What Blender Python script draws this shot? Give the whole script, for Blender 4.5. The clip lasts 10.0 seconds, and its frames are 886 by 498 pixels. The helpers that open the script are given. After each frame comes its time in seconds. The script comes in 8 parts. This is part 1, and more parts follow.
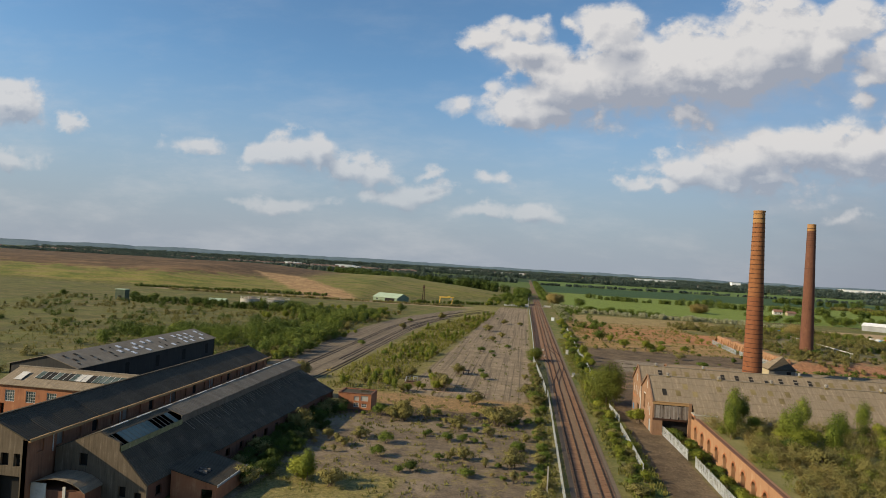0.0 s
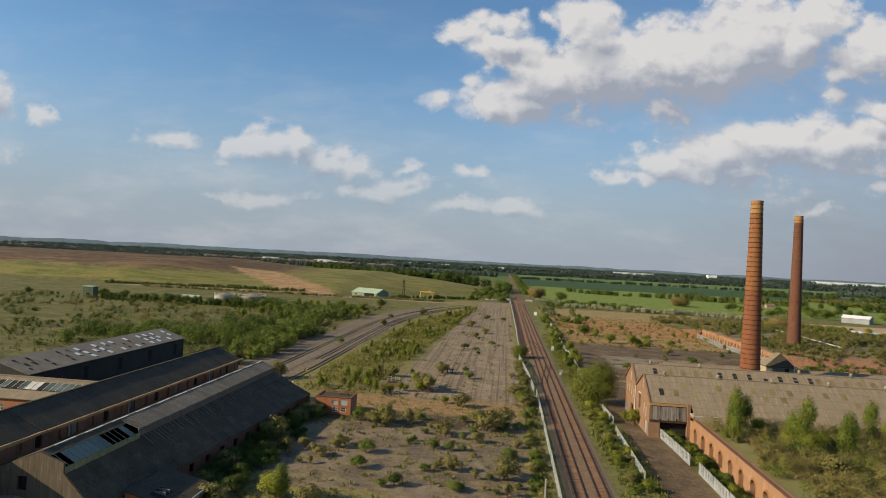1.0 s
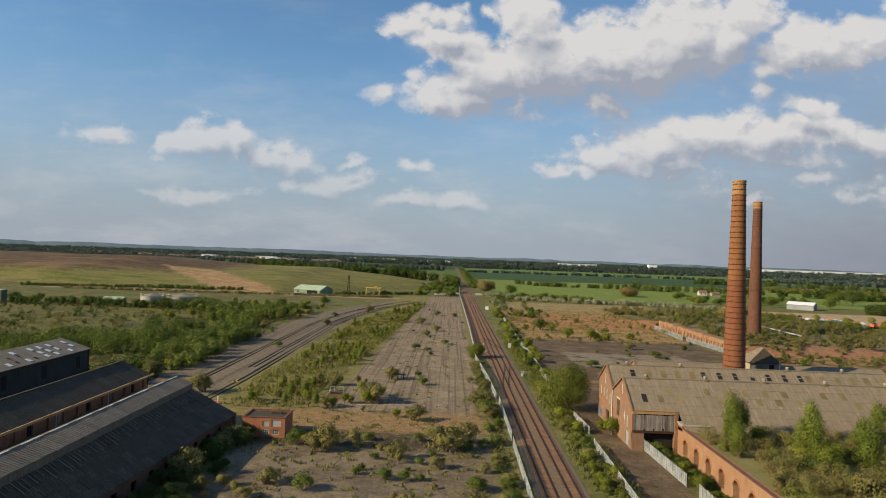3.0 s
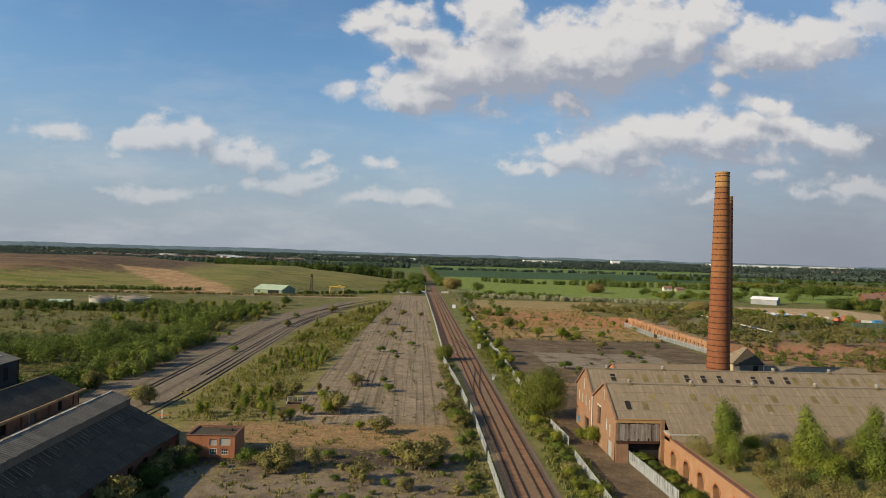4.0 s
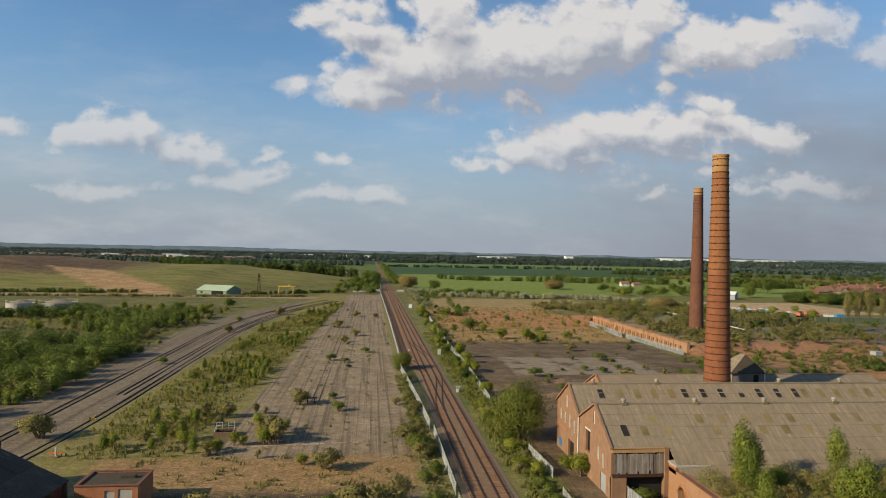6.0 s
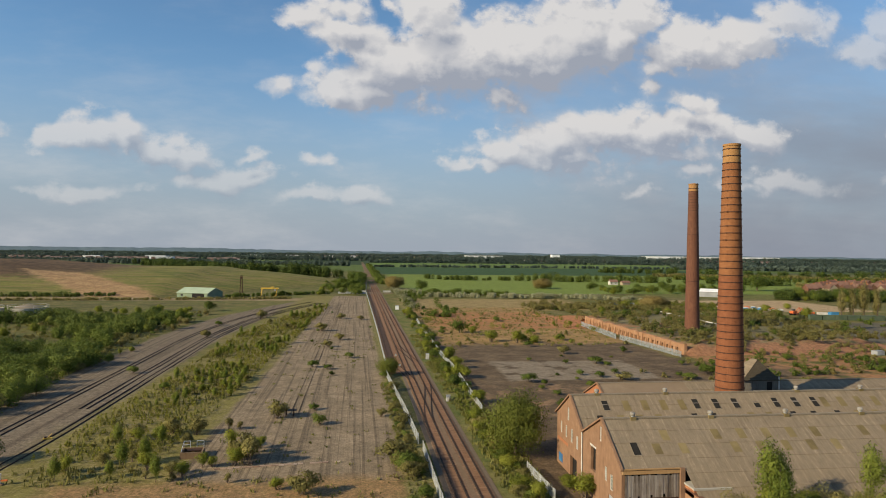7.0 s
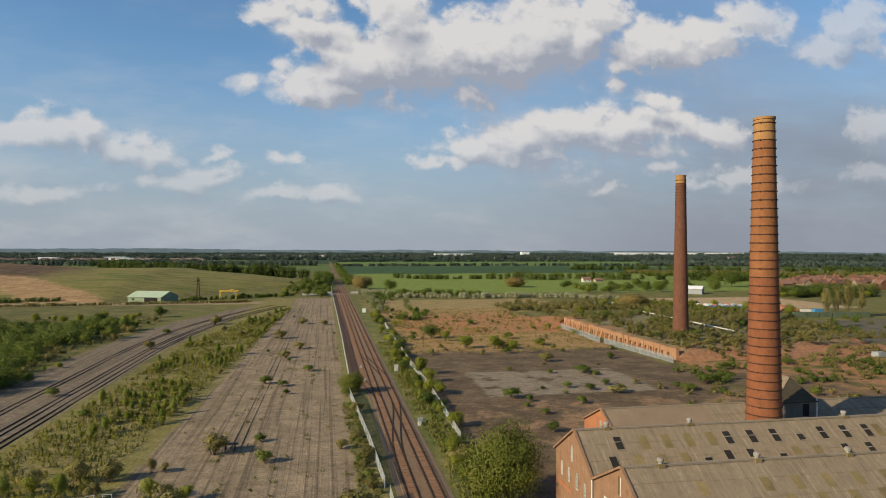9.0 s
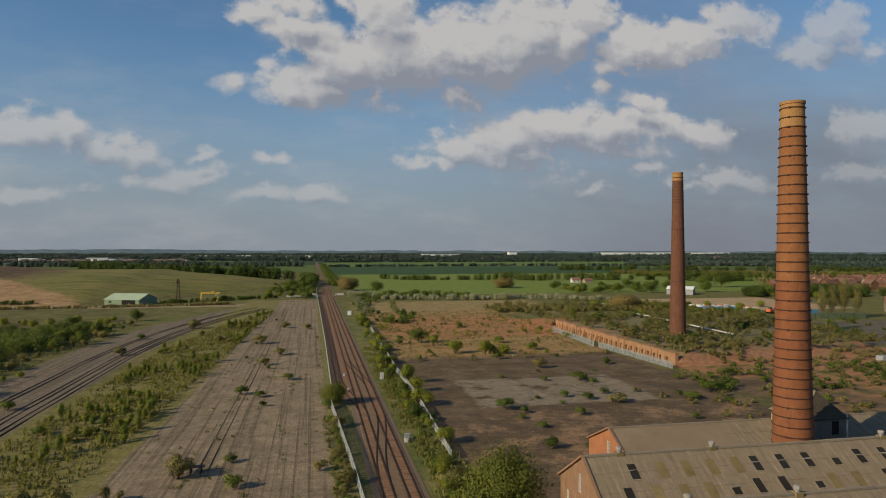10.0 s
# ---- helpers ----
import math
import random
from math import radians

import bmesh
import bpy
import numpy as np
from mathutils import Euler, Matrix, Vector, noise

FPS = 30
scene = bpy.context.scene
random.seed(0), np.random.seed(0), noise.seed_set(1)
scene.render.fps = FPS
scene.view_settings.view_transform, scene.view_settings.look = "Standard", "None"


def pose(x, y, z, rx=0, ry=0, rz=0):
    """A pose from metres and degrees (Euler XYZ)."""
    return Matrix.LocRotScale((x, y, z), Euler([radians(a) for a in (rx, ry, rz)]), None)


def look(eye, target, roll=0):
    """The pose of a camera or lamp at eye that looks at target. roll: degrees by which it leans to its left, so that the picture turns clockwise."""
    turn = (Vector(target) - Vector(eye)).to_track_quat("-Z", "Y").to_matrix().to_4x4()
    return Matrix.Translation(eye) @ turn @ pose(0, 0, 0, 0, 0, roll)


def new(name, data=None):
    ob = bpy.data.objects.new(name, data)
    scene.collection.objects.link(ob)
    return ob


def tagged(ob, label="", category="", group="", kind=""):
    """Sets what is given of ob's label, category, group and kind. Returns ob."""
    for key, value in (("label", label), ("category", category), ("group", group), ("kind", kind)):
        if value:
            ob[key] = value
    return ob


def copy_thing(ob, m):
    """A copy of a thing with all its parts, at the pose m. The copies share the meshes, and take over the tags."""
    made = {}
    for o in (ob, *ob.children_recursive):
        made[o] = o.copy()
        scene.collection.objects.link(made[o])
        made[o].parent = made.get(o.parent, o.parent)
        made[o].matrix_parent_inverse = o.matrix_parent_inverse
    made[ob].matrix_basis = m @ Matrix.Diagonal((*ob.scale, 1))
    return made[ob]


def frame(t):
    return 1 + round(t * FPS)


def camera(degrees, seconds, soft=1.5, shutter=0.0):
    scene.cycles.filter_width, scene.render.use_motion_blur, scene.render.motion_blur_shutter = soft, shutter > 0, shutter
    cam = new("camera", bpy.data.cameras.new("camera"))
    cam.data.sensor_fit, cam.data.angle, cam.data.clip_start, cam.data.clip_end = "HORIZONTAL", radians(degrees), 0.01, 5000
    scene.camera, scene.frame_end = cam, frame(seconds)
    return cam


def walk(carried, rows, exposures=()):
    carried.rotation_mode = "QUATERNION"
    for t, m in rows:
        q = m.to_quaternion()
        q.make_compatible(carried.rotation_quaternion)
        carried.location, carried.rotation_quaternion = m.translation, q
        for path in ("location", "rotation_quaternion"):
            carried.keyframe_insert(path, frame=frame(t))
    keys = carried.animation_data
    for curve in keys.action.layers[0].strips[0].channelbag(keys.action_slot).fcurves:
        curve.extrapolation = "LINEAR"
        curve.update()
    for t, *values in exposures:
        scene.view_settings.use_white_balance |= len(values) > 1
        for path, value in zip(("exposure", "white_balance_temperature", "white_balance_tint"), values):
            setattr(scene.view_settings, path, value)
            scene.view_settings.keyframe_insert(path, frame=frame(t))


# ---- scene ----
cam = camera(67.8, 10.0, 0.95)
PATH = [
    (0, (-12.428, -0.156, 33.963), (-12.681, 1.828, 34.007), 3.3),
    (0.5, (-13.636, 4.33, 34.004), (-13.857, 6.317, 34.04), 3.1),
    (1, (-14.591, 8.989, 33.888), (-14.78, 10.98, 33.918), 3.0),
    (1.5, (-15.644, 13.791, 33.525), (-15.794, 15.785, 33.553), 2.8),
    (2, (-16.184, 18.899, 33.379), (-16.294, 20.896, 33.404), 2.6),
    (2.5, (-16.699, 24.006, 33.312), (-16.768, 26.004, 33.334), 2.3),
    (4, (-17.469, 39.667, 33.383), (-17.387, 41.666, 33.398), 1.6),
    (4.5, (-17.6, 44.755, 33.455), (-17.468, 46.75, 33.467), 1.5),
    (5, (-17.557, 49.872, 33.437), (-17.411, 51.867, 33.447), 1.4),
    (5.5, (-17.39, 54.916, 33.515), (-17.217, 56.908, 33.522), 1.2),
    (6, (-17.164, 59.912, 33.479), (-16.944, 61.9, 33.487), 1.1),
    (7.5, (-15.757, 74.942, 33.568), (-15.487, 76.924, 33.574), 0.5),
    (8, (-15.043, 80.368, 33.621), (-14.759, 82.348, 33.625), 0.4),
    (8.5, (-14.361, 85.171, 33.636), (-14.051, 87.147, 33.64), 0.3),
    (9, (-13.662, 90.605, 33.786), (-13.31, 92.574, 33.788), 0.1),
    (9.5, (-12.951, 95.373, 33.921), (-12.593, 97.341, 33.922), -0.0),
    (10, (-12.097, 100.707, 33.873), (-11.707, 102.669, 33.876), -0.0),
]
EXPOSURES = [(0, 0.34), (8.8, 0.32), (9.3, 0.32), (9.6, 0.20), (10, -0.14)]
walk(cam, [(t, look(eye, target, roll)) for t, eye, target, roll in PATH], EXPOSURES)

# ---- world, sun and exposure ----
SUN_AZ = math.atan2(-0.93, -0.37)      # towards the sun, clockwise from +Y
SUN_EL = radians(26)
CLOUDS = {
    "big": [(-0.033, 0.237, 0.062, 0.044, 0.026), (0.043, 0.274, 0.08, 0.067, 0.053), (0.138, 0.291, 0.117, 0.077, 0.077), (0.252, 0.301, 0.12, 0.083, 0.078), (0.341, 0.331, 0.104, 0.081, 0.076), (0.405, 0.325, 0.048, 0.072, 0.048), (0.441, 0.372, 0.054, 0.049, 0.045), (0.027, 0.235, 0.097, 0.035, 0.028), (0.227, 0.247, 0.081, 0.036, 0.036), (0.11, 0.376, 0.055, 0.032, 0.055)],
    "torn": [(-0.077, 0.343, 0.038, 0.02, 0.02), (-0.017, 0.357, 0.045, 0.029, 0.027), (-0.03, 0.318, 0.049, 0.029, 0.022), (-0.117, 0.246, 0.022, 0.016, 0.018), (0.046, 0.37, 0.015, 0.011, 0.011)],
    "right": [(0.474, 0.315, 0.057, 0.037, 0.039), (0.543, 0.332, 0.097, 0.046, 0.046), (0.628, 0.358, 0.095, 0.038, 0.037), (0.703, 0.382, 0.077, 0.031, 0.027), (0.472, 0.264, 0.023, 0.016, 0.016), (0.531, 0.242, 0.055, 0.022, 0.018)],
    "shelf": [(0.176, 0.128, 0.048, 0.012, 0.009), (0.229, 0.151, 0.071, 0.027, 0.021), (0.308, 0.176, 0.086, 0.038, 0.045), (0.39, 0.188, 0.093, 0.042, 0.056), (0.481, 0.191, 0.096, 0.041, 0.043), (0.574, 0.208, 0.06, 0.028, 0.04), (0.631, 0.192, 0.072, 0.027, 0.027), (0.327, 0.146, 0.118, 0.024, 0.033), (0.445, 0.163, 0.142, 0.023, 0.023)],
    "left": [(-0.416, 0.151, 0.047, 0.026, 0.017), (-0.38, 0.16, 0.042, 0.028, 0.028), (-0.34, 0.159, 0.044, 0.031, 0.037), (-0.295, 0.137, 0.063, 0.023, 0.022), (-0.239, 0.134, 0.037, 0.02, 0.018), (-0.156, 0.133, 0.019, 0.01, 0.009), (-0.537, 0.169, 0.049, 0.018, 0.014)],
    "low": [(-0.205, 0.099, 0.048, 0.012, 0.014), (-0.152, 0.105, 0.054, 0.017, 0.012), (-0.398, 0.085, 0.069, 0.011, 0.009), (-0.072, 0.082, 0.034, 0.016, 0.009), (-0.004, 0.084, 0.06, 0.014, 0.012), (0.437, 0.096, 0.03, 0.011, 0.008), (0.642, 0.102, 0.061, 0.014, 0.014), (0.689, 0.112, 0.084, 0.023, 0.017), (0.538, 0.13, 0.049, 0.01, 0.01), (-0.064, 0.131, 0.023, 0.009, 0.007)],
    "east": [(0.903, 0.399, 0.072, 0.034, 0.029), (0.857, 0.342, 0.07, 0.026, 0.023), (0.961, 0.358, 0.074, 0.022, 0.017), (0.978, 0.208, 0.097, 0.042, 0.042), (0.96, 0.143, 0.072, 0.021, 0.014)],
    "west": [(-0.87, 0.221, 0.063, 0.046, 0.039), (-0.765, 0.2, 0.035, 0.024, 0.02), (-0.873, 0.125, 0.057, 0.025, 0.016)],
}


class Nodes:
    """A short way to write node trees."""

    def __init__(self, tree):
        self.tree = tree
        self.position = None

    def add(self, kind):
        return self.tree.nodes.new(kind)

    def put(self, socket, value):
        if isinstance(value, bpy.types.NodeSocket):
            self.tree.links.new(value, socket)
        elif isinstance(value, (tuple, list)) and len(value) == 3 and socket.type == "RGBA":
            socket.default_value = (*value, 1)
        else:
            socket.default_value = value

    def math(self, op, a, b=None, c=None, clamp=False):
        n = self.add("ShaderNodeMath")
        n.operation, n.use_clamp = op, clamp
        for s, v in zip(n.inputs, (a, b, c)):
            if v is not None:
                self.put(s, v)
        return n.outputs[0]

    def vec(self, op, a, b=None):
        n = self.add("ShaderNodeVectorMath")
        n.operation = op
        for s, v in zip(n.inputs, (a, b)):
            if v is not None:
                self.put(s, v)
        return n.outputs[1] if op in ("LENGTH", "DISTANCE", "DOT_PRODUCT") else n.outputs[0]

    def xyz(self, x, y, z):
        n = self.add("ShaderNodeCombineXYZ")
        for s, v in zip(n.inputs, (x, y, z)):
            self.put(s, v)
        return n.outputs[0]

    def split(self, v):
        n = self.add("ShaderNodeSeparateXYZ")
        self.put(n.inputs[0], v)
        return n.outputs

    def noise(self, v, scale, detail=4.0, rough=0.55, dist=0.0):
        n = self.add("ShaderNodeTexNoise")
        self.put(n.inputs["Vector"], v)
        for k, x in (("Scale", scale), ("Detail", detail), ("Roughness", rough), ("Distortion", dist)):
            n.inputs[k].default_value = x
        return n.outputs["Fac"]

    def smooth(self, v, lo, hi, to0=0.0, to1=1.0):
        n = self.add("ShaderNodeMapRange")
        n.interpolation_type = "SMOOTHSTEP"
        for s, x in zip(n.inputs, (v, lo, hi, to0, to1)):
            self.put(s, x)
        return n.outputs[0]

    def mix(self, f, a, b, blend="MIX"):
        n = self.add("ShaderNodeMix")
        n.data_type, n.blend_type = "RGBA", blend
        self.put(n.inputs[0], f)
        self.put(n.inputs[6], a)
        self.put(n.inputs[7], b)
        return n.outputs[2]


def cloud_group():
    """Cloud cover over the plane u = x / y, v = z / y of the sky ahead."""
    g = bpy.data.node_groups.new("cloud_cover", "ShaderNodeTree")
    g.interface.new_socket("Place", in_out="INPUT", socket_type="NodeSocketVector")
    g.interface.new_socket("Cover", in_out="OUTPUT", socket_type="NodeSocketFloat")
    g.interface.new_socket("Form", in_out="OUTPUT", socket_type="NodeSocketFloat")
    k = Nodes(g)
    p = k.add("NodeGroupInput").outputs[0]
    warped = p
    for scale, gain, detail in ((7.0, 0.075, 3.0), (27.0, 0.032, 6.0)):
        n = k.add("ShaderNodeTexNoise")
        k.put(n.inputs["Vector"], p)
        n.inputs["Scale"].default_value, n.inputs["Detail"].default_value = scale, detail
        warped = k.vec("ADD", warped, k.vec("MULTIPLY", k.vec("SUBTRACT", n.outputs["Color"], (0.5, 0.5, 0.5)), (gain, gain * 0.8, 0.0)))
    u, v, _ = k.split(warped)
    total = form = None
    for cloud in CLOUDS.values():
        for cu, cv, a, b, d in cloud:
            du = k.math("MULTIPLY", k.math("SUBTRACT", u, cu), 1 / a)
            q = k.math("SUBTRACT", v, cv)
            dv = k.math("MAXIMUM", k.math("MULTIPLY", q, 1 / b), k.math("MULTIPLY", q, -1 / d))
            r = k.math("SUBTRACT", 1.0, k.math("SQRT", k.math("ADD", k.math("MULTIPLY", du, du), k.math("MULTIPLY", dv, dv))))
            form = r if form is None else k.math("SMOOTH_MAX", form, r, 0.2)
            r = k.math("MULTIPLY", r, min(1.0, 0.22 + 10 * b))
            total = r if total is None else k.math("SMOOTH_MAX", total, r, 0.12)
    n1 = k.noise(k.vec("MULTIPLY", p, (1, 1.35, 1)), 11.0, 9.0, 0.6, 0.2)
    n2 = k.noise(k.vec("MULTIPLY", p, (1, 1.2, 1)), 34.0, 7.0, 0.6, 0.1)
    body = k.math("MULTIPLY", k.math("SUBTRACT", n1, 0.47), 0.8)
    fine = k.math("MULTIPLY", k.math("SUBTRACT", n2, 0.5), 0.5)
    out = k.math("ADD", k.math("ADD", total, body), fine)
    shift = k.vec("MULTIPLY", k.xyz(k.math("SUBTRACT", n1, 0.5), k.math("SUBTRACT", n2, 0.5), 0.0), (0.07, 0.06, 0.0))
    for scale, gain in ((13.0, 0.26), (34.0, 0.17)):
        cell = k.add("ShaderNodeTexVoronoi")
        cell.voronoi_dimensions, cell.feature = "2D", "SMOOTH_F1"
        cell.inputs["Scale"].default_value, cell.inputs["Smoothness"].default_value = scale, 0.35
        k.put(cell.inputs["Vector"], k.vec("ADD", k.vec("MULTIPLY", p, (1, 1.25, 1)), shift))
        out = k.math("ADD", out, k.math("MULTIPLY", k.math("SUBTRACT", 0.42, cell.outputs["Distance"]), gain))
    end = k.add("NodeGroupOutput")
    k.put(end.inputs[0], out)
    k.put(end.inputs[1], form)
    return g


def make_world():
    world = bpy.data.worlds.new("sky")
    scene.world = world
    world.use_nodes = True
    world.node_tree.nodes.clear()
    k = Nodes(world.node_tree)
    sky = k.add("ShaderNodeTexSky")
    sky.sky_type, sky.sun_disc, sky.sun_elevation, sky.sun_rotation = "NISHITA", False, SUN_EL, SUN_AZ
    sky.altitude, sky.air_density, sky.dust_density, sky.ozone_density = 50, 1.0, 0.5, 2.0
    way = k.add("ShaderNodeTexCoord").outputs["Generated"]
    x, y, z = k.split(way)
    ahead = k.smooth(y, 0.1, 0.3)
    ys = k.math("MAXIMUM", y, 0.1)
    place = k.xyz(k.math("DIVIDE", x, ys), k.math("DIVIDE", z, ys), 0.0)
    group = cloud_group()

    def cover(p):
        n = k.add("ShaderNodeGroup")
        n.node_tree = group
        k.put(n.inputs[0], p)
        return n.outputs

    here = cover(place)[0]
    lift = k.math("MULTIPLY_ADD", k.math("DIVIDE", z, ys), 0.13, 0.010)
    above, form = cover(k.vec("ADD", place, k.xyz(-0.014, lift, 0.0)))
    edge = cover(k.vec("ADD", place, (-0.010, 0.012, 0.0)))[0]
    under = k.smooth(k.math("SUBTRACT", above, here), 0.0, 0.6)
    mask = k.math("MULTIPLY", k.smooth(here, k.math("MULTIPLY_ADD", under, -0.12, -0.12), k.math("MULTIPLY_ADD", under, 0.60, 0.22)), ahead)
    # wisps over the rest of the sky
    rest = k.smooth(k.noise(k.vec("MULTIPLY", way, (1, 1, 2.6)), 3.2, 8.0, 0.6), 0.55, 0.75)
    rest = k.math("MULTIPLY", rest, k.math("MULTIPLY", k.math("SUBTRACT", 1.0, ahead), k.smooth(z, 0.02, 0.2)))
    relief = k.smooth(k.math("SUBTRACT", here, edge), -0.30, 0.30)
    shade = k.math("ADD", k.math("MULTIPLY", k.math("MAXIMUM", k.math("ADD", form, 0.04), 0.0), 0.78), k.math("MULTIPLY", k.smooth(above, -0.1, 0.9), 0.26))
    light = k.math("MULTIPLY_ADD", k.math("SUBTRACT", relief, 0.5), 0.7, k.math("SUBTRACT", 0.86, shade), clamp=True)
    white = k.mix(light, CLOUD_SHADE, CLOUD_LIT)
    base = k.mix(1.0, sky.outputs[0], SKY_TINT, "MULTIPLY")
    rise = k.smooth(z, 0.0, 0.30)
    base = k.mix(k.math("MULTIPLY", k.math("SUBTRACT", 1.0, rise), 0.94), base, HAZE)
    thin = k.math("MULTIPLY", k.smooth(k.noise(k.vec("MULTIPLY", place, (1, 3, 1)), 5.0, 7.0, 0.6), 0.42, 0.8), k.smooth(z, 0.3, 0.1, 0.10, 0.34))
    base = k.mix(k.math("MULTIPLY", thin, ahead), base, CLOUD_LIT)
    u, v, _ = k.split(place)
    veil = k.math("MULTIPLY", k.smooth(u, 0.0, 0.75), k.smooth(v, 0.6, 0.1))
    veil = k.math("MULTIPLY", veil, k.smooth(k.noise(k.vec("MULTIPLY", place, (1, 3.2, 1)), 2.6, 6.0, 0.55), -0.1, 0.75))
    base = k.mix(k.math("MULTIPLY", k.math("MULTIPLY", veil, ahead), 0.9), base, VEIL)
    far = k.math("MULTIPLY", k.smooth(z, 0.05, 0.2, 0.5, 1.0), k.math("MULTIPLY", k.smooth(u, 0.6, 0.85, 1.0, 0.6), k.math("MAXIMUM", k.smooth(u, -0.2, 0.1, 0.85, 1.0), k.smooth(v, 0.2, 0.3))))
    col = k.mix(k.math("MULTIPLY", k.math("MAXIMUM", mask, k.math("MULTIPLY", rest, 0.8)), far), base, white)
    bg = k.add("ShaderNodeBackground")
    k.put(bg.inputs[0], col)
    bg.inputs[1].default_value = SKY_STRENGTH
    k.put(k.add("ShaderNodeOutputWorld").inputs[0], bg.outputs[0])


SKY_STRENGTH = 0.1
SKY_TINT = (0.76, 0.97, 1.07)
HAZE = (2.66, 3.0, 3.56)
VEIL = (1.95, 2.12, 2.55)
CLOUD_LIT = (5.5, 5.38, 5.32)
CLOUD_SHADE = (2.72, 2.95, 3.48)
make_world()
sun = new("sun", bpy.data.lights.new("sun", "SUN"))
sun.data.energy, sun.data.angle, sun.data.color = 4.9, radians(0.55), (1.0, 0.83, 0.55)
sun_way = Vector((math.sin(SUN_AZ) * math.cos(SUN_EL), math.cos(SUN_AZ) * math.cos(SUN_EL), math.sin(SUN_EL)))
sun.matrix_world = look(sun_way * 200, (0, 0, 0))

# ---- materials ----
def surface(name, colours, scale=1.0, rough=0.9, metal=0.0, bump=0.0, streak=0.0, blotch=0.25, spec=0.3, island=0.0, ribs=None, grain=None):
    """A mottled surface: colours from dark to light over noise of two sizes; streak: dirt running down; island: change from piece to piece; ribs: axis and width of corrugation; grain: scale along each axis of a drawn-out noise."""
    m = bpy.data.materials.new(name)
    m.use_nodes = True
    m.node_tree.nodes.clear()
    k = Nodes(m.node_tree)
    p = k.add("ShaderNodeNewGeometry")
    pos = p.outputs["Position"]
    big = k.noise(pos, 0.35 / scale, 5, 0.6)
    small = k.noise(pos, 5.0 / scale, 6, 0.65)
    f = k.math("ADD", k.math("MULTIPLY", big, 1 - blotch), k.math("MULTIPLY", small, blotch))
    if streak:
        run = k.noise(k.vec("MULTIPLY", pos, (2.2 / scale, 2.2 / scale, 0.16 / scale)), 1.0, 4, 0.6)
        f = k.math("ADD", k.math("MULTIPLY", f, 1 - streak), k.math("MULTIPLY", run, streak))
    if grain:
        run = k.noise(k.vec("MULTIPLY", pos, grain), 1.0, 6, 0.7)
        f = k.math("ADD", k.math("MULTIPLY", f, 0.6), k.math("MULTIPLY", run, 0.4))
    if island:
        rnd = k.add("ShaderNodeObjectInfo").outputs["Random"]
        one = k.math("ADD", p.outputs["Random Per Island"], rnd)
        f = k.math("ADD", f, k.math("MULTIPLY", k.math("SUBTRACT", k.math("FRACT", one), 0.5), island))
    col = None
    steps = len(colours)
    for n in range(1, steps):
        lo = 0.3 + 0.4 * (n - 1) / (steps - 1)
        t = k.smooth(f, lo, lo + 0.4 / (steps - 1))
        col = k.mix(t, colours[0] if col is None else col, colours[n])
    b = k.add("ShaderNodeBsdfPrincipled")
    k.put(b.inputs["Base Color"], col if col is not None else colours[0])
    b.inputs["Roughness"].default_value, b.inputs["Metallic"].default_value = rough, metal
    b.inputs["Specular IOR Level"].default_value = spec
    if bump:
        h = k.add("ShaderNodeBump")
        h.inputs["Strength"].default_value, h.inputs["Distance"].default_value = 1.0, bump
        tall = small
        if ribs:
            wave = k.math("SINE", k.math("MULTIPLY", k.split(pos)[ribs[0]], 2 * math.pi / ribs[1]))
            tall = k.math("MULTIPLY_ADD", wave, 0.9, small)
        k.put(h.inputs["Height"], tall)
        k.put(b.inputs["Normal"], h.outputs[0])
    k.put(k.add("ShaderNodeOutputMaterial").inputs[0], b.outputs[0])
    return m


def foliage(name, dark, mid, light, glow=0.35):
    """Leaves: colour changes from leaf to leaf and clump to clump, with light passing through."""
    m = bpy.data.materials.new(name)
    m.use_nodes = True
    m.node_tree.nodes.clear()
    k = Nodes(m.node_tree)
    g = k.add("ShaderNodeNewGeometry")
    rnd = k.add("ShaderNodeObjectInfo").outputs["Random"]
    clump = k.noise(g.outputs["Position"], 0.55, 3, 0.6)
    drift = k.noise(g.outputs["Position"], 0.09, 3, 0.6)
    f = k.math("ADD", k.math("MULTIPLY", g.outputs["Random Per Island"], 0.25), k.math("ADD", k.math("MULTIPLY", clump, 0.65), k.math("MULTIPLY", k.math("SUBTRACT", drift, 0.3), 0.5)))
    f = k.math("ADD", f, k.math("MULTIPLY", k.math("SUBTRACT", rnd, 0.5), 0.35))
    col = k.mix(k.smooth(f, 0.55, 0.95), k.mix(k.smooth(f, 0.15, 0.6), dark, mid), light)
    b = k.add("ShaderNodeBsdfPrincipled")
    k.put(b.inputs["Base Color"], col)
    b.inputs["Roughness"].default_value, b.inputs["Specular IOR Level"].default_value = 0.75, 0.2
    t = k.add("ShaderNodeBsdfTranslucent")
    k.put(t.inputs[0], col)
    mx = k.add("ShaderNodeMixShader")
    mx.inputs[0].default_value = glow * 0.7
    k.put(mx.inputs[1], b.outputs[0])
    k.put(mx.inputs[2], t.outputs[0])
    k.put(k.add("ShaderNodeOutputMaterial").inputs[0], mx.outputs[0])
    return m


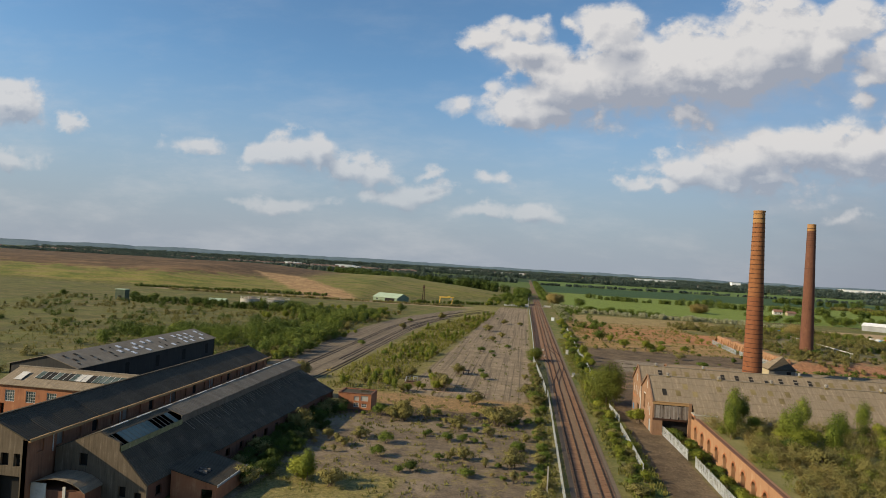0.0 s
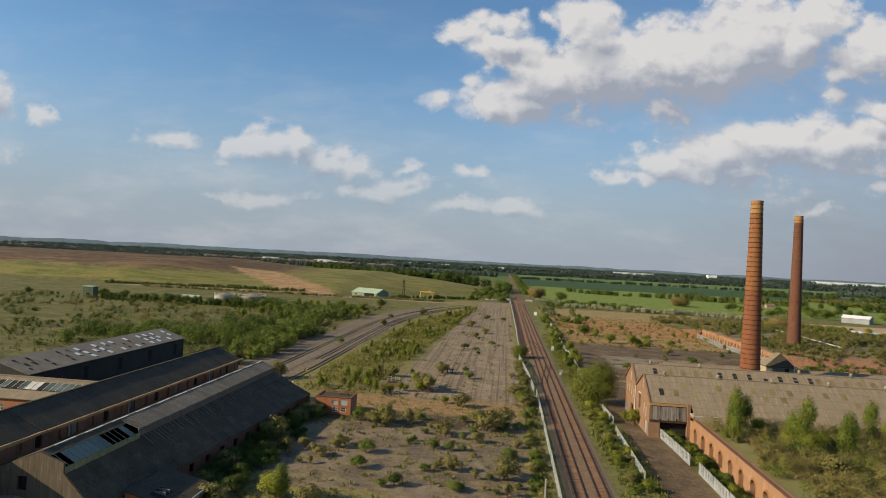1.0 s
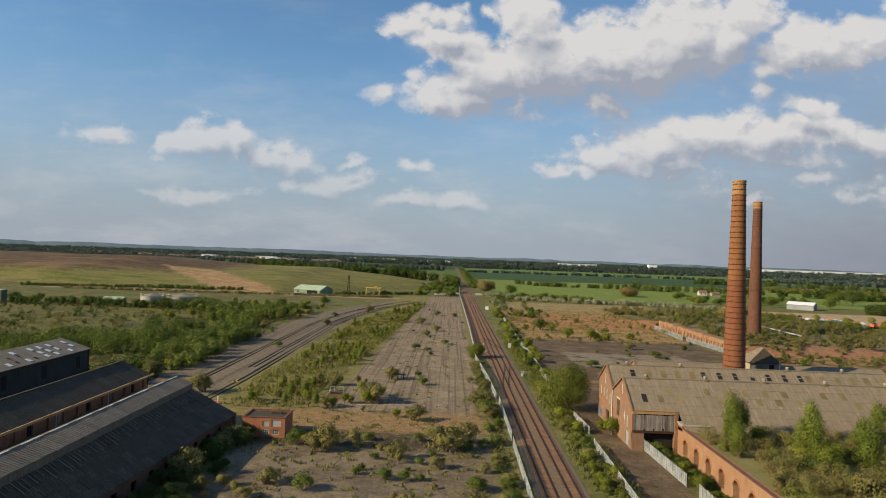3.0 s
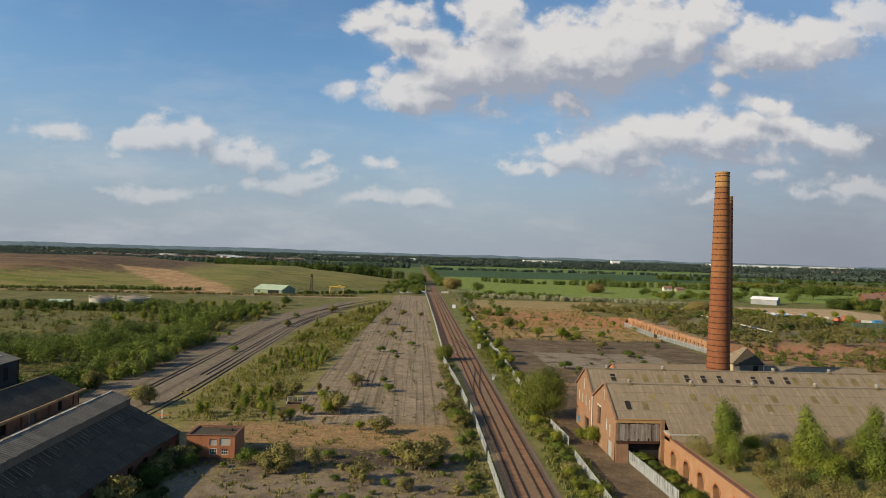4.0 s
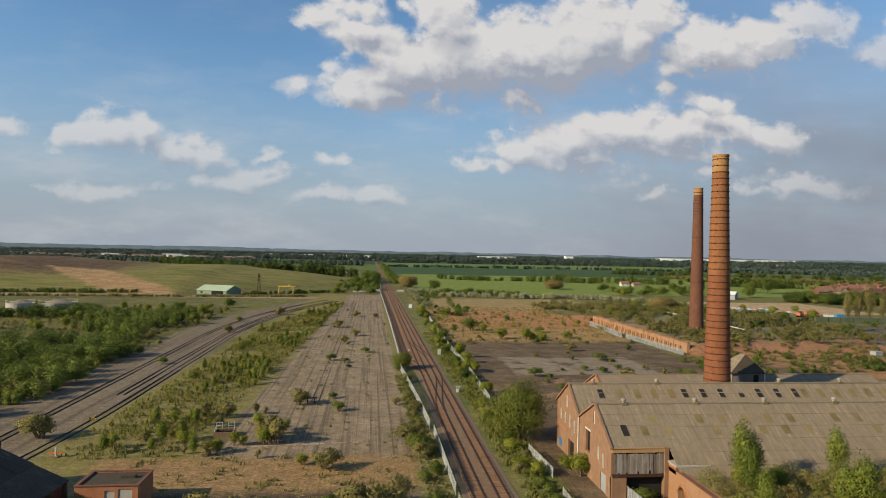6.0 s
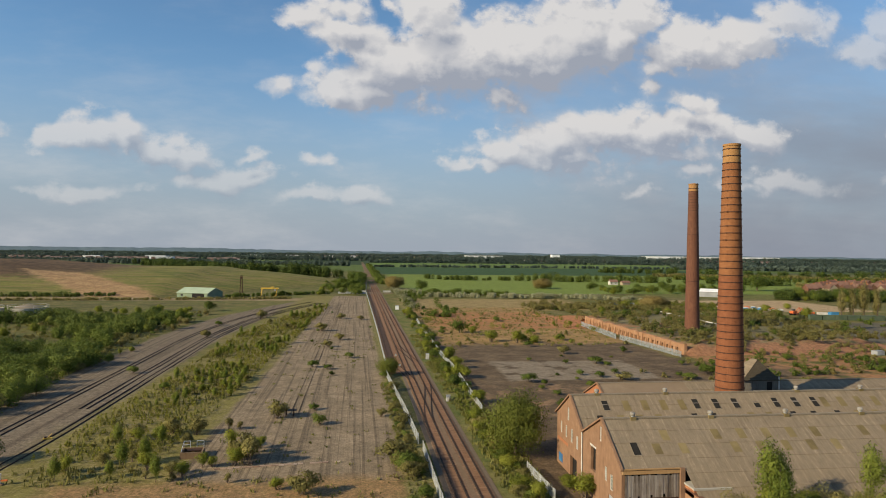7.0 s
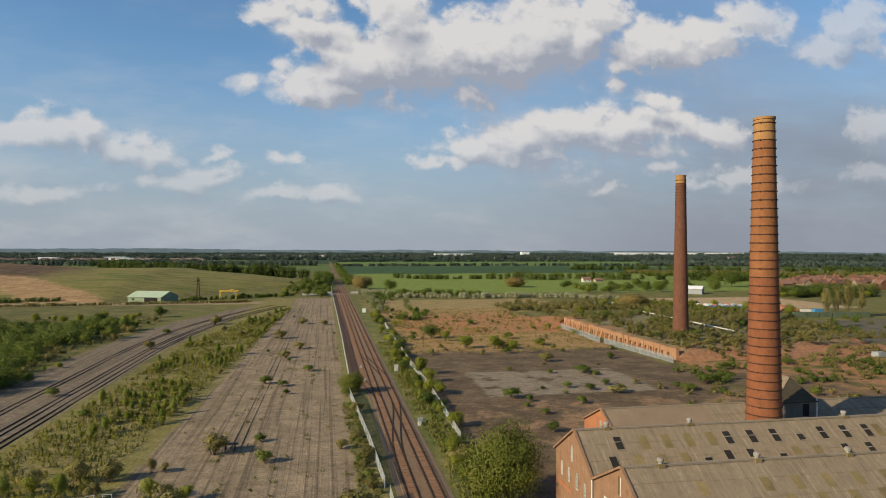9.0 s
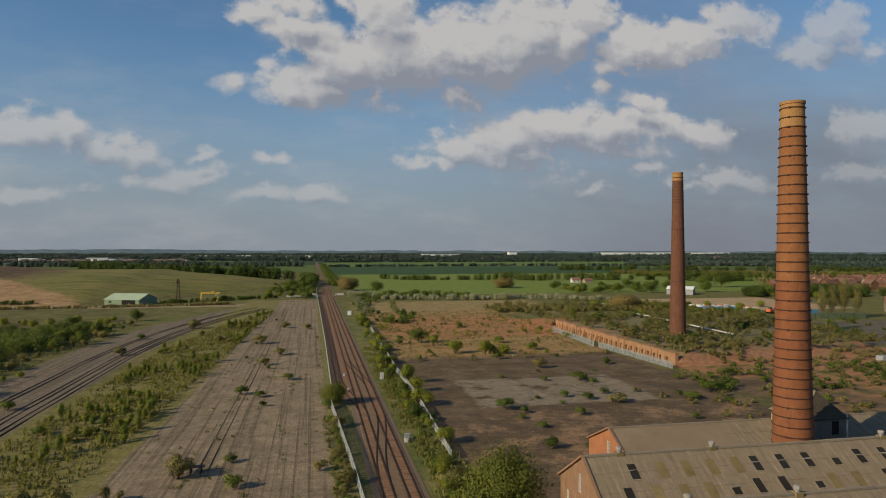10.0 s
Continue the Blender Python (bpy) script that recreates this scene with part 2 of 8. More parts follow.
BRICK = surface("red_brick", [(0.17, 0.065, 0.035), (0.33, 0.135, 0.065), (0.46, 0.22, 0.11)], 0.8, 0.92, bump=0.01, streak=0.35)
BRICK_PALE = surface("orange_brick", [(0.19, 0.095, 0.05), (0.31, 0.17, 0.092), (0.40, 0.255, 0.155)], 0.9, 0.92, bump=0.01, streak=0.3)
BRICK_GABLE = surface("weathered_brown_brick", [(0.10, 0.056, 0.034), (0.235, 0.135, 0.08), (0.36, 0.23, 0.145)], 0.4, 0.93, bump=0.02, streak=0.35, blotch=0.5)
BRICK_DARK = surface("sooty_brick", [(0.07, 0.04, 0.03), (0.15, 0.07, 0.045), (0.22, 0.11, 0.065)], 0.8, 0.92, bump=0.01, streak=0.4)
CHIMNEY_RED = surface("reddened_chimney_brick", [(0.06, 0.022, 0.011), (0.19, 0.07, 0.031), (0.33, 0.135, 0.062)], 0.3, 0.9, bump=0.02, streak=0.2, blotch=0.7)
CHIMNEY_BRICK = surface("chimney_brick", [(0.07, 0.027, 0.012), (0.22, 0.09, 0.036), (0.37, 0.17, 0.072)], 0.3, 0.9, bump=0.02, streak=0.15, blotch=0.75)
CHIMNEY_TOP = surface("pale_chimney_brick", [(0.19, 0.095, 0.036), (0.31, 0.165, 0.064), (0.42, 0.25, 0.11)], 0.25, 0.9, streak=0.25, blotch=0.5)
CHIMNEY_OLD = surface("smoked_brick", [(0.07, 0.03, 0.02), (0.125, 0.054, 0.033), (0.18, 0.082, 0.047)], 0.5, 0.9, bump=0.012, streak=0.55)
IRON = surface("rusted_iron", [(0.03, 0.018, 0.014), (0.06, 0.03, 0.02), (0.10, 0.05, 0.03)], 0.3, 0.75, 0.2)
ROOF_GREY = surface("weathered_cement_sheet", [(0.07, 0.053, 0.035), (0.22, 0.172, 0.118), (0.46, 0.365, 0.245)], 0.3, 0.95, bump=0.05, blotch=0.7, grain=(2.4, 0.16, 0.3))
ROOF_BROWN = surface("lichened_brown_sheet", [(0.16, 0.115, 0.075), (0.21, 0.155, 0.105), (0.25, 0.19, 0.13)], 2.0, 0.95, blotch=0.2)
ROOF_DARK = surface("dark_cement_sheet", [(0.03, 0.024, 0.016), (0.06, 0.048, 0.032), (0.115, 0.092, 0.062)], 0.8, 0.95, bump=0.025, blotch=0.55, streak=0.2, ribs=(1, 0.4), island=0.10)
ROOF_PALE = surface("pale_cement_sheet", [(0.14, 0.113, 0.08), (0.225, 0.185, 0.135), (0.33, 0.28, 0.21)], 0.9, 0.95, blotch=0.5)
SKYLIGHT = surface("mossy_glass_fibre_sheet", [(0.13, 0.097, 0.042), (0.18, 0.137, 0.06), (0.235, 0.18, 0.085)], 0.6, 0.6, island=0.25)
# Near-black colour standing for shade in interiors and holes; also used on black parts.
DARK = surface("shade_black", [(0.012, 0.011, 0.010), (0.022, 0.02, 0.018)], 1.0, 0.95)
WHITE_PAINT = surface("flaking_white_paint", [(0.33, 0.31, 0.28), (0.50, 0.48, 0.44), (0.64, 0.62, 0.58)], 0.5, 0.7)
STEEL = surface("galvanised_steel", [(0.33, 0.35, 0.36), (0.44, 0.46, 0.47), (0.54, 0.56, 0.56)], 0.6, 0.55, 0.25, island=0.15)
STEEL_DULL = surface("dulled_steel", [(0.20, 0.22, 0.235), (0.26, 0.285, 0.30), (0.33, 0.355, 0.37)], 0.6, 0.7, 0.1, island=0.15)
CONCRETE = surface("weathered_concrete", [(0.26, 0.24, 0.21), (0.36, 0.34, 0.30), (0.46, 0.43, 0.38)], 0.7, 0.95, bump=0.01, streak=0.2)
TIMBER = surface("greyed_timber", [(0.10, 0.08, 0.065), (0.20, 0.17, 0.145), (0.30, 0.27, 0.24)], 0.35, 0.9, streak=0.6, island=0.3)
RUST_BEAM = surface("ochre_painted_beam", [(0.22, 0.12, 0.05), (0.36, 0.22, 0.10), (0.44, 0.30, 0.16)], 0.5, 0.85, streak=0.3)
RAIL = surface("rusty_rail", [(0.03, 0.016, 0.010), (0.055, 0.03, 0.018), (0.085, 0.046, 0.028)], 0.5, 0.85)
BALLAST = surface("rust_stained_ballast", [(0.11, 0.068, 0.04), (0.18, 0.118, 0.072), (0.26, 0.18, 0.115)], 0.35, 0.95, bump=0.04, blotch=0.55)
CESS = surface("pale_ballast", [(0.09, 0.066, 0.046), (0.155, 0.115, 0.08), (0.225, 0.17, 0.122)], 0.3, 0.95, bump=0.04, blotch=0.6)
SLEEPER = surface("stained_sleeper", [(0.125, 0.06, 0.032), (0.20, 0.105, 0.056), (0.28, 0.165, 0.095)], 0.3, 0.9, island=0.3)
BARK = surface("bark", [(0.07, 0.05, 0.035), (0.14, 0.105, 0.075), (0.22, 0.175, 0.13)], 0.3, 0.95)
GLASS_DARK = surface("grimy_glass", [(0.03, 0.035, 0.035), (0.06, 0.065, 0.065)], 0.8, 0.25, spec=0.5)
GLASS_TEAL = surface("mildewed_teal_glass", [(0.06, 0.085, 0.075), (0.115, 0.15, 0.13), (0.18, 0.21, 0.18)], 0.6, 0.8, spec=0.2, island=0.5)
GLASS_GREEN = surface("grimy_green_glass", [(0.03, 0.045, 0.042), (0.06, 0.085, 0.078), (0.10, 0.125, 0.115)], 0.6, 0.75, spec=0.25, island=0.4)
YELLOW = surface("yellow_crane_paint", [(0.50, 0.31, 0.04), (0.66, 0.43, 0.07)], 0.6, 0.6)
GREEN_SHEET = surface("pale_green_cladding", [(0.30, 0.38, 0.27), (0.38, 0.46, 0.33)], 1.5, 0.7)
GREEN_WALL = surface("weathered_green_cladding", [(0.16, 0.21, 0.14), (0.22, 0.28, 0.19)], 1.5, 0.8)
GREEN_DARK = surface("dark_green_cladding", [(0.05, 0.075, 0.045), (0.09, 0.11, 0.07)], 1.0, 0.7)
GREY_SHEET = surface("grey_cladding", [(0.22, 0.23, 0.24), (0.30, 0.31, 0.32)], 1.5, 0.7)
WHITE_ROOF = surface("white_roof_sheet", [(0.66, 0.67, 0.68), (0.80, 0.80, 0.80)], 2.0, 0.7)
TILE_RED = surface("red_roof_tile", [(0.10, 0.055, 0.04), (0.16, 0.085, 0.06), (0.21, 0.115, 0.085)], 1.2, 0.9, island=0.4)
RENDER_CREAM = surface("cream_render", [(0.24, 0.19, 0.13), (0.34, 0.28, 0.20)], 1.2, 0.9, island=0.4)
ORANGE = surface("orange_paint", [(0.50, 0.10, 0.03), (0.60, 0.16, 0.05)], 0.6, 0.55)
BLUE = surface("blue_paint", [(0.03, 0.12, 0.28), (0.06, 0.22, 0.42)], 0.5, 0.55, island=0.4)
SILVER = surface("silver_paint", [(0.40, 0.42, 0.44), (0.55, 0.57, 0.58)], 0.5, 0.4, island=0.6)
LEAF_FRESH = foliage("fresh_birch_leaves", (0.12, 0.145, 0.018), (0.21, 0.232, 0.03), (0.31, 0.32, 0.05), 0.4)
LEAF_WHIP = foliage("yellow_green_whips", (0.15, 0.155, 0.024), (0.25, 0.243, 0.038), (0.35, 0.325, 0.06), 0.4)
LEAF_GREEN = foliage("green_leaves", (0.05, 0.078, 0.013), (0.105, 0.142, 0.022), (0.175, 0.205, 0.04), 0.28)
LEAF_DARK = foliage("dark_hawthorn_leaves", (0.032, 0.052, 0.010), (0.066, 0.095, 0.017), (0.115, 0.15, 0.03))
LEAF_DRY = foliage("olive_budding_twigs", (0.12, 0.11, 0.034), (0.215, 0.192, 0.062), (0.30, 0.262, 0.097), 0.35)
LEAF_BROWN = foliage("brown_budding_twigs", (0.15, 0.115, 0.036), (0.25, 0.195, 0.066), (0.34, 0.265, 0.105), 0.4)
LEAF_OLIVE = foliage("olive_green_leaves", (0.075, 0.094, 0.016), (0.148, 0.166, 0.028), (0.235, 0.24, 0.046), 0.35)
LEAF_MAY = foliage("white_blossom_hedge", (0.12, 0.13, 0.05), (0.34, 0.34, 0.20), (0.62, 0.60, 0.44))
# Leaf colours lifted towards blue to carry the distance haze.
LEAF_HAZED = foliage("haze_tinted_woodland", (0.046, 0.07, 0.06), (0.075, 0.105, 0.085), (0.115, 0.15, 0.115), 0.3)
GRASS_BLADE = foliage("rough_grass", (0.10, 0.105, 0.022), (0.16, 0.155, 0.04), (0.23, 0.205, 0.07), 0.3)
GRIMY = surface("grimy_boarding", [(0.05, 0.038, 0.026), (0.115, 0.088, 0.06), (0.20, 0.158, 0.112)], 0.5, 0.95, bump=0.02, streak=0.6, blotch=0.5)
TIMBER_WALL = surface("silvered_board_wall", [(0.09, 0.08, 0.068), (0.16, 0.145, 0.122), (0.24, 0.215, 0.18)], 0.4, 0.95, streak=0.6)
# Gravel dark from oil, with the shadow beside the rails painted in.
OIL_SHADE = surface("oil_and_shade_gravel", [(0.022, 0.018, 0.015), (0.045, 0.036, 0.029), (0.075, 0.06, 0.048)], 0.25, 0.9, bump=0.02, blotch=0.6)
LEAF_WOOD = foliage("wood_leaves", (0.034, 0.056, 0.011), (0.076, 0.108, 0.019), (0.15, 0.178, 0.034), 0.22)
ROOF_WORN = surface("worn_brown_sheet", [(0.034, 0.027, 0.018), (0.07, 0.056, 0.038), (0.14, 0.112, 0.076)], 0.7, 0.95, bump=0.03, blotch=0.6, streak=0.2, ribs=(1, 0.4), island=0.11)
CREAM_SHEET = surface("cream_asbestos_sheet", [(0.26, 0.215, 0.14), (0.36, 0.30, 0.195), (0.44, 0.375, 0.26)], 0.6, 0.9, streak=0.3)
RUST_FILL = surface("rust_brown_four_foot", [(0.14, 0.07, 0.038), (0.215, 0.115, 0.062), (0.29, 0.175, 0.10)], 0.3, 0.95, bump=0.03, blotch=0.6)

# ---- building helpers ----
def part(name, bm, material, parent=None, label="", smooth=False):
    """Links a bmesh as one mesh object, under a thing where a parent is given."""
    me = bpy.data.meshes.new(name)
    if smooth:
        for f in bm.faces:
            f.smooth = True
    bm.to_mesh(me)
    bm.free()
    me.materials.append(material)
    ob = new(name, me)
    if parent is not None:
        ob.parent = parent
    return tagged(ob, label) if label else ob


def empty(name, label, category, group="", kind="", at=(0, 0, 0), turn=0.0):
    ob = new(name)
    ob.empty_display_size = 0.5
    ob.matrix_world = pose(*at, 0, 0, turn)
    return tagged(ob, label, category, group, kind)


def raw(name, verts, faces, material, parent=None, label=""):
    me = bpy.data.meshes.new(name)
    me.from_pydata(verts, [], faces)
    me.materials.append(material)
    ob = new(name, me)
    if parent is not None:
        ob.parent = parent
    return tagged(ob, label) if label else ob


def box(bm, x0, x1, y0, y1, z0, z1, m=None):
    vs = [bm.verts.new((x, y, z)) for z in (z0, z1) for x, y in ((x0, y0), (x1, y0), (x1, y1), (x0, y1))]
    for f in ((3, 2, 1, 0), (4, 5, 6, 7), (0, 1, 5, 4), (1, 2, 6, 5), (2, 3, 7, 6), (3, 0, 4, 7)):
        bm.faces.new([vs[i] for i in f])
    if m is not None:
        bmesh.ops.transform(bm, matrix=m, verts=vs)
    return bm


def boxes(*rows):
    bm = bmesh.new()
    for r in rows:
        box(bm, *r)
    return bm


def bar(bm, a, b, r, sides=6, r2=None):
    """A round bar from a to b."""
    a, b = Vector(a), Vector(b)
    m = Matrix.Translation((a + b) / 2) @ (b - a).to_track_quat("Z", "Y").to_matrix().to_4x4()
    bmesh.ops.create_cone(bm, cap_ends=True, segments=sides, radius1=r, radius2=r if r2 is None else r2, depth=(b - a).length, matrix=m)
    return bm


def lathe(bm, profile, sides=32, at=(0, 0)):
    """Rings of (radius, z), joined."""
    rings = [[bm.verts.new((at[0] + r * math.cos(2 * math.pi * i / sides), at[1] + r * math.sin(2 * math.pi * i / sides), z)) for i in range(sides)] for r, z in profile]
    for a, b in zip(rings, rings[1:]):
        for i in range(sides):
            bm.faces.new((a[i], a[(i + 1) % sides], b[(i + 1) % sides], b[i]))
    return bm


def pierced(outline, holes, thick, m):
    """A wall of that outline in its own x, z plane with openings cut through it, thick along +y, put in place by m."""
    bm = bmesh.new()
    edges = []
    for loop in (outline, *holes):
        vs = [bm.verts.new((x, 0, z)) for x, z in loop]
        edges += [bm.edges.new((vs[i], vs[(i + 1) % len(vs)])) for i in range(len(vs))]
    bmesh.ops.triangle_fill(bm, edges=edges, use_beauty=True, use_dissolve=False)
    faces = bm.faces[:]
    ext = bmesh.ops.extrude_face_region(bm, geom=faces)
    bmesh.ops.translate(bm, vec=(0, thick, 0), verts=[g for g in ext["geom"] if isinstance(g, bmesh.types.BMVert)])
    bmesh.ops.recalc_face_normals(bm, faces=bm.faces[:])
    bmesh.ops.transform(bm, matrix=m, verts=bm.verts[:])
    return bm


def rect(x0, x1, z0, z1):
    return [(x0, z0), (x1, z0), (x1, z1), (x0, z1)]


def slab(bm, a, b, c, d, thick):
    """A sheet through four corners with thickness downwards."""
    vs = [bm.verts.new(p) for p in (a, b, c, d)]
    lo = [bm.verts.new((p[0], p[1], p[2] - thick)) for p in (a, b, c, d)]
    bm.faces.new(vs)
    bm.faces.new(lo[::-1])
    for i in range(4):
        j = (i + 1) % 4
        bm.faces.new((vs[i], lo[i], lo[j], vs[j]))
    return bm


def siding(y):
    """How far the sidings bend towards the line."""
    return 0.00095 * max(0.0, y - 310) ** 2


# ---- ground ----
def height(x, y):
    """The restored tip to the west, and the low swell of the country beyond."""
    foot = 533.0 if x < -156 else 533.0 + (x + 156) * 1.35
    d = (y - foot) / (1.0 if x < -156 else 1.3)
    h = 0.0
    if d > -40:
        far = max(0.0, min(1.0, (-x - 255) / 80))
        h = (17.5 + 5 * far) * (1 - math.exp(-max(0.0, d) / (110 - 40 * far)))
        h *= 1 / (1 + math.exp((y - 890 + 1.1 * max(0.0, x + 156) - 25 * noise.noise((x * 0.006, 2.0, 8.0))) / 32.0))
        h += 1.3 * noise.noise((x * 0.012, y * 0.012, 3)) * min(1.0, max(0.0, d) / 60)
    return h + 0.10 * noise.noise((x * 0.05, y * 0.05, 0)) * (0 if -12 < x < 12 else 1)


def make_ground():
    def steps(lo, hi, a, b, fine):
        out, v, s = [], a, fine
        while v > lo:
            out.append(v)
            v -= s
            s *= 1.12
        out = [lo] + out[::-1]
        n = int((b - a) / fine)
        out += [a + (b - a) * i / n for i in range(1, n + 1)]
        v, s = b + fine, fine
        while v < hi:
            out.append(v)
            v += s
            s *= 1.12
        return out + [hi]

    xs, ys = steps(-4700, 4700, -420, 120, 9.0), steps(-600, 4850, 60, 900, 9.0)
    verts = [(x, y, height(x, y) - 0.02) for y in ys for x in xs]
    w = len(xs)
    faces = [(j * w + i, j * w + i + 1, (j + 1) * w + i + 1, (j + 1) * w + i) for j in range(len(ys) - 1) for i in range(w - 1)]
    ob = raw("ground", verts, faces, ground_material())
    for f in ob.data.polygons:
        f.use_smooth = True
    return tagged(ob, "rough grass, gravel, cracked asphalt and red brick earth", "ground", kind="structure")


def ground_material():
    m = bpy.data.materials.new("open_ground")
    m.use_nodes = True
    m.node_tree.nodes.clear()
    k = Nodes(m.node_tree)
    pos = k.add("ShaderNodeNewGeometry").outputs["Position"]
    x, y, z = k.split(pos)
    wob = k.math("SUBTRACT", k.noise(pos, 0.09, 6, 0.65), 0.5)
    wob2 = k.math("SUBTRACT", k.noise(k.vec("ADD", pos, (310, 70, 0)), 0.09, 6, 0.65), 0.5)
    n_big = k.noise(pos, 0.022, 5, 0.6)
    n_mid = k.noise(pos, 0.13, 6, 0.65)
    n_small = k.noise(pos, 1.1, 6, 0.7)
    n_fine = k.noise(pos, 6.0, 4, 0.7)
    along = k.noise(k.vec("MULTIPLY", pos, (0.9, 0.012, 1)), 1.0, 5, 0.65)

    def zone(x0, x1, y0, y1, soft=1.2, warp=4.0, xx=None):
        px = k.math("MULTIPLY_ADD", wob, warp, x if xx is None else xx)
        py = k.math("MULTIPLY_ADD", wob2, warp, y)
        d = k.math("MINIMUM", k.math("MINIMUM", k.math("SUBTRACT", px, x0), k.math("SUBTRACT", x1, px)),
                   k.math("MINIMUM", k.math("SUBTRACT", py, y0), k.math("SUBTRACT", y1, py)))
        return k.smooth(d, -soft, soft)

    def tone(a, b, f, lo=0.35, hi=0.65):
        return k.mix(k.smooth(f, lo, hi), a, b)

    def both(a, b):
        return k.math("MULTIPLY", a, b)

    # rough grass, green to straw
    col = tone((0.075, 0.085, 0.022), (0.165, 0.14, 0.06), n_mid)
    col = tone(col, (0.11, 0.12, 0.03), n_big, 0.4, 0.7)
    col = k.mix(both(k.smooth(n_small, 0.5, 0.75), 0.5), col, (0.20, 0.16, 0.085))
    rough = k.noise(k.vec("MULTIPLY", pos, (0.05, 0.09, 0.05)), 1.0, 7, 0.7)
    col = k.mix(both(k.smooth(rough, 0.46, 0.60), both(k.smooth(x, -88, -98), 0.75)), col, tone((0.045, 0.055, 0.016), (0.10, 0.085, 0.04), n_small))
    # far fields
    cell = k.add("ShaderNodeTexVoronoi")
    cell.inputs["Scale"].default_value = 0.0042
    k.put(cell.inputs["Vector"], k.vec("MULTIPLY", pos, (0.55, 1.0, 0.0)))
    hue = k.split(cell.outputs["Color"])[0]
    field = k.mix(k.smooth(hue, 0.2, 0.6), (0.03, 0.055, 0.022), (0.085, 0.125, 0.032))
    field = k.mix(k.smooth(hue, 0.75, 0.9), field, (0.13, 0.13, 0.06))
    col = k.mix(k.smooth(y, 1050, 1250), col, field)
    col = k.mix(zone(25, 900, 590, 1010, 4, 20), col, tone((0.12, 0.17, 0.033), (0.165, 0.215, 0.046), n_mid))
    col = k.mix(zone(20, 620, 1010, 1420, 4, 20), col, tone((0.030, 0.065, 0.025), (0.04, 0.08, 0.03), n_mid))
    col = k.mix(zone(20, 900, 1440, 1900, 8, 30), col, (0.10, 0.155, 0.04))
    # the tip: green slopes, bare brown top, a tan scar
    tip = k.math("MAXIMUM", k.smooth(z, 0.6, 2.5), 0.0)
    slope = tone((0.085, 0.105, 0.022), (0.18, 0.17, 0.05), k.noise(k.vec("MULTIPLY", pos, (0.03, 0.09, 0.03)), 1.0, 6, 0.65), 0.35, 0.65)
    slope = k.mix(both(k.smooth(k.noise(k.vec("MULTIPLY", pos, (0.02, 0.16, 0.02)), 1.0, 7, 0.7), 0.46, 0.6), 0.75), slope, (0.20, 0.15, 0.075))
    col = k.mix(tip, col, slope)
    bare = both(k.smooth(k.math("ADD", z, k.math("MULTIPLY", wob, 16.0)), 9.5, 13.5), k.smooth(x, -205, -275))
    col = k.mix(bare, col, tone((0.07, 0.045, 0.028), (0.18, 0.115, 0.068), k.noise(k.vec("MULTIPLY", pos, (0.02, 0.06, 0.02)), 1.0, 6, 0.65)))
    drift = k.noise(k.vec("MULTIPLY", pos, (0.012, 0.035, 0.02)), 1.0, 7, 0.7)
    dark = both(zone(-900, -235, 625, 840, 30, 110), k.smooth(drift, 0.30, 0.52))
    col = k.mix(both(dark, 0.9), col, tone((0.05, 0.034, 0.022), (0.125, 0.082, 0.05), n_mid))
    col = k.mix(both(zone(-900, -200, 800, 850, 14, 60), k.smooth(drift, 0.4, 0.6)), col, tone((0.17, 0.12, 0.065), (0.25, 0.18, 0.10), n_mid))
    scar = both(zone(224, 272, 530, 665, 6, 34, k.math("MULTIPLY_ADD", y, 0.783, x)), k.smooth(k.noise(k.vec("MULTIPLY", pos, (0.03, 0.05, 0.02)), 1.0, 7, 0.7), 0.24, 0.44))
    col = k.mix(scar, col, tone((0.24, 0.15, 0.085), (0.34, 0.23, 0.13), n_mid))
    col = k.mix(zone(-320, -40, 512, 534, 3, 8), col, tone((0.22, 0.16, 0.10), (0.30, 0.24, 0.16), n_mid))
    # gravel of the sidings
    bend = k.math("MAXIMUM", k.math("SUBTRACT", y, 310.0), 0.0)
    xs = k.math("SUBTRACT", x, k.math("MULTIPLY", k.math("MULTIPLY", bend, bend), 0.00095))
    gravel = tone((0.125, 0.10, 0.08), (0.20, 0.165, 0.135), n_small, 0.3, 0.7)
    gravel = tone(gravel, (0.095, 0.075, 0.06), along, 0.45, 0.65)
    gravel = k.mix(both(k.smooth(n_fine, 0.45, 0.7), 0.35), gravel, (0.27, 0.225, 0.18))
    col = k.mix(zone(-91, -66.5, 120, 505, 1.0, 5, xs), col, gravel)
    # strip of young growth
    col = k.mix(zone(-70, -38, 140, 560, 3, 10, k.math("SUBTRACT", x, k.math("MULTIPLY", k.math("SUBTRACT", y, 168.0), 0.045))), col,
                k.mix(k.smooth(k.math("ADD", k.math("MULTIPLY", n_small, 0.6), k.math("MULTIPLY", n_mid, 0.4)), 0.46, 0.68), (0.165, 0.15, 0.05), (0.235, 0.19, 0.118)))
    # loading apron
    px = k.math("MULTIPLY_ADD", k.math("SUBTRACT", y, 160.0), 0.028, -43.0)
    apron = k.math("SUBTRACT", x, px)
    am = zone(0, 200, 166, 560, 1.0, 4, apron)
    am = both(am, k.smooth(x, -8.2, -9.2))
    marks = k.noise(k.vec("MULTIPLY", pos, (1.0, 0.010, 1)), 1.0, 6, 0.7, 0.5)
    ap = tone((0.19, 0.15, 0.112), (0.265, 0.21, 0.16), n_mid, 0.35, 0.7)
    ap = k.mix(both(k.smooth(marks, 0.49, 0.60), 0.72), ap, (0.095, 0.074, 0.057))
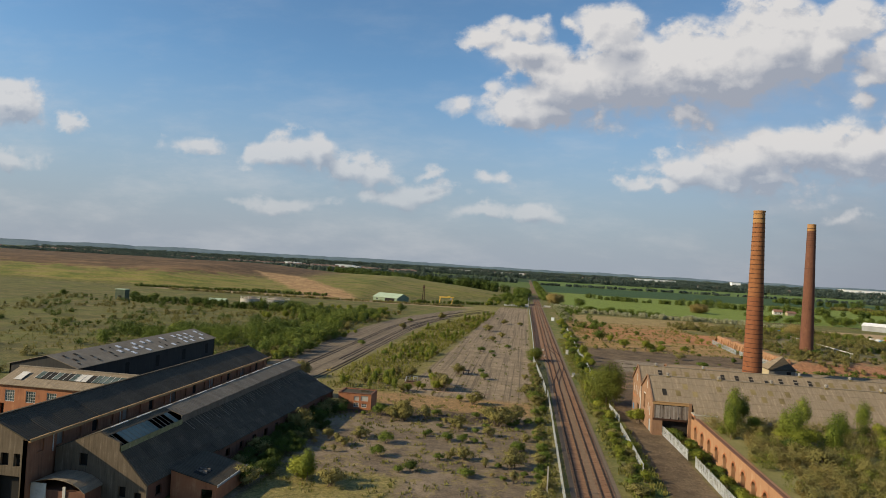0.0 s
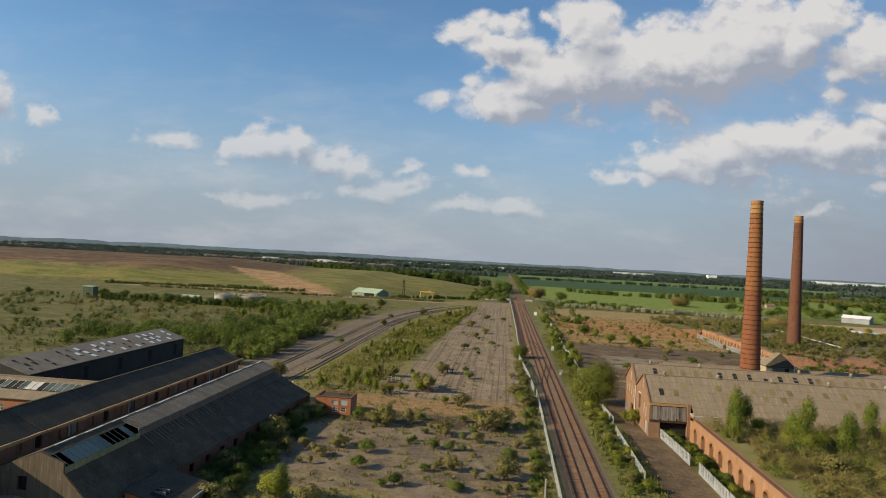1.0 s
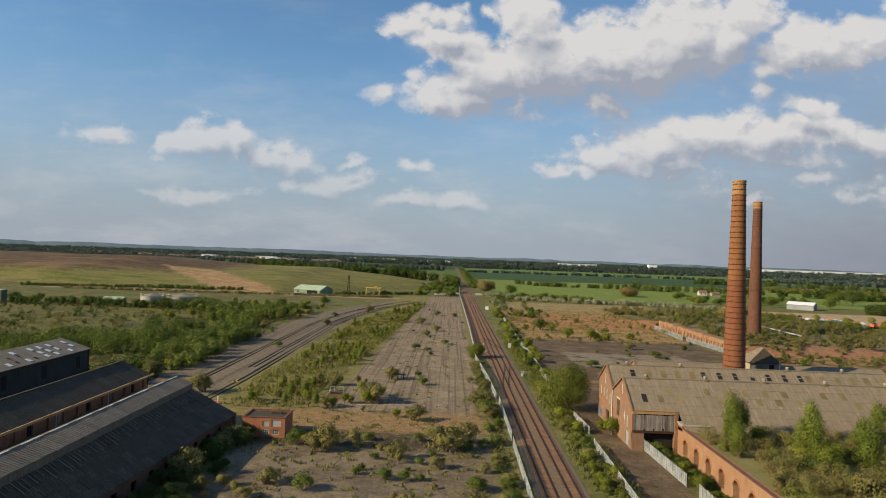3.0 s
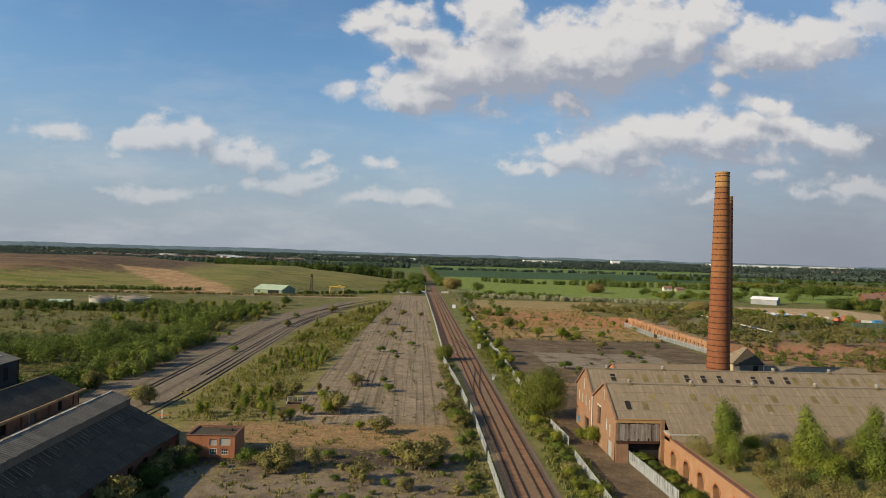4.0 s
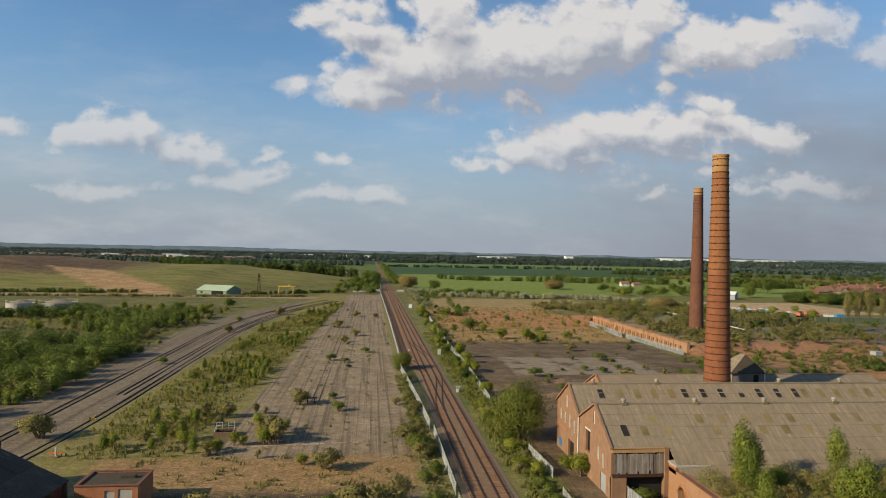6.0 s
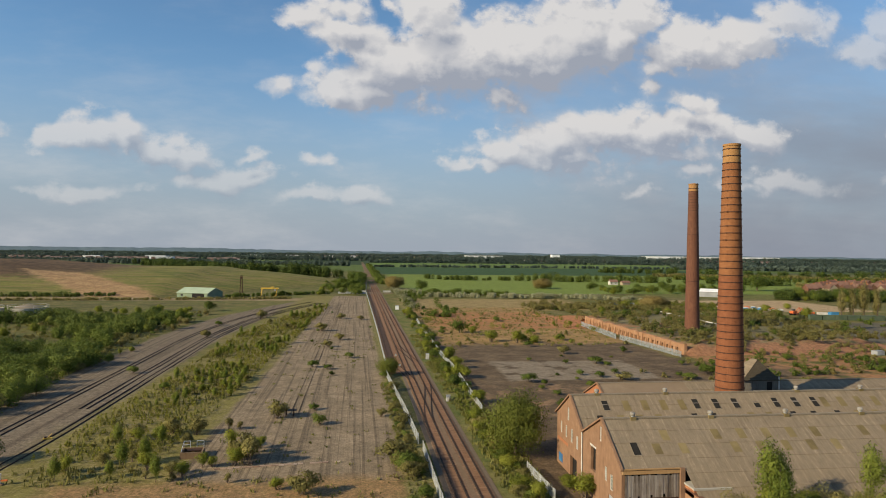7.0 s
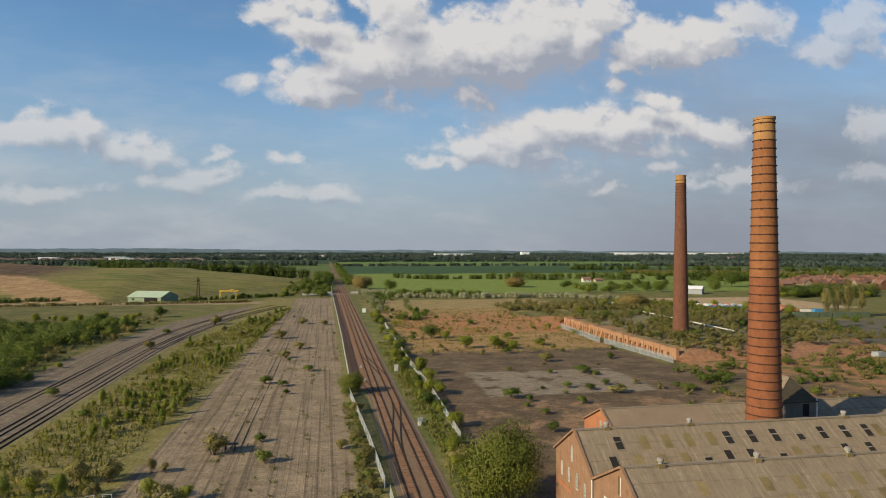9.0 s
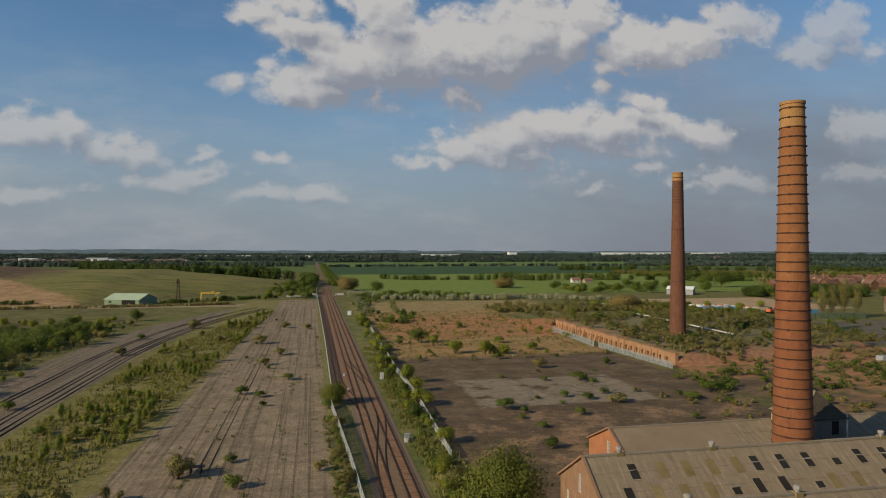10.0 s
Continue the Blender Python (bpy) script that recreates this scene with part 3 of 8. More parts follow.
    ap = k.mix(both(k.smooth(n_fine, 0.5, 0.75), 0.35), ap, (0.30, 0.245, 0.195))
    col = k.mix(am, col, ap)
    # broken asphalt in front of it
    old = tone((0.12, 0.094, 0.075), (0.205, 0.163, 0.129), n_mid, 0.35, 0.65)
    old = k.mix(both(k.smooth(n_small, 0.45, 0.7), 0.45), old, (0.165, 0.135, 0.105))
    weeds = tone((0.15, 0.13, 0.045), (0.24, 0.19, 0.085), n_small)
    col = k.mix(zone(-52, -8.5, 50, 154, 1.0, 4), col, old)
    col = k.mix(zone(-52, -12, 143, 154, 0.8, 2), col, (0.065, 0.05, 0.041))
    col = k.mix(zone(-16, -9.6, 60, 152, 0.8, 2), col, (0.14, 0.11, 0.085))
    crack = k.math("MAXIMUM", k.smooth(k.math("ABSOLUTE", k.math("SUBTRACT", n_mid, 0.5)), 0.016, 0.004), k.smooth(n_mid, 0.62, 0.70))
    col = k.mix(both(zone(-52, -8.5, 50, 168, 1.0, 4), both(crack, 0.85)), col, weeds)
    dirt = zone(-58, -9, 153, 168, 2.5, 7)
    col = k.mix(dirt, col, tone((0.19, 0.135, 0.065), (0.29, 0.18, 0.10), n_small))
    col = k.mix(zone(-50, -30, 50, 103, 1.5, 7), col, tone((0.15, 0.14, 0.05), (0.22, 0.18, 0.08), n_small))
    # verges of the line
    col = k.mix(zone(-9.2, -4.6, 40, 700, 0.8, 3), col, tone((0.10, 0.11, 0.03), (0.20, 0.17, 0.09), n_small))
    col = k.mix(zone(4.4, 12.0, 40, 480, 0.8, 3), col, tone((0.075, 0.105, 0.025), (0.17, 0.155, 0.065), n_mid))
    # yards to the east
    tar = tone((0.075, 0.053, 0.036), (0.148, 0.108, 0.074), n_mid, 0.3, 0.7)
    tar = k.mix(both(k.smooth(n_small, 0.5, 0.75), 0.4), tar, (0.175, 0.14, 0.11))
    col = k.mix(zone(11.5, 19.5, 40, 330, 0.7, 2.5), col, tar)
    col = k.mix(zone(13.5, 86, 172, 318, 2.0, 14), col, tar)
    pale = both(zone(24, 66, 238, 268, 1.0, 5), k.smooth(n_mid, 0.36, 0.5))
    col = k.mix(both(pale, 0.8), col, (0.225, 0.19, 0.16))
    rust = both(zone(14, 90, 200, 232, 3.0, 10), k.smooth(n_mid, 0.47, 0.62))
    col = k.mix(both(rust, 0.8), col, tone((0.22, 0.12, 0.07), (0.28, 0.19, 0.13), n_small))
    soil = tone((0.215, 0.14, 0.062), (0.31, 0.20, 0.098), n_mid)
    soil = k.mix(both(k.smooth(n_small, 0.5, 0.7), 0.6), soil, (0.20, 0.17, 0.065))
    col = k.mix(zone(13, 130, 440, 530, 5.0, 24), col, tone((0.20, 0.155, 0.07), (0.28, 0.215, 0.11), n_mid))
    col = k.mix(zone(14, 86, 306, 460, 4.0, 22), col, soil)
    red = both(zone(20, 84, 350, 430, 6.0, 25), k.smooth(n_mid, 0.38, 0.54))
    col = k.mix(both(red, 0.85), col, (0.32, 0.15, 0.075))
    col = k.mix(zone(78, 118, 352, 410, 3.0, 12), col, (0.36, 0.165, 0.085))
    col = k.mix(both(zone(92, 330, 175, 285, 4.0, 22), k.smooth(n_mid, 0.38, 0.55)), col, tone((0.34, 0.16, 0.08), (0.24, 0.15, 0.09), n_small))
    col = k.mix(both(zone(86, 130, 170, 262, 4.0, 18), k.smooth(n_big, 0.45, 0.6)), col, tar)
    col = k.mix(zone(170, 330, 300, 372, 3.0, 14), col, tone((0.085, 0.075, 0.068), (0.13, 0.12, 0.09), n_mid))
    col = k.mix(zone(190, 300, 430, 520, 4.0, 14), col, tone((0.30, 0.22, 0.14), (0.38, 0.29, 0.19), n_mid))
    grain = k.noise(pos, 2.2, 8, 0.78)
    coarse = k.noise(pos, 0.5, 6, 0.7)
    mottle = k.math("MULTIPLY_ADD", k.math("SUBTRACT", grain, 0.5), 2.2, k.math("MULTIPLY_ADD", k.math("SUBTRACT", coarse, 0.5), 1.5, 1.0))
    mottle = k.math("MINIMUM", k.math("MAXIMUM", mottle, 0.45), 1.7)
    col = k.vec("MULTIPLY", col, k.xyz(k.math("MULTIPLY", mottle, 1.04), mottle, k.math("MULTIPLY", mottle, 0.86)))
    b = k.add("ShaderNodeBsdfPrincipled")
    k.put(b.inputs["Base Color"], col)
    b.inputs["Roughness"].default_value, b.inputs["Specular IOR Level"].default_value = 0.95, 0.2
    h = k.add("ShaderNodeBump")
    h.inputs["Strength"].default_value, h.inputs["Distance"].default_value = 1.0, 0.12
    k.put(h.inputs["Height"], k.math("ADD", n_small, k.math("MULTIPLY", marks, 0.8)))
    k.put(b.inputs["Normal"], h.outputs[0])
    k.put(k.add("ShaderNodeOutputMaterial").inputs[0], b.outputs[0])
    return m


make_ground()


def make_hills():
    """Hills that close the view all round, distance haze mixed into their colour."""
    verts, faces = [], []
    n = 900
    for i in range(n):
        a = 2 * math.pi * i / n
        s, c = math.sin(a), math.cos(a)
        up = 27 + 13 * noise.noise((s * 3.2, c * 3.2, 4.0)) + 8 * noise.noise((s * 14, c * 14, 9.0)) + 4 * noise.noise((s * 60, c * 60, 2.0)) + 2.5 * noise.noise((s * 170, c * 170, 2.0)) + (8 if s < -0.15 and c > 0 else 0)
        for r, z in ((4350, -1.0), (4480, up * 0.6), (4600, up), (4680, -2.0)):
            verts.append((r * s, r * c, z))
    for i in range(n):
        j = (i + 1) % n
        for q in range(3):
            faces.append((i * 4 + q, j * 4 + q, j * 4 + q + 1, i * 4 + q + 1))
    ob = raw("backdrop", verts, faces, surface("haze_tinted_hills", [(0.06, 0.095, 0.12), (0.10, 0.145, 0.17), (0.16, 0.205, 0.22)], 60, 1.0, blotch=0.5))
    return tagged(ob, "low wooded hills on the horizon, coloured with blue haze", "hills", kind="structure")


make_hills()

# ---- railway ----
def make_railway():
    for half, top, mat_bed, name in ((4.15, 0.16, CESS, "cess"), (3.3, 0.24, BALLAST, "ballast")):
        b = bmesh.new()
        sect = [(-half, -0.3), (-half + 0.35, top - 0.14), (half - 0.35, top - 0.14), (half, -0.3)]
        a = [b.verts.new((x, -300, z)) for x, z in sect]
        c = [b.verts.new((x, 2600, z)) for x, z in sect]
        for i in range(3):
            b.faces.new((a[i], a[i + 1], c[i + 1], c[i]))
        ob = part(name, b, mat_bed)
        tagged(ob, "rust-brown ballast bed under the tracks" if name == "ballast" else "pale stone shoulder along the railway", "railway ballast", kind="structure")

    def rail_mesh(path, w=0.07, h=0.16):
        verts, faces = [], []
        for (x, y, z) in path:
            for dx, dz in ((-w, -h), (-0.012, -h + 0.03), (-0.012, -0.05), (-0.036, -0.04), (-0.036, 0), (0.036, 0), (0.036, -0.04), (0.012, -0.05), (0.012, -h + 0.03), (w, -h)):
                verts.append((x + dx, y, z + dz))
        for s in range(len(path) - 1):
            for i in range(10):
                j = (i + 1) % 10
                faces.append((s * 10 + i, s * 10 + j, s * 10 + 10 + j, s * 10 + 10 + i))
        return verts, faces

    sl = boxes((-1.25, 1.25, -0.125, 0.125, -0.30, -0.125))
    sleeper_mesh = bpy.data.meshes.new("sleeper")
    sl.to_mesh(sleeper_mesh)
    sl.free()
    sleeper_mesh.materials.append(SLEEPER)
    for cx, words in ((-1.7, "double-track line, side by the concrete apron"), (1.7, "double-track line, side by the brickworks")):
        track = empty("railway_track", "rust-brown railway track of the " + words, "railway track", "tracks of the line")
        for side in (-0.753, 0.753):
            v, f = rail_mesh([(cx + side, y, 0) for y in (-300, 100, 400, 1000, 2600)])
            raw("rail", v, f, RAIL, track).location.z = 0.25
        for i in range(150):
            ob = new("sleeper", sleeper_mesh)
            ob.location = (cx + random.uniform(-0.03, 0.03), 100 + i * 0.65, 0.25 + random.uniform(-0.008, 0.008))
            ob.parent = track
        b = bmesh.new()
        slab(b, (cx - 0.70, -300, 0.115), (cx + 0.70, -300, 0.115), (cx + 0.70, 2600, 0.115), (cx - 0.70, 2600, 0.115), 0.05)
        part("stone_infill", b, RUST_FILL, track, "rust-stained stone between the rails")
        for side in (-0.753, 0.753):
            # Dark ribbon under the rail: grease plus the rail's shadow as colour.
            b = bmesh.new()
            slab(b, (cx + side - 0.13, -300, 0.135), (cx + side + 0.13, -300, 0.135), (cx + side + 0.13, 2600, 0.135), (cx + side - 0.13, 2600, 0.135), 0.05)
            part("grease_shade_strip", b, OIL_SHADE, track, "stone under the rail, dark from grease and painted rail shadow")
        rest_v, rest_f = [], []
        for i in range(150, 900):
            y = 100 + i * 0.65
            o = len(rest_v)
            rest_v += [(cx + dx, y + dy, z) for z in (-0.05, 0.125) for dx, dy in ((-1.25, -0.125), (1.25, -0.125), (1.25, 0.125), (-1.25, 0.125))]
            rest_f += [[o + q for q in f] for f in ((4, 5, 6, 7), (0, 1, 5, 4), (1, 2, 6, 5), (2, 3, 7, 6), (3, 0, 4, 7))]
        tagged(raw("sleeper_run", rest_v, rest_f, SLEEPER, track), kind="stuff")

    # crossover rails between the two tracks, far along
    cross = empty("rail_crossover", "rusty rails of a crossover between the tracks", "railway points")
    for side in (-0.753, 0.753):
        for run, x0, x1 in ((0, -1.7, 1.7), (1, 1.7, -1.7)):
            pts = []
            for i in range(13):
                s = i / 12
                e = s * s * (3 - 2 * s)
                pts.append((x0 + (x1 - x0) * e + side, (196 if run == 0 else 262) + 44 * s, 0.004))
            v, f = rail_mesh(pts)
            raw("rail", v, f, RAIL, cross).location.z = 0.25
    loop = empty("loop_track", "rusty third track beside the line before the crossing", "railway track", "tracks of the line")
    for side in (-0.753, 0.753):
        pts = [(-1.7 - 3.6 * min(1.0, s / 12) ** 2 * (3 - 2 * min(1.0, s / 12)) + side, 236 + 3.2 * s, 0.256) for s in range(13)] + [(-5.3 + side, 400, 0.256), (-5.3 + side, 640, 0.256)]
        v, f = rail_mesh(pts)
        raw("rail", v, f, RAIL, loop)
    b = bmesh.new()
    slab(b, (-6.9, 250, 0.12), (-3.0, 250, 0.12), (-3.0, 640, 0.12), (-6.9, 640, 0.12), 0.3)
    part("ballast", b, RUST_FILL, loop)

    # sidings left in the gravel
    def siding_track(label, shift, y0, y1, z=0.13, lean=0.0):
        t = empty("siding_track", label, "railway siding", "old sidings")
        for side in (-0.753, 0.753):
            pts = []
            y = y0
            while y <= y1:
                pts.append((shift + siding(y) + side + lean * max(0.0, 205 - y) ** 2, y, z))
                y += 8
            v, f = rail_mesh(pts, 0.14, 0.16)
            raw("rail", v, f, RAIL, t)
            # Ribbon widens the rail's dark line: oil and its shadow in one colour.
            v = [(xa + dx, ya, dz) for xa, ya, _ in pts for dx, dz in ((-0.27, -0.25), (-0.17, 0.05), (0.17, 0.05), (0.27, -0.25))]
            f = [(4 * i + q, 4 * i + q + 1, 4 * i + q + 5, 4 * i + q + 4) for i in range(len(pts) - 1) for q in range(3)]
            raw("oil_shade_strip", v, f, OIL_SHADE, t, "gravel along the rail, dark from oil and painted rail shadow")
        return t

    siding_track("rusty siding track sunk in brown gravel", -79.3, 150, 505)
    siding_track("rusty siding track at the grass edge", -68.6, 150, 500, lean=-0.0012)
    siding_track("disused siding track beside another in gravel", -72.2, 215, 500)
    t = empty("siding_track", "old rails set flush in the loading apron", "railway siding", "old sidings")
    for side in (-0.753, 0.753):
        v, f = rail_mesh([(-28.6 + side, 207, 0.05), (-28.2 + side, 250, 0.05), (-27.3 + side, 340, 0.05), (-25.8 + side, 500, 0.05)], 0.16)
        raw("rail", v, f, RAIL, t)


make_railway()


def buffer_stop(x, y, label):
    b = empty("buffer_stop", label, "buffer stop", at=(x, y, 0))
    for s in (-0.75, 0.75):
        bm = bmesh.new()
        bar(bm, (s, 0.9, 0.0), (s, 0, 1.15), 0.09)
        bar(bm, (s, -0.9, 0.0), (s, 0, 1.15), 0.09)
        bar(bm, (s, 0, 0), (s, 0, 1.2), 0.08)
        part("frame", bm, IRON, b)
    part("beam", boxes((-1.3, 1.3, 0.0, 0.28, 0.85, 1.25)), TIMBER, b, "grey timber buffer beam")
    return b


buffer_stop(-29.3, 206, "rusty rail-built buffer stop at the end of the apron track")

# ---- chimneys ----
def chimney(label, at, z0, z1, r0, r1, step, brick, cap, hoop_r=0.05, lugs=True, foot=None):
    c = empty("chimney", label, "chimney", "brickworks chimneys", at=(*at, z0))
    h = z1 - z0
    rad = lambda z: r0 + (r1 - r0) * z / h
    bm = bmesh.new()
    top = h - 3.0
    prof = [(rad(0) + 0.12, -1.0), (rad(0) + 0.12, 0.8), (rad(0.8), 0.85)] + [(rad(top * i / 24), top * i / 24) for i in range(1, 25)]
    lathe(bm, prof[:18], 40)
    part("lower_shaft", bm, foot or brick, c, "darker reddened brick of the lower shaft" if foot else "", smooth=True)
    bm = bmesh.new()
    lathe(bm, prof[17:], 40)
    part("shaft", bm, brick, c, smooth=True)
    bm = bmesh.new()
    lathe(bm, [(rad(top) + 0.012, top), (rad(h) + 0.015, h - 0.35), (rad(h) + 0.10, h - 0.33), (rad(h) + 0.10, h), (rad(h) - 0.28, h), (rad(h) - 0.3, h - 4.0)], 40)
    part("crown", bm, cap, c, "paler brick crown of the chimney")
    z = 1.2
    while z < h - 0.2:
        r = rad(z) + 0.02
        bm = bmesh.new()
        lathe(bm, [(r, -0.06), (r + hoop_r, -0.06), (r + hoop_r, 0.06), (r, 0.06)], 32)
        if lugs:
            for q in range(4):
                box(bm, r - 0.02, r + 0.13, -0.10, 0.10, -0.08, 0.08, pose(0, 0, 0, 0, 0, 37 + 90 * q + 3 * math.sin(z)))
        hp = part("hoop", bm, IRON, c)
        hp.location.z = z
        z += step
    return c


near_chimney = chimney("tall tapering orange brick chimney bound with iron hoops", (43.15, 168.5), 0.0, 51.2, 2.48, 1.28, 1.118, CHIMNEY_BRICK, CHIMNEY_TOP, foot=CHIMNEY_RED)
far_chimney = chimney("tall sooty brick chimney with hoops near its crown", (110.4, 305.8), 4.5, 60.3, 2.75, 1.70, 17.6, CHIMNEY_OLD, CHIMNEY_TOP, 0.04, False)
for i in range(9):
    r = 1.70 + 0.02 * (i + 2)
    bm = bmesh.new()
    lathe(bm, [(r, -0.05), (r + 0.06, -0.05), (r + 0.06, 0.05), (r, 0.05)], 32)
    part("hoop", bm, IRON, far_chimney).location.z = 55.8 - 1.9 - i * 1.05
bm = bmesh.new()
for i in range(12):
    box(bm, 1.76, 1.92, -0.55, 0.55, 44.5 + i * 0.85, 44.62 + i * 0.85, pose(0, 0, 0, 0, 0, -52))
part("ladder", bm, IRON, far_chimney, "rusty ladder brackets up the crown")


# ---- drying sheds by the near chimney ----
def window(parent, m, w, h, cols=2, rows=3, frame_mat=None, glass=None):
    """A framed window in its opening, in the wall's own x, z plane."""
    fm = frame_mat or WHITE_PAINT
    win = new("window")
    win.parent = parent
    win.matrix_local = m
    t = 0.08
    bm = boxes((-w / 2, -w / 2 + t, -0.03, 0.08, 0, h), (w / 2 - t, w / 2, -0.03, 0.08, 0, h), (-w / 2 + t, w / 2 - t, -0.03, 0.08, 0, t), (-w / 2 + t, w / 2 - t, -0.03, 0.08, h - t, h))
    for i in range(1, cols):
        x = -w / 2 + w * i / cols
        box(bm, x - 0.025, x + 0.025, -0.01, 0.05, t, h - t)
    for i in range(1, rows):
        z = h * i / rows
        box(bm, -w / 2 + t, w / 2 - t, -0.008, 0.048, z - 0.025, z + 0.025)
    part("window_frame", bm, fm, win)
    part("pane", boxes((-w / 2 + t, w / 2 - t, 0.052, 0.062, t, h - t)), glass or GLASS_DARK, win)
    return win


def facing_west(x, y, z=0.0):
    """Puts a wall's own plane (x along -Y of the place, z up, outside towards -X) at a corner."""
    return Matrix.Translation((x, y, z)) @ Matrix(((0, 1, 0, 0), (-1, 0, 0, 0), (0, 0, 1, 0), (0, 0, 0, 1)))


def roof_slope(bm, x0, x1, ya, za, yb, zb, thick=0.12, rib=0.0):
    slab(bm, (x0, ya, za), (x1, ya, za), (x1, yb, zb), (x0, yb, zb), thick)
    return bm


def sheet_rows(parent, x0, x1, ya, za, yb, zb, n, material, lap=0.05, length=0.0):
    """Rows of overlapping sheets up a slope, each a piece with its own lower edge."""
    for i in range(n):
        t0, t1 = i / n, (i + 1) / n
        bm = bmesh.new()
        y0, z0, y1, z1 = ya + (yb - ya) * t0, za + (zb - za) * t0, ya + (yb - ya) * t1, za + (zb - za) * t1
        slab(bm, (x0, y0, z0 + lap), (x1, y0, z0 + lap), (x1, y1, z1), (x0, y1, z1), 0.07) if ya < yb else slab(bm, (x1, y0, z0 + lap), (x0, y0, z0 + lap), (x0, y1, z1), (x1, y1, z1), 0.07)
        part("roof_sheet", bm, material, parent)


VENT_GREY = surface("dull_zinc", [(0.15, 0.14, 0.12), (0.26, 0.24, 0.21), (0.40, 0.375, 0.33)], 0.15, 0.7)


def ventilator(x, y, z):
    v = empty("roof_ventilator", "round white-topped metal ventilator on the shed ridge", "roof ventilator", "roof ventilators", at=(x, y, z - 0.15))
    part("base", boxes((-0.38, 0.38, -0.38, 0.38, -0.3, 0.35)), SKYLIGHT, v, "mossy square ventilator base")
    bm = bmesh.new()
    lathe(bm, [(0.22, 0.3), (0.24, 0.6)], 14)
    part("neck", bm, GREY_SHEET, v)
    bm = bmesh.new()
    lathe(bm, [(0.0, 0.50), (0.30, 0.52), (0.35, 0.62), (0.35, 0.84), (0.27, 0.92), (0.0, 0.97)], 14)
    part("cowl", bm, VENT_GREY, v, "dull grey-white cowl")
    return v


def make_sheds():
    # shed by the gate: gable towards the railway
    b = empty("drying_shed", "brick shed with grey cement-sheet roof above the gateway", "brick shed", "drying sheds")
    X0, XE = 16.1, 112.0
    y0, y1, yr = 146.8, 160.6, 153.4
    ze, zv, zr = 7.25, 8.0, 11.65
    W = y1 - y0
    g = facing_west(X0, y1)
    holes = [rect(6.35, 6.95, 8.6, 10.5), rect(3.1, 5.0, 3.7, 7.0), rect(8.3, 9.0, 4.0, 5.8), rect(10.2, 11.0, 3.4, 5.4), rect(9.6, 11.8, 0.0, 2.7)]
    part("gable_wall", pierced([(0, 0), (W, 0), (W, ze), (y1 - yr, zr), (0, zv)], holes, 0.4, g), BRICK_GABLE, b)
    part("door", boxes((X0 + 0.12, X0 + 0.2, y1 - 11.8, y1 - 9.6, 0, 2.7)), GREY_SHEET, b, "grey sheeted doorway")
    for x, z, w, h in ((8.65, 4.0, 0.7, 1.8), (10.6, 3.4, 0.8, 2.0)):
        window(b, g @ pose(x, 0.06, z), w, h, 2, 4, WHITE_PAINT, GLASS_GREEN)
    part("window_frame", boxes((X0 - 0.04, X0 + 0.1, y1 - 6.98, y1 - 6.75, 8.6, 10.5)), WHITE_PAINT, b, "narrow white louvre frame")
    part("lintel", boxes((X0 - 0.05, X0 + 0.3, y1 - 5.2, y1 - 2.9, 7.0, 7.25)), WHITE_PAINT, b, "white-painted lintel over a broken opening")
    part("pipe", bar(bmesh.new(), (X0 - 0.15, y1 + 0.1, 0.2), (X0 - 0.15, y1 + 0.1, zv), 0.11, 8), WHITE_PAINT, b, "white rainwater downpipe")
    # gateway under the eaves
    part("gate_pier", boxes((X0, X0 + 2.1, y0 - 0.25, y0 + 0.35, 0, 3.2)), BRICK_GABLE, b)
    part("lintel_beam", boxes((X0, 23.6, y0 - 0.35, y0 + 0.1, 6.55, 7.2)), RUST_BEAM, b, "rusting ochre steel beam")
    part("sill_beam", boxes((X0 + 0.1, 23.3, y0 - 0.35, y0 + 0.05, 3.2, 3.6)), IRON, b, "rusted lower beam")
    for i in range(26):
        x = X0 + 0.35 + i * 0.275
        top = 6.5 - 0.25 * random.random()
        lo = 3.62 + (0.5 * random.random() if random.random() < 0.3 else 0)
        part("board", boxes((x, x + 0.255, y0 - 0.22 + random.uniform(-0.03, 0.03), y0 - 0.16, lo, top)), TIMBER, b)
    part("side_pier", boxes((23.5, 24.1, y0 - 0.5, y0 + 0.4, 0, 7.2)), BRICK_GABLE, b)
    part("lean_to", boxes((24.1, 28.4, y0 - 2.6, y0 - 0.2, 4.2, 5.3)), BRICK, b, "small brick lean-to with a flat slab")
    part("slab_roof", boxes((23.9, 28.8, y0 - 3.0, y0 - 0.2, 5.3, 5.5)), CONCRETE, b)
    # Solid box coloured near-black so the openings show interior shade.
    part("shade_black", boxes((X0 + 0.5, XE - 0.5, y0 + 0.6, y1 - 0.4, 0.0, 6.6)), DARK, b)
    s = (zr - ze) / (yr - y0)
    ylow = 142.2
    sheet_rows(b, X0 - 0.2, 24.2, y0 - 0.35, ze - 0.35 * s, yr, zr, 4, ROOF_GREY)
    sheet_rows(b, 24.2, XE, ylow, zr - s * (yr - ylow), yr, zr, 6, ROOF_GREY)
    sheet_rows(b, X0 - 0.2, XE, y1, zv, yr, zr, 3, ROOF_GREY)
    part("front_wall", boxes((28.4, XE, ylow + 0.6, ylow + 0.9, 0, zr - s * (yr - ylow))), BRICK_DARK, b)
    for i in range(48):
        x = X0 - 0.2 + i * 2.0
        part("ridge_tile", boxes((x, x + 1.96, yr - 0.2, yr + 0.2, zr - 0.06, zr + 0.12 + 0.03 * random.random())), ROOF_PALE, b)
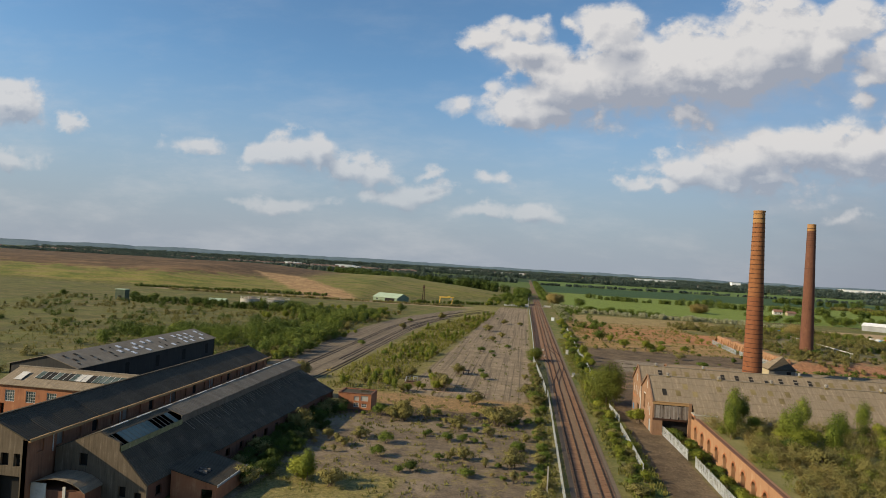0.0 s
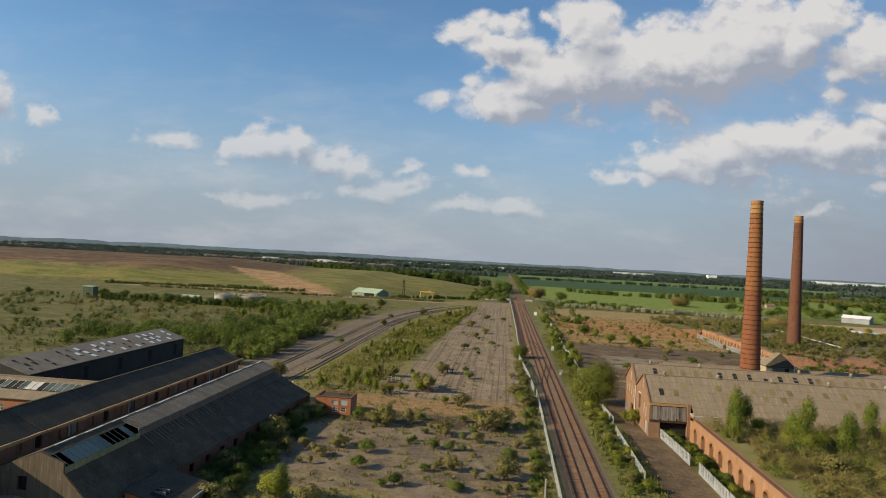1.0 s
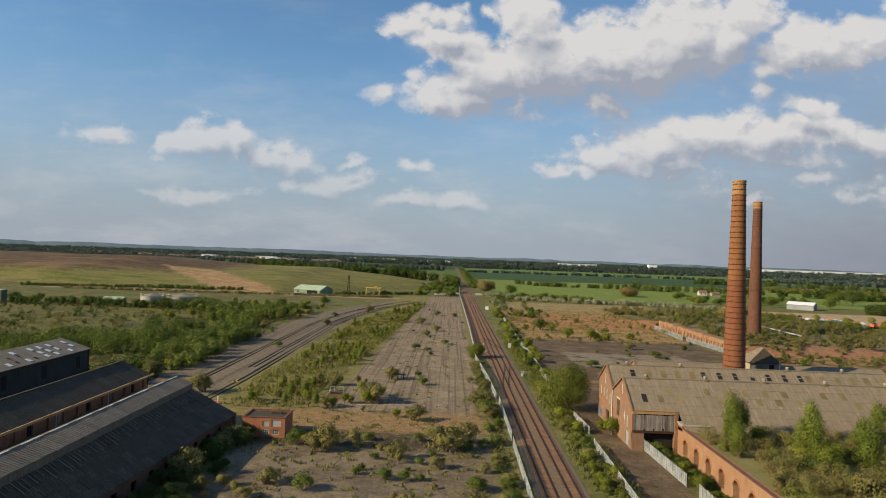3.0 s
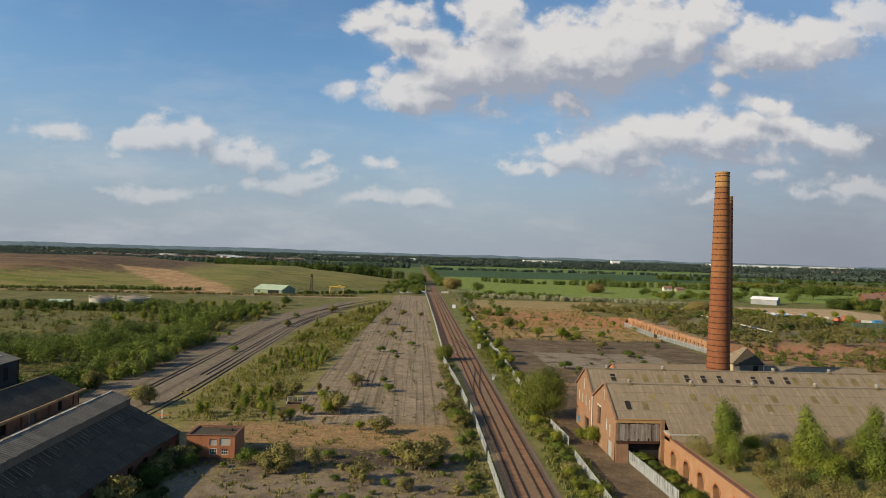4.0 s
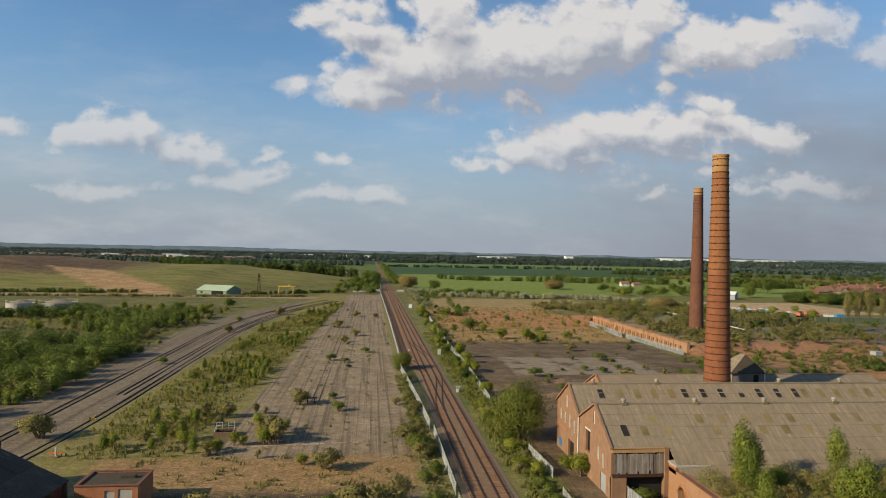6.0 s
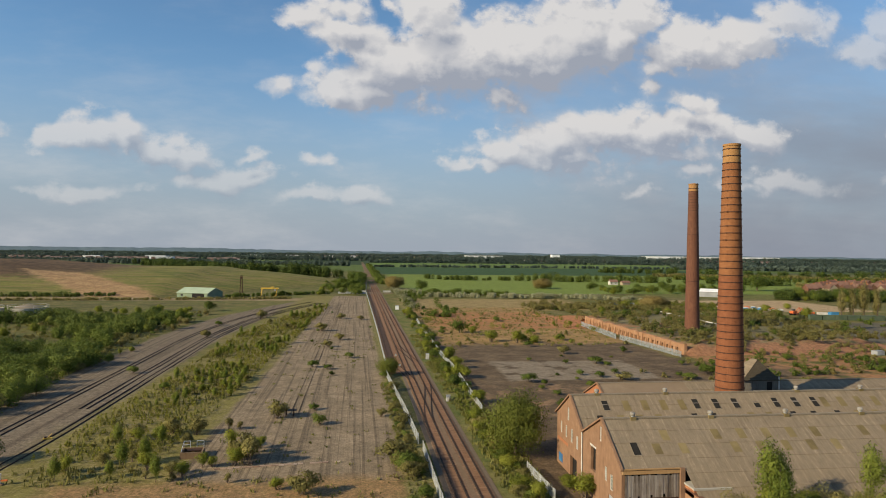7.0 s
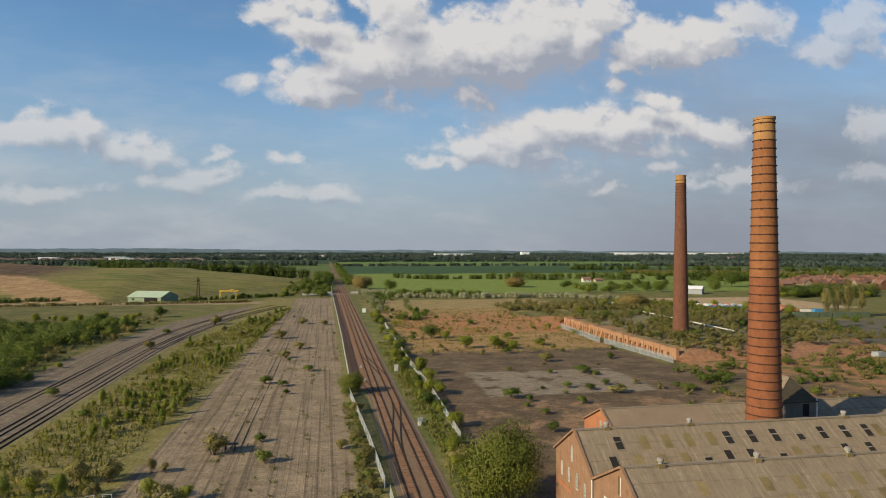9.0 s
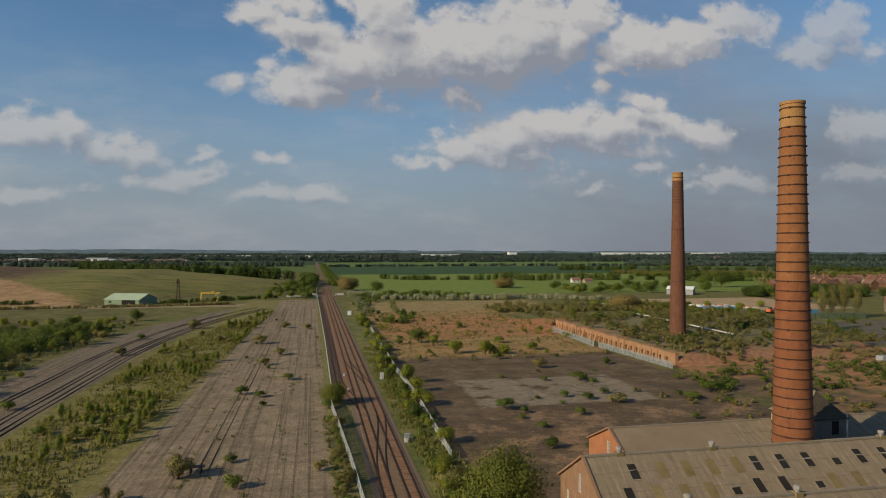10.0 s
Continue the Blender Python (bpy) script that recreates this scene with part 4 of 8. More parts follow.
    part("verge", slab(slab(bmesh.new(), (X0 - 0.3, y0 - 0.4, ze + 0.02), (X0 + 0.05, y0 - 0.4, ze + 0.02), (X0 + 0.05, yr, zr + 0.2), (X0 - 0.3, yr, zr + 0.2), 0.25),
                       (X0 - 0.3, yr, zr + 0.2), (X0 + 0.05, yr, zr + 0.2), (X0 + 0.05, y1, zv + 0.18), (X0 - 0.3, y1, zv + 0.18), 0.25), BRICK_GABLE, b)

    def on_front(t):
        """Height of the near slope at a share t of the way down from the ridge."""
        return yr - t * (yr - y0), zr - t * (zr - ze)

    def panel(x, t0, t1, w, yrf, zrf, yef, zef, mat_, name, lift=0.05, lean=0.0):
        ya, za = yrf + (yef - yrf) * t1, zrf + (zef - zrf) * t1
        yb, zb = yrf + (yef - yrf) * t0, zrf + (zef - zrf) * t0
        return slab(bmesh.new(), (x, ya, za + lift), (x + w, ya, za + lift), (x + w, yb, zb + lift), (x, yb, zb + lift), 0.04)

    for i in range(24):
        x = 19.5 + i * 3.55
        for t0, off in ((0.28, 0.0), (0.55, 1.75)):
            if random.random() < 0.6:
                part("skylight", panel(x + off, t0, t0 + 0.21, 1.05, yr, zr, y0, ze, SKYLIGHT, "skylight"), SKYLIGHT, b)
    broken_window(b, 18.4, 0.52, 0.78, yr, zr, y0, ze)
    for i, x in enumerate((20.3, 31.3, 42.3, 53.6, 64.8, 76.0)):
        ventilator(x, yr, zr)

    # second shed, with the chimney rising through its far slope
    a = empty("drying_shed", "brick shed with holed cement-sheet roof beside the chimney", "brick shed", "drying sheds")
    ya0, ya1, yar = 160.6, 172.8, 166.3
    zar, zae = 12.0, 8.0
    W = ya1 - ya0
    g = facing_west(X0 - 0.02, ya1)
    holes = [rect(5.2, 5.95, 7.9, 9.9), rect(1.9, 2.55, 5.2, 7.0), rect(4.3, 5.0, 5.1, 6.9), rect(6.8, 7.6, 5.0, 7.0), rect(9.3, 10.1, 4.7, 6.6), rect(6.6, 9.6, 0.0, 3.0)]
    part("gable_wall", pierced([(0, 0), (W - 0.002, 0), (W - 0.002, zae), (ya1 - yar, zar), (0, zae)], holes, 0.4, g), BRICK_GABLE, a)
    for x, z, w, h in ((5.57, 7.9, 0.75, 2.0), (2.22, 5.2, 0.65, 1.8), (4.65, 5.1, 0.7, 1.8), (7.2, 5.0, 0.8, 2.0), (9.7, 4.7, 0.8, 1.9)):
        window(a, g @ pose(x, 0.06, z), w, h, 2, 4, WHITE_PAINT, GLASS_GREEN)
    part("painted_patch", boxes((X0 - 0.05, X0 - 0.03, ya1 - 3.0, ya1 - 1.2, 0.6, 1.9)), BLUE, a, "flat blue shapes sprayed on the brick")
    part("brick_band", boxes((X0 - 0.07, X0 - 0.03, ya1 - 5.6, ya1 - 0.6, 3.9, 4.35)), BRICK, a, "darker brick lintel band")
    # Shade behind the windows and doorway, put in as a near-black box.
    part("shade_black", boxes((X0 + 0.5, 76, ya0 + 0.4, ya1 - 0.4, 0.0, 7.4)), DARK, a)
    XA = 79.0
    sheet_rows(a, X0 - 0.2, XA, ya0, zae, yar, zar, 3, ROOF_GREY)
    sheet_rows(a, X0 - 0.2, XA, ya1 + 0.3, zae - 0.2, yar, zar, 3, ROOF_GREY)
    for i in range(31):
        x = X0 - 0.2 + i * 2.0
        part("ridge_tile", boxes((x, x + 1.96, yar - 0.2, yar + 0.2, zar - 0.06, zar + 0.12 + 0.03 * random.random())), ROOF_PALE, a)
    part("verge", slab(slab(bmesh.new(), (X0 - 0.3, ya0, zae + 0.18), (X0 + 0.05, ya0, zae + 0.18), (X0 + 0.05, yar, zar + 0.2), (X0 - 0.3, yar, zar + 0.2), 0.25),
                       (X0 - 0.3, yar, zar + 0.2), (X0 + 0.05, yar, zar + 0.2), (X0 + 0.05, ya1 + 0.4, zae - 0.02), (X0 - 0.3, ya1 + 0.4, zae - 0.02), 0.25), BRICK_GABLE, a)
    part("end_wall", pierced([(0, 0), (W, 0), (W, zae), (ya1 - yar, zar), (0, zae)], [], 0.3, facing_west(XA - 0.3, ya1)), BRICK_DARK, a)
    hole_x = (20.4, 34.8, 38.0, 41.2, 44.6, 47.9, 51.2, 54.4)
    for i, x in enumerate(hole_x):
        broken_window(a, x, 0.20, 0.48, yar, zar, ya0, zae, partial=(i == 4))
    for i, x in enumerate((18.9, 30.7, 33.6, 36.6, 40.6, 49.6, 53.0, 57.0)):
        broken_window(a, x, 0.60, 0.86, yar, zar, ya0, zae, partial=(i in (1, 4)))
    for i in range(20):
        x = 23.6 + i * 2.95
        if all(abs(x - h) > 1.6 for h in hole_x):
            part("skylight", panel(x, 0.20, 0.48, 1.05, yar, zar, ya0, zae, SKYLIGHT, "skylight"), SKYLIGHT, a)
        if all(abs(x - 1.6 - h) > 1.6 for h in (18.9, 30.7, 33.6, 36.6, 40.6, 49.6, 53.0, 57.0)):
            part("skylight", panel(x - 1.6, 0.60, 0.88, 1.05, yar, zar, ya0, zae, SKYLIGHT, "skylight"), SKYLIGHT, a)
    for x in (20.2, 31.2, 53.2, 64.4):
        ventilator(x, yar + 0.1, zar)

    # third shed behind
    c = empty("drying_shed", "brick shed with smooth brown roof behind the others", "brick shed", "drying sheds")
    X2 = 25.4
    yc0, yc1, ycr, zcr, zce = 173.2, 186.0, 179.6, 11.0, 8.0
    W = yc1 - yc0
    part("gable_wall", pierced([(0, 0), (W, 0), (W, zce), (yc1 - ycr, zcr), (0, zce)], [rect(5.6, 6.4, 7.2, 9.2)], 0.4, facing_west(X2, yc1)), BRICK, c)
    window(c, facing_west(X2, yc1) @ pose(6.0, 0.06, 7.2), 0.8, 2.0, 2, 4, WHITE_PAINT, GLASS_GREEN)
    # Near-black filling in place of real darkness under this roof.
    part("shade_black", boxes((X2 + 0.5, 80, yc0 + 0.4, yc1 - 0.4, 0, 7.4)), DARK, c)
    sheet_rows(c, X2 - 0.2, 41.0, yc0, zce, ycr, zcr, 1, ROOF_BROWN)
    sheet_rows(c, 41.0, 81.0, yc0, zce, ycr, zcr, 3, ROOF_GREY)
    sheet_rows(c, X2 - 0.2, 81.0, yc1, zce, ycr, zcr, 2, ROOF_GREY)
    part("ridge_cap", boxes((X2 - 0.2, 81.0, ycr - 0.15, ycr + 0.15, zcr - 0.05, zcr + 0.12)), ROOF_PALE, c)
    part("verge", slab(slab(bmesh.new(), (X2 - 0.3, yc0, zce + 0.15), (X2, yc0, zce + 0.15), (X2, ycr, zcr + 0.18), (X2 - 0.3, ycr, zcr + 0.18), 0.22),
                       (X2 - 0.3, ycr, zcr + 0.18), (X2, ycr, zcr + 0.18), (X2, yc1 + 0.2, zce + 0.1), (X2 - 0.3, yc1 + 0.2, zce + 0.1), 0.22), BRICK_GABLE, c)
    bm = bmesh.new()
    for i in range(17):
        x = 59.5 + i * 0.9
        slab(bm, (x, yc0 + 0.2, zce + 0.16), (x + 0.42, yc0 + 0.2, zce + 0.16), (x + 0.42, yc0 + 2.4, zce + 1.2), (x, yc0 + 2.4, zce + 1.2), 0.05)
    part("rafter_strips", bm, ROOF_PALE, c, "pale strips over a stripped part of roof")
    part("end_wall", pierced([(0, 0), (W, 0), (W, zce), (yc1 - ycr, zcr), (0, zce)], [], 0.3, facing_west(80.6, yc1)), BRICK_DARK, c)

    # steep-roofed tower between them
    t = empty("fan_house", "steep hip-roofed building with pale sheeted wall by the chimney", "fan house")
    x0, x1, u0, u1, zt = 48.8, 55.0, 173.6, 179.4, 12.4
    part("wall", boxes((x0 + 0.1, x1, u0, u1, 0, zt)), TIMBER_WALL, t)
    part("cladding", boxes((x0 - 0.06, x0 + 0.04, u0, u1, 8.0, zt)), CREAM_SHEET, t, "pale corrugated side cladding")
    # Near-black plate on the solid wall, coloured as the doorway's inner shade.
    part("doorway", boxes((53.0, 54.0, u0 - 0.03, u0 + 0.1, 10.3, 12.0)), DARK, t)
    r0, r1 = (53.1, 176.4, 15.3), (53.1, 177.8, 15.3)
    bm = bmesh.new()
    base = [(x0 - 0.3, u0 - 0.3, zt), (x1 + 0.3, u0 - 0.3, zt), (x1 + 0.3, u1 + 0.3, zt), (x0 - 0.3, u1 + 0.3, zt)]
    vs = [bm.verts.new(p) for p in base] + [bm.verts.new(r0), bm.verts.new(r1)] + [bm.verts.new((p[0], p[1], p[2] - 0.15)) for p in base]
    for f in ((0, 1, 4), (1, 2, 5, 4), (2, 3, 5), (3, 0, 4, 5), (6, 7, 1, 0), (7, 8, 2, 1), (8, 9, 3, 2), (9, 6, 0, 3), (9, 8, 7, 6)):
        bm.faces.new([vs[i] for i in f])
    part("hip_roof", bm, ROOF_DARK, t, "dark slated hip roof")
    bm = slab(bmesh.new(), (x0 - 0.32, u0 - 0.2, zt + 0.04), (53.0, 176.3, 15.34), (53.0, 177.8, 15.34), (x0 - 0.32, u1 + 0.2, zt + 0.04), 0.03)
    part("sheet_slope", bm, ROOF_GREY, t, "weathered sheets on one slope")
    part("pipe", bar(bmesh.new(), (x1 + 0.1, u0 - 0.2, 8), (x1 + 0.1, u0 - 0.2, 12.9), 0.1, 8), WHITE_PAINT, t)


def broken_window(parent, x, t0, t1, yr, zr, ye, ze, partial=False):
    """A roof light whose sheet has gone: near-black slab for the hole's shade, thin pale frame, one glazing bar."""
    def at(t, lift):
        return yr + (ye - yr) * t, zr + (ze - zr) * t + lift
    w = 0.95
    (ya, za), (yb, zb) = at(t1, 0.06), at(t0 if not partial else (t0 + t1) / 2, 0.06)
    hole = part("hole_shade", slab(bmesh.new(), (x, ya, za), (x + w, ya, za), (x + w, yb, zb), (x, yb, zb), 0.05), DARK, parent, "near-black sheet laid as the shade of a missing roof light")
    bm = bmesh.new()
    (ya, za), (yb, zb) = at(t1, 0.10), at(t0, 0.10)
    slab(bm, (x - 0.03, ya, za), (x + 0.01, ya, za), (x + 0.01, yb, zb), (x - 0.03, yb, zb), 0.06)
    slab(bm, (x + w - 0.01, ya, za), (x + w + 0.03, ya, za), (x + w + 0.03, yb, zb), (x + w - 0.01, yb, zb), 0.06)
    slab(bm, (x - 0.03, ya - 0.05, za), (x + w + 0.03, ya - 0.05, za), (x + w + 0.03, ya + 0.03, za + 0.03), (x - 0.03, ya + 0.03, za + 0.03), 0.06)
    part("roof_light_frame", bm, ROOF_PALE, parent)
    if random.random() < 0.75:
        (yc, zc) = at((t0 * 0.55 + t1 * 0.45), 0.115)
        part("glazing_bar", slab(bmesh.new(), (x, yc, zc), (x + w, yc + random.uniform(-0.2, 0.2), zc), (x + w, yc + 0.12, zc + 0.06), (x, yc + 0.12, zc + 0.06), 0.03), TIMBER, parent)
    return hole


make_sheds()


# ---- kilns ----
def arch(cx, w, z0, z1):
    """An opening with a round head."""
    r = w / 2
    pts = [(cx - r, z0), (cx + r, z0), (cx + r, z1 - r)]
    pts += [(cx + r * math.cos(a), z1 - r + r * math.sin(a)) for a in [math.pi * i / 10 for i in range(1, 10)]]
    return pts + [(cx - r, z1 - r)]


def make_kilns():
    k1 = empty("brick_kiln", "long orange brick kiln wall with round arches", "brick kiln", "kilns")
    y_far, y_near, top = 149.4, 30.0, 4.75
    L = y_far - y_near
    arches = [arch(1.9 + i * 5.0, 2.1, 0.5, 3.15) for i in range(23)]
    part("arched_wall", pierced([(0, 0), (L, 0), (L, top), (0, top)], arches, 1.1, facing_west(24.1, y_far)), BRICK_PALE, k1)
    part("coping", boxes((23.98, 24.6, y_near, y_far, top, top + 0.12)), BRICK_DARK, k1, "dark soot-stained coping")
    bm = boxes((-0.05, 0.05, -0.13, 0.13, -0.16, 0.16))
    wedge = bpy.data.meshes.new("arch_brick")
    bm.to_mesh(wedge)
    bm.free()
    wedge.materials.append(BRICK)
    for i in range(23):
        y = y_far - 1.9 - i * 5.0
        for q in range(11):
            a = math.pi * (q + 0.5) / 11
            ob = new("arch_brick", wedge)
            ob.parent = k1
            ob.matrix_local = Matrix.Translation((24.06, y - 1.2 * math.cos(a), 2.1 + 1.2 * math.sin(a))) @ pose(0, 0, 0, math.degrees(a) - 90, 0, 0)
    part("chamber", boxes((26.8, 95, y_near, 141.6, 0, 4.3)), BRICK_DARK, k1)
    part("chamber_roof", boxes((25.2, 96, y_near, 141.9, 4.3, 4.62)), ground_top, k1, "earth and rough grass over the kiln vaults")

    k2 = empty("brick_kiln", "ruined low kiln with a row of arched doorways", "brick kiln", "kilns")
    ya, yb, xf, h = 372.0, 276.0, 91.8, 3.9
    arches = [arch(2.4 + i * 3.7, 1.5, 0.0, 2.1) for i in range(25)]
    outline = [(0, 0), (ya - yb, 0), (ya - yb, h)]
    steps = 46
    for i in range(steps - 1, -1, -1):
        x = (ya - yb) * i / steps
        outline.append((x, h - 0.1 - 1.5 * abs(noise.noise((x * 0.21, 3.1, 0))) - 0.5 * abs(noise.noise((x * 0.9, 8.1, 0)))))
    part("arched_wall", pierced(outline, arches, 1.0, facing_west(xf, ya)), BRICK_PALE, k2)
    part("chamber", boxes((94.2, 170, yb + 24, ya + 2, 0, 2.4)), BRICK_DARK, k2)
    for i in range(24):
        y = ya - 4.25 - i * 3.7
        bm, top, foot, wide = bmesh.new(), 2.2 + 1.3 * random.random(), random.uniform(0.3, 1.1), random.uniform(0.4, 0.8)
        rings = [[bm.verts.new(p) for p in ((xf - foot, y + w, 0), (xf - 0.2, y + w, top), (xf + 0.1, y + w, top), (xf + 0.1, y + w, 0))] for w in (-wide, wide)]
        bm.faces.new(rings[0])
        bm.faces.new(rings[1][::-1])
        for q in range(4):
            bm.faces.new((rings[0][q], rings[1][q], rings[1][(q + 1) % 4], rings[0][(q + 1) % 4]))
        bmesh.ops.recalc_face_normals(bm, faces=bm.faces[:])
        part("buttress", bm, BRICK_PALE, k2)
    # rubble bank and earth over the kiln
    verts, faces = [], []
    nx, ny = 46, 50
    for j in range(ny):
        for i in range(nx):
            x = xf + 0.5 + (180 - xf) * i / (nx - 1)
            y = yb - 1.5 + (ya + 9 - yb) * j / (ny - 1)
            e = min((x - xf) / 9 + 0.55, (y - yb + 1.5) / (2.6 + (x - xf) * 0.22), (180 - x) / 14, (ya + 9 - y) / 8)
            z = 3.4 * max(0.0, min(1.0, e)) + 1.6 * max(0.0, min(1.0, (min(x - xf, y - yb) - 8) / 30))
            z += 0.5 * noise.noise((x * 0.18, y * 0.18, 2.0)) * min(1, max(0, e))
            verts.append((x, y, z - 0.15))
    faces = [(j * nx + i, j * nx + i + 1, (j + 1) * nx + i + 1, (j + 1) * nx + i) for j in range(ny - 1) for i in range(nx - 1)]
    ob = raw("earth_bank", verts, faces, bank_material(), k2, "red rubble and scrub earth heaped over the kiln")
    for f in ob.data.polygons:
        f.use_smooth = True


def bank_material():
    m = bpy.data.materials.new("red_rubble_bank")
    m.use_nodes = True
    m.node_tree.nodes.clear()
    k = Nodes(m.node_tree)
    pos = k.add("ShaderNodeNewGeometry").outputs["Position"]
    n1, n2, n3 = k.noise(pos, 0.14, 6, 0.65), k.noise(pos, 0.9, 6, 0.7), k.noise(pos, 0.05, 4, 0.6)
    z = k.split(pos)[2]
    red = k.mix(k.smooth(n2, 0.35, 0.65), (0.20, 0.09, 0.045), (0.33, 0.165, 0.082))
    grass = k.mix(k.smooth(n2, 0.35, 0.65), (0.095, 0.09, 0.035), (0.18, 0.15, 0.07))
    col = k.mix(k.smooth(k.math("ADD", k.math("MULTIPLY", z, 0.12), n1), 0.74, 0.98), red, grass)
    b = k.add("ShaderNodeBsdfPrincipled")
    k.put(b.inputs["Base Color"], col)
    b.inputs["Roughness"].default_value = 0.97
    h = k.add("ShaderNodeBump")
    h.inputs["Strength"].default_value, h.inputs["Distance"].default_value = 1.0, 0.3
    k.put(h.inputs["Height"], n2)
    k.put(b.inputs["Normal"], h.outputs[0])
    k.put(k.add("ShaderNodeOutputMaterial").inputs[0], b.outputs[0])
    return m


ground_top = surface("kiln_top_turf", [(0.11, 0.11, 0.032), (0.19, 0.17, 0.06), (0.26, 0.22, 0.10)], 2.0, 0.97, bump=0.06, blotch=0.5)
make_kilns()

# ---- works to the west ----
BRICK_SOOT = surface("grimed_red_brick", [(0.13, 0.068, 0.04), (0.27, 0.125, 0.07), (0.38, 0.20, 0.115)], 0.6, 0.93, bump=0.01, streak=0.5)


def make_west():
    # tall shed with a brick clerestory
    u = empty("long_shed", "long dark-roofed shed with a brick clerestory wall", "industrial shed", "western sheds")
    Y0, Y1 = 75.5, 152.5
    xr, zr, xe, ze = -77.8, 11.5, -73.0, 9.1
    for i in range(39):
        y, up = Y0 - 0.3 + i * 1.982, random.uniform(0.0, 0.05)
        bm = bmesh.new()
        slab(bm, (xe + 0.5 + random.uniform(-0.06, 0.06), y, ze + up), (xe + 0.5, y + 1.975, ze + up), (xr, y + 1.975, zr + up), (xr, y, zr + up), 0.15)
        part("roof_sheet", bm, ROOF_DARK, u)
    bm = bmesh.new()
    slab(bm, (xr, Y0 - 0.3, zr), (xr, Y1, zr), (-83.2, Y1, 8.8), (-83.2, Y0 - 0.3, 8.8), 0.15)
    part("roof_slope", bm, ROOF_DARK, u)
    for i in range(39):
        y = Y0 + i * 2
        bm = bmesh.new()
        box(bm, xe + 0.36, xe + 0.70 + random.uniform(-0.04, 0.06), y, y + 1.97, ze - 0.34 + random.uniform(-0.08, 0.05), ze + 0.03)
        part("gutter_board", bm, RUST_BEAM, u, "rotten ochre eaves board")
    g = Matrix.Translation((xe, Y0, 0)) @ Matrix(((0, -1, 0, 0), (1, 0, 0, 0), (0, 0, 1, 0), (0, 0, 0, 1)))
    L = Y1 - Y0
    holes = [rect(2.0 + i * 3.6, 3.3 + i * 3.6, 6.9, 8.5) for i in range(21)]
    part("clerestory_wall", pierced(rect(0, L, 0, ze - 0.1), holes, 0.35, g), BRICK_SOOT, u)
    for i in range(21):
        part("shutter", boxes((xe - 0.3, xe - 0.22, Y0 + 2.0 + i * 3.6, Y0 + 3.3 + i * 3.6, 6.9, 8.5)), (BRICK_SOOT, TIMBER, BRICK_SOOT, DARK)[i % 4], u)
        if i % 4 == 1:
            part("downpipe", bar(bmesh.new(), (xe + 0.12, Y0 + 1.2 + i * 3.6, 6.4), (xe + 0.12, Y0 + 1.2 + i * 3.6, ze), 0.07, 6), WHITE_PAINT, u)
    gab = pierced([(0, 0), (10.1, 0), (10.1, ze - 0.15), (5.3, zr - 0.16), (0, 8.6)], [rect(6.6, 9.6, 0, 4.4), rect(6.8, 7.9, 5.6, 7.2), rect(8.6, 9.5, 5.6, 7.2)], 0.35, Matrix.Translation((-83.1, Y0, 0)))
    part("gable_wall", gab, GRIMY, u, "soot-dark boarded gable")
    part("gable_wall", pierced([(0, 0), (10.1, 0), (10.1, ze - 0.15), (5.3, zr - 0.16), (0, 8.6)], [], 0.3, Matrix.Translation((-83.1, Y1 - 0.35, 0))), BRICK_DARK, u)
    # Inside of the long shed filled near-black to stand for its shade.
    part("shade_black", boxes((-82.8, xe - 0.5, Y0 + 0.6, Y1 - 0.6, 0, 8.2)), DARK, u)
    part("ridge_cap", boxes((xr - 0.2, xr + 0.2, Y0 - 0.3, Y1, zr - 0.04, zr + 0.1)), ROOF_DARK, u)

    # low shed with a raised monitor
    l = empty("low_shed", "wide low shed with dark sheet roof and raised monitor", "industrial shed", "western sheds")
    Y0, Y1 = 80.5, 150.0
    xk, zk, xl, zl = -63.6, 7.2, -55.4, 3.0
    xn = -59.4                                  # the eave draws in towards the near end
    cols = 36
    for i in range(4):
        t0, t1 = i / 4, (i + 1) / 4
        for j in range(cols):
            ya, yb = Y0 + (Y1 - Y0) * j / cols, Y0 + (Y1 - Y0) * (j + 0.996) / cols
            ea, eb = xn + (xl - xn) * j / cols, xn + (xl - xn) * (j + 1) / cols
            lift, slip = random.uniform(0.0, 0.07), (0.25 * random.random() if random.random() < 0.2 else 0.0)
            z0, z1 = zl + (zk - zl) * t0 + 0.05 + lift - slip * 0.5, zl + (zk - zl) * t1 + lift
            bm = bmesh.new()
            slab(bm, (ea + (xk - ea) * t0 + slip, ya, z0), (eb + (xk - eb) * t0 + slip, yb, z0), (eb + (xk - eb) * t1, yb, z1), (ea + (xk - ea) * t1, ya, z1), 0.08)
            part("roof_sheet", bm, ROOF_WORN, l)
    for i in range(58):
        y = 96.5 + i * 0.92 + random.uniform(-0.2, 0.2)
        drop = random.uniform(0.7, 2.6)
        bm = bmesh.new()
        slab(bm, (xk + drop, y, zk - 0.512 * drop + 0.10), (xk + drop, y + 0.12, zk - 0.512 * drop + 0.10), (xk + 0.1, y + 0.2 * drop + 0.12, zk + 0.03), (xk + 0.1, y + 0.2 * drop, zk + 0.03), 0.04)
        part("slipped_strip", bm, ROOF_MONITOR if i % 3 else ROOF_PALE, l)
    zr2, xr2, zs = 9.4, -66.6, 8.35
    part("monitor_side", boxes((xk - 0.12, xk, 96.0, Y1, zk - 0.4, zs)), ROOF_MONITOR, l, "grey sheeted side of the monitor")
    for j in range(36):
        ya, lift = 96.0 + j * 1.5, random.uniform(0.0, 0.05)
        bm = bmesh.new()
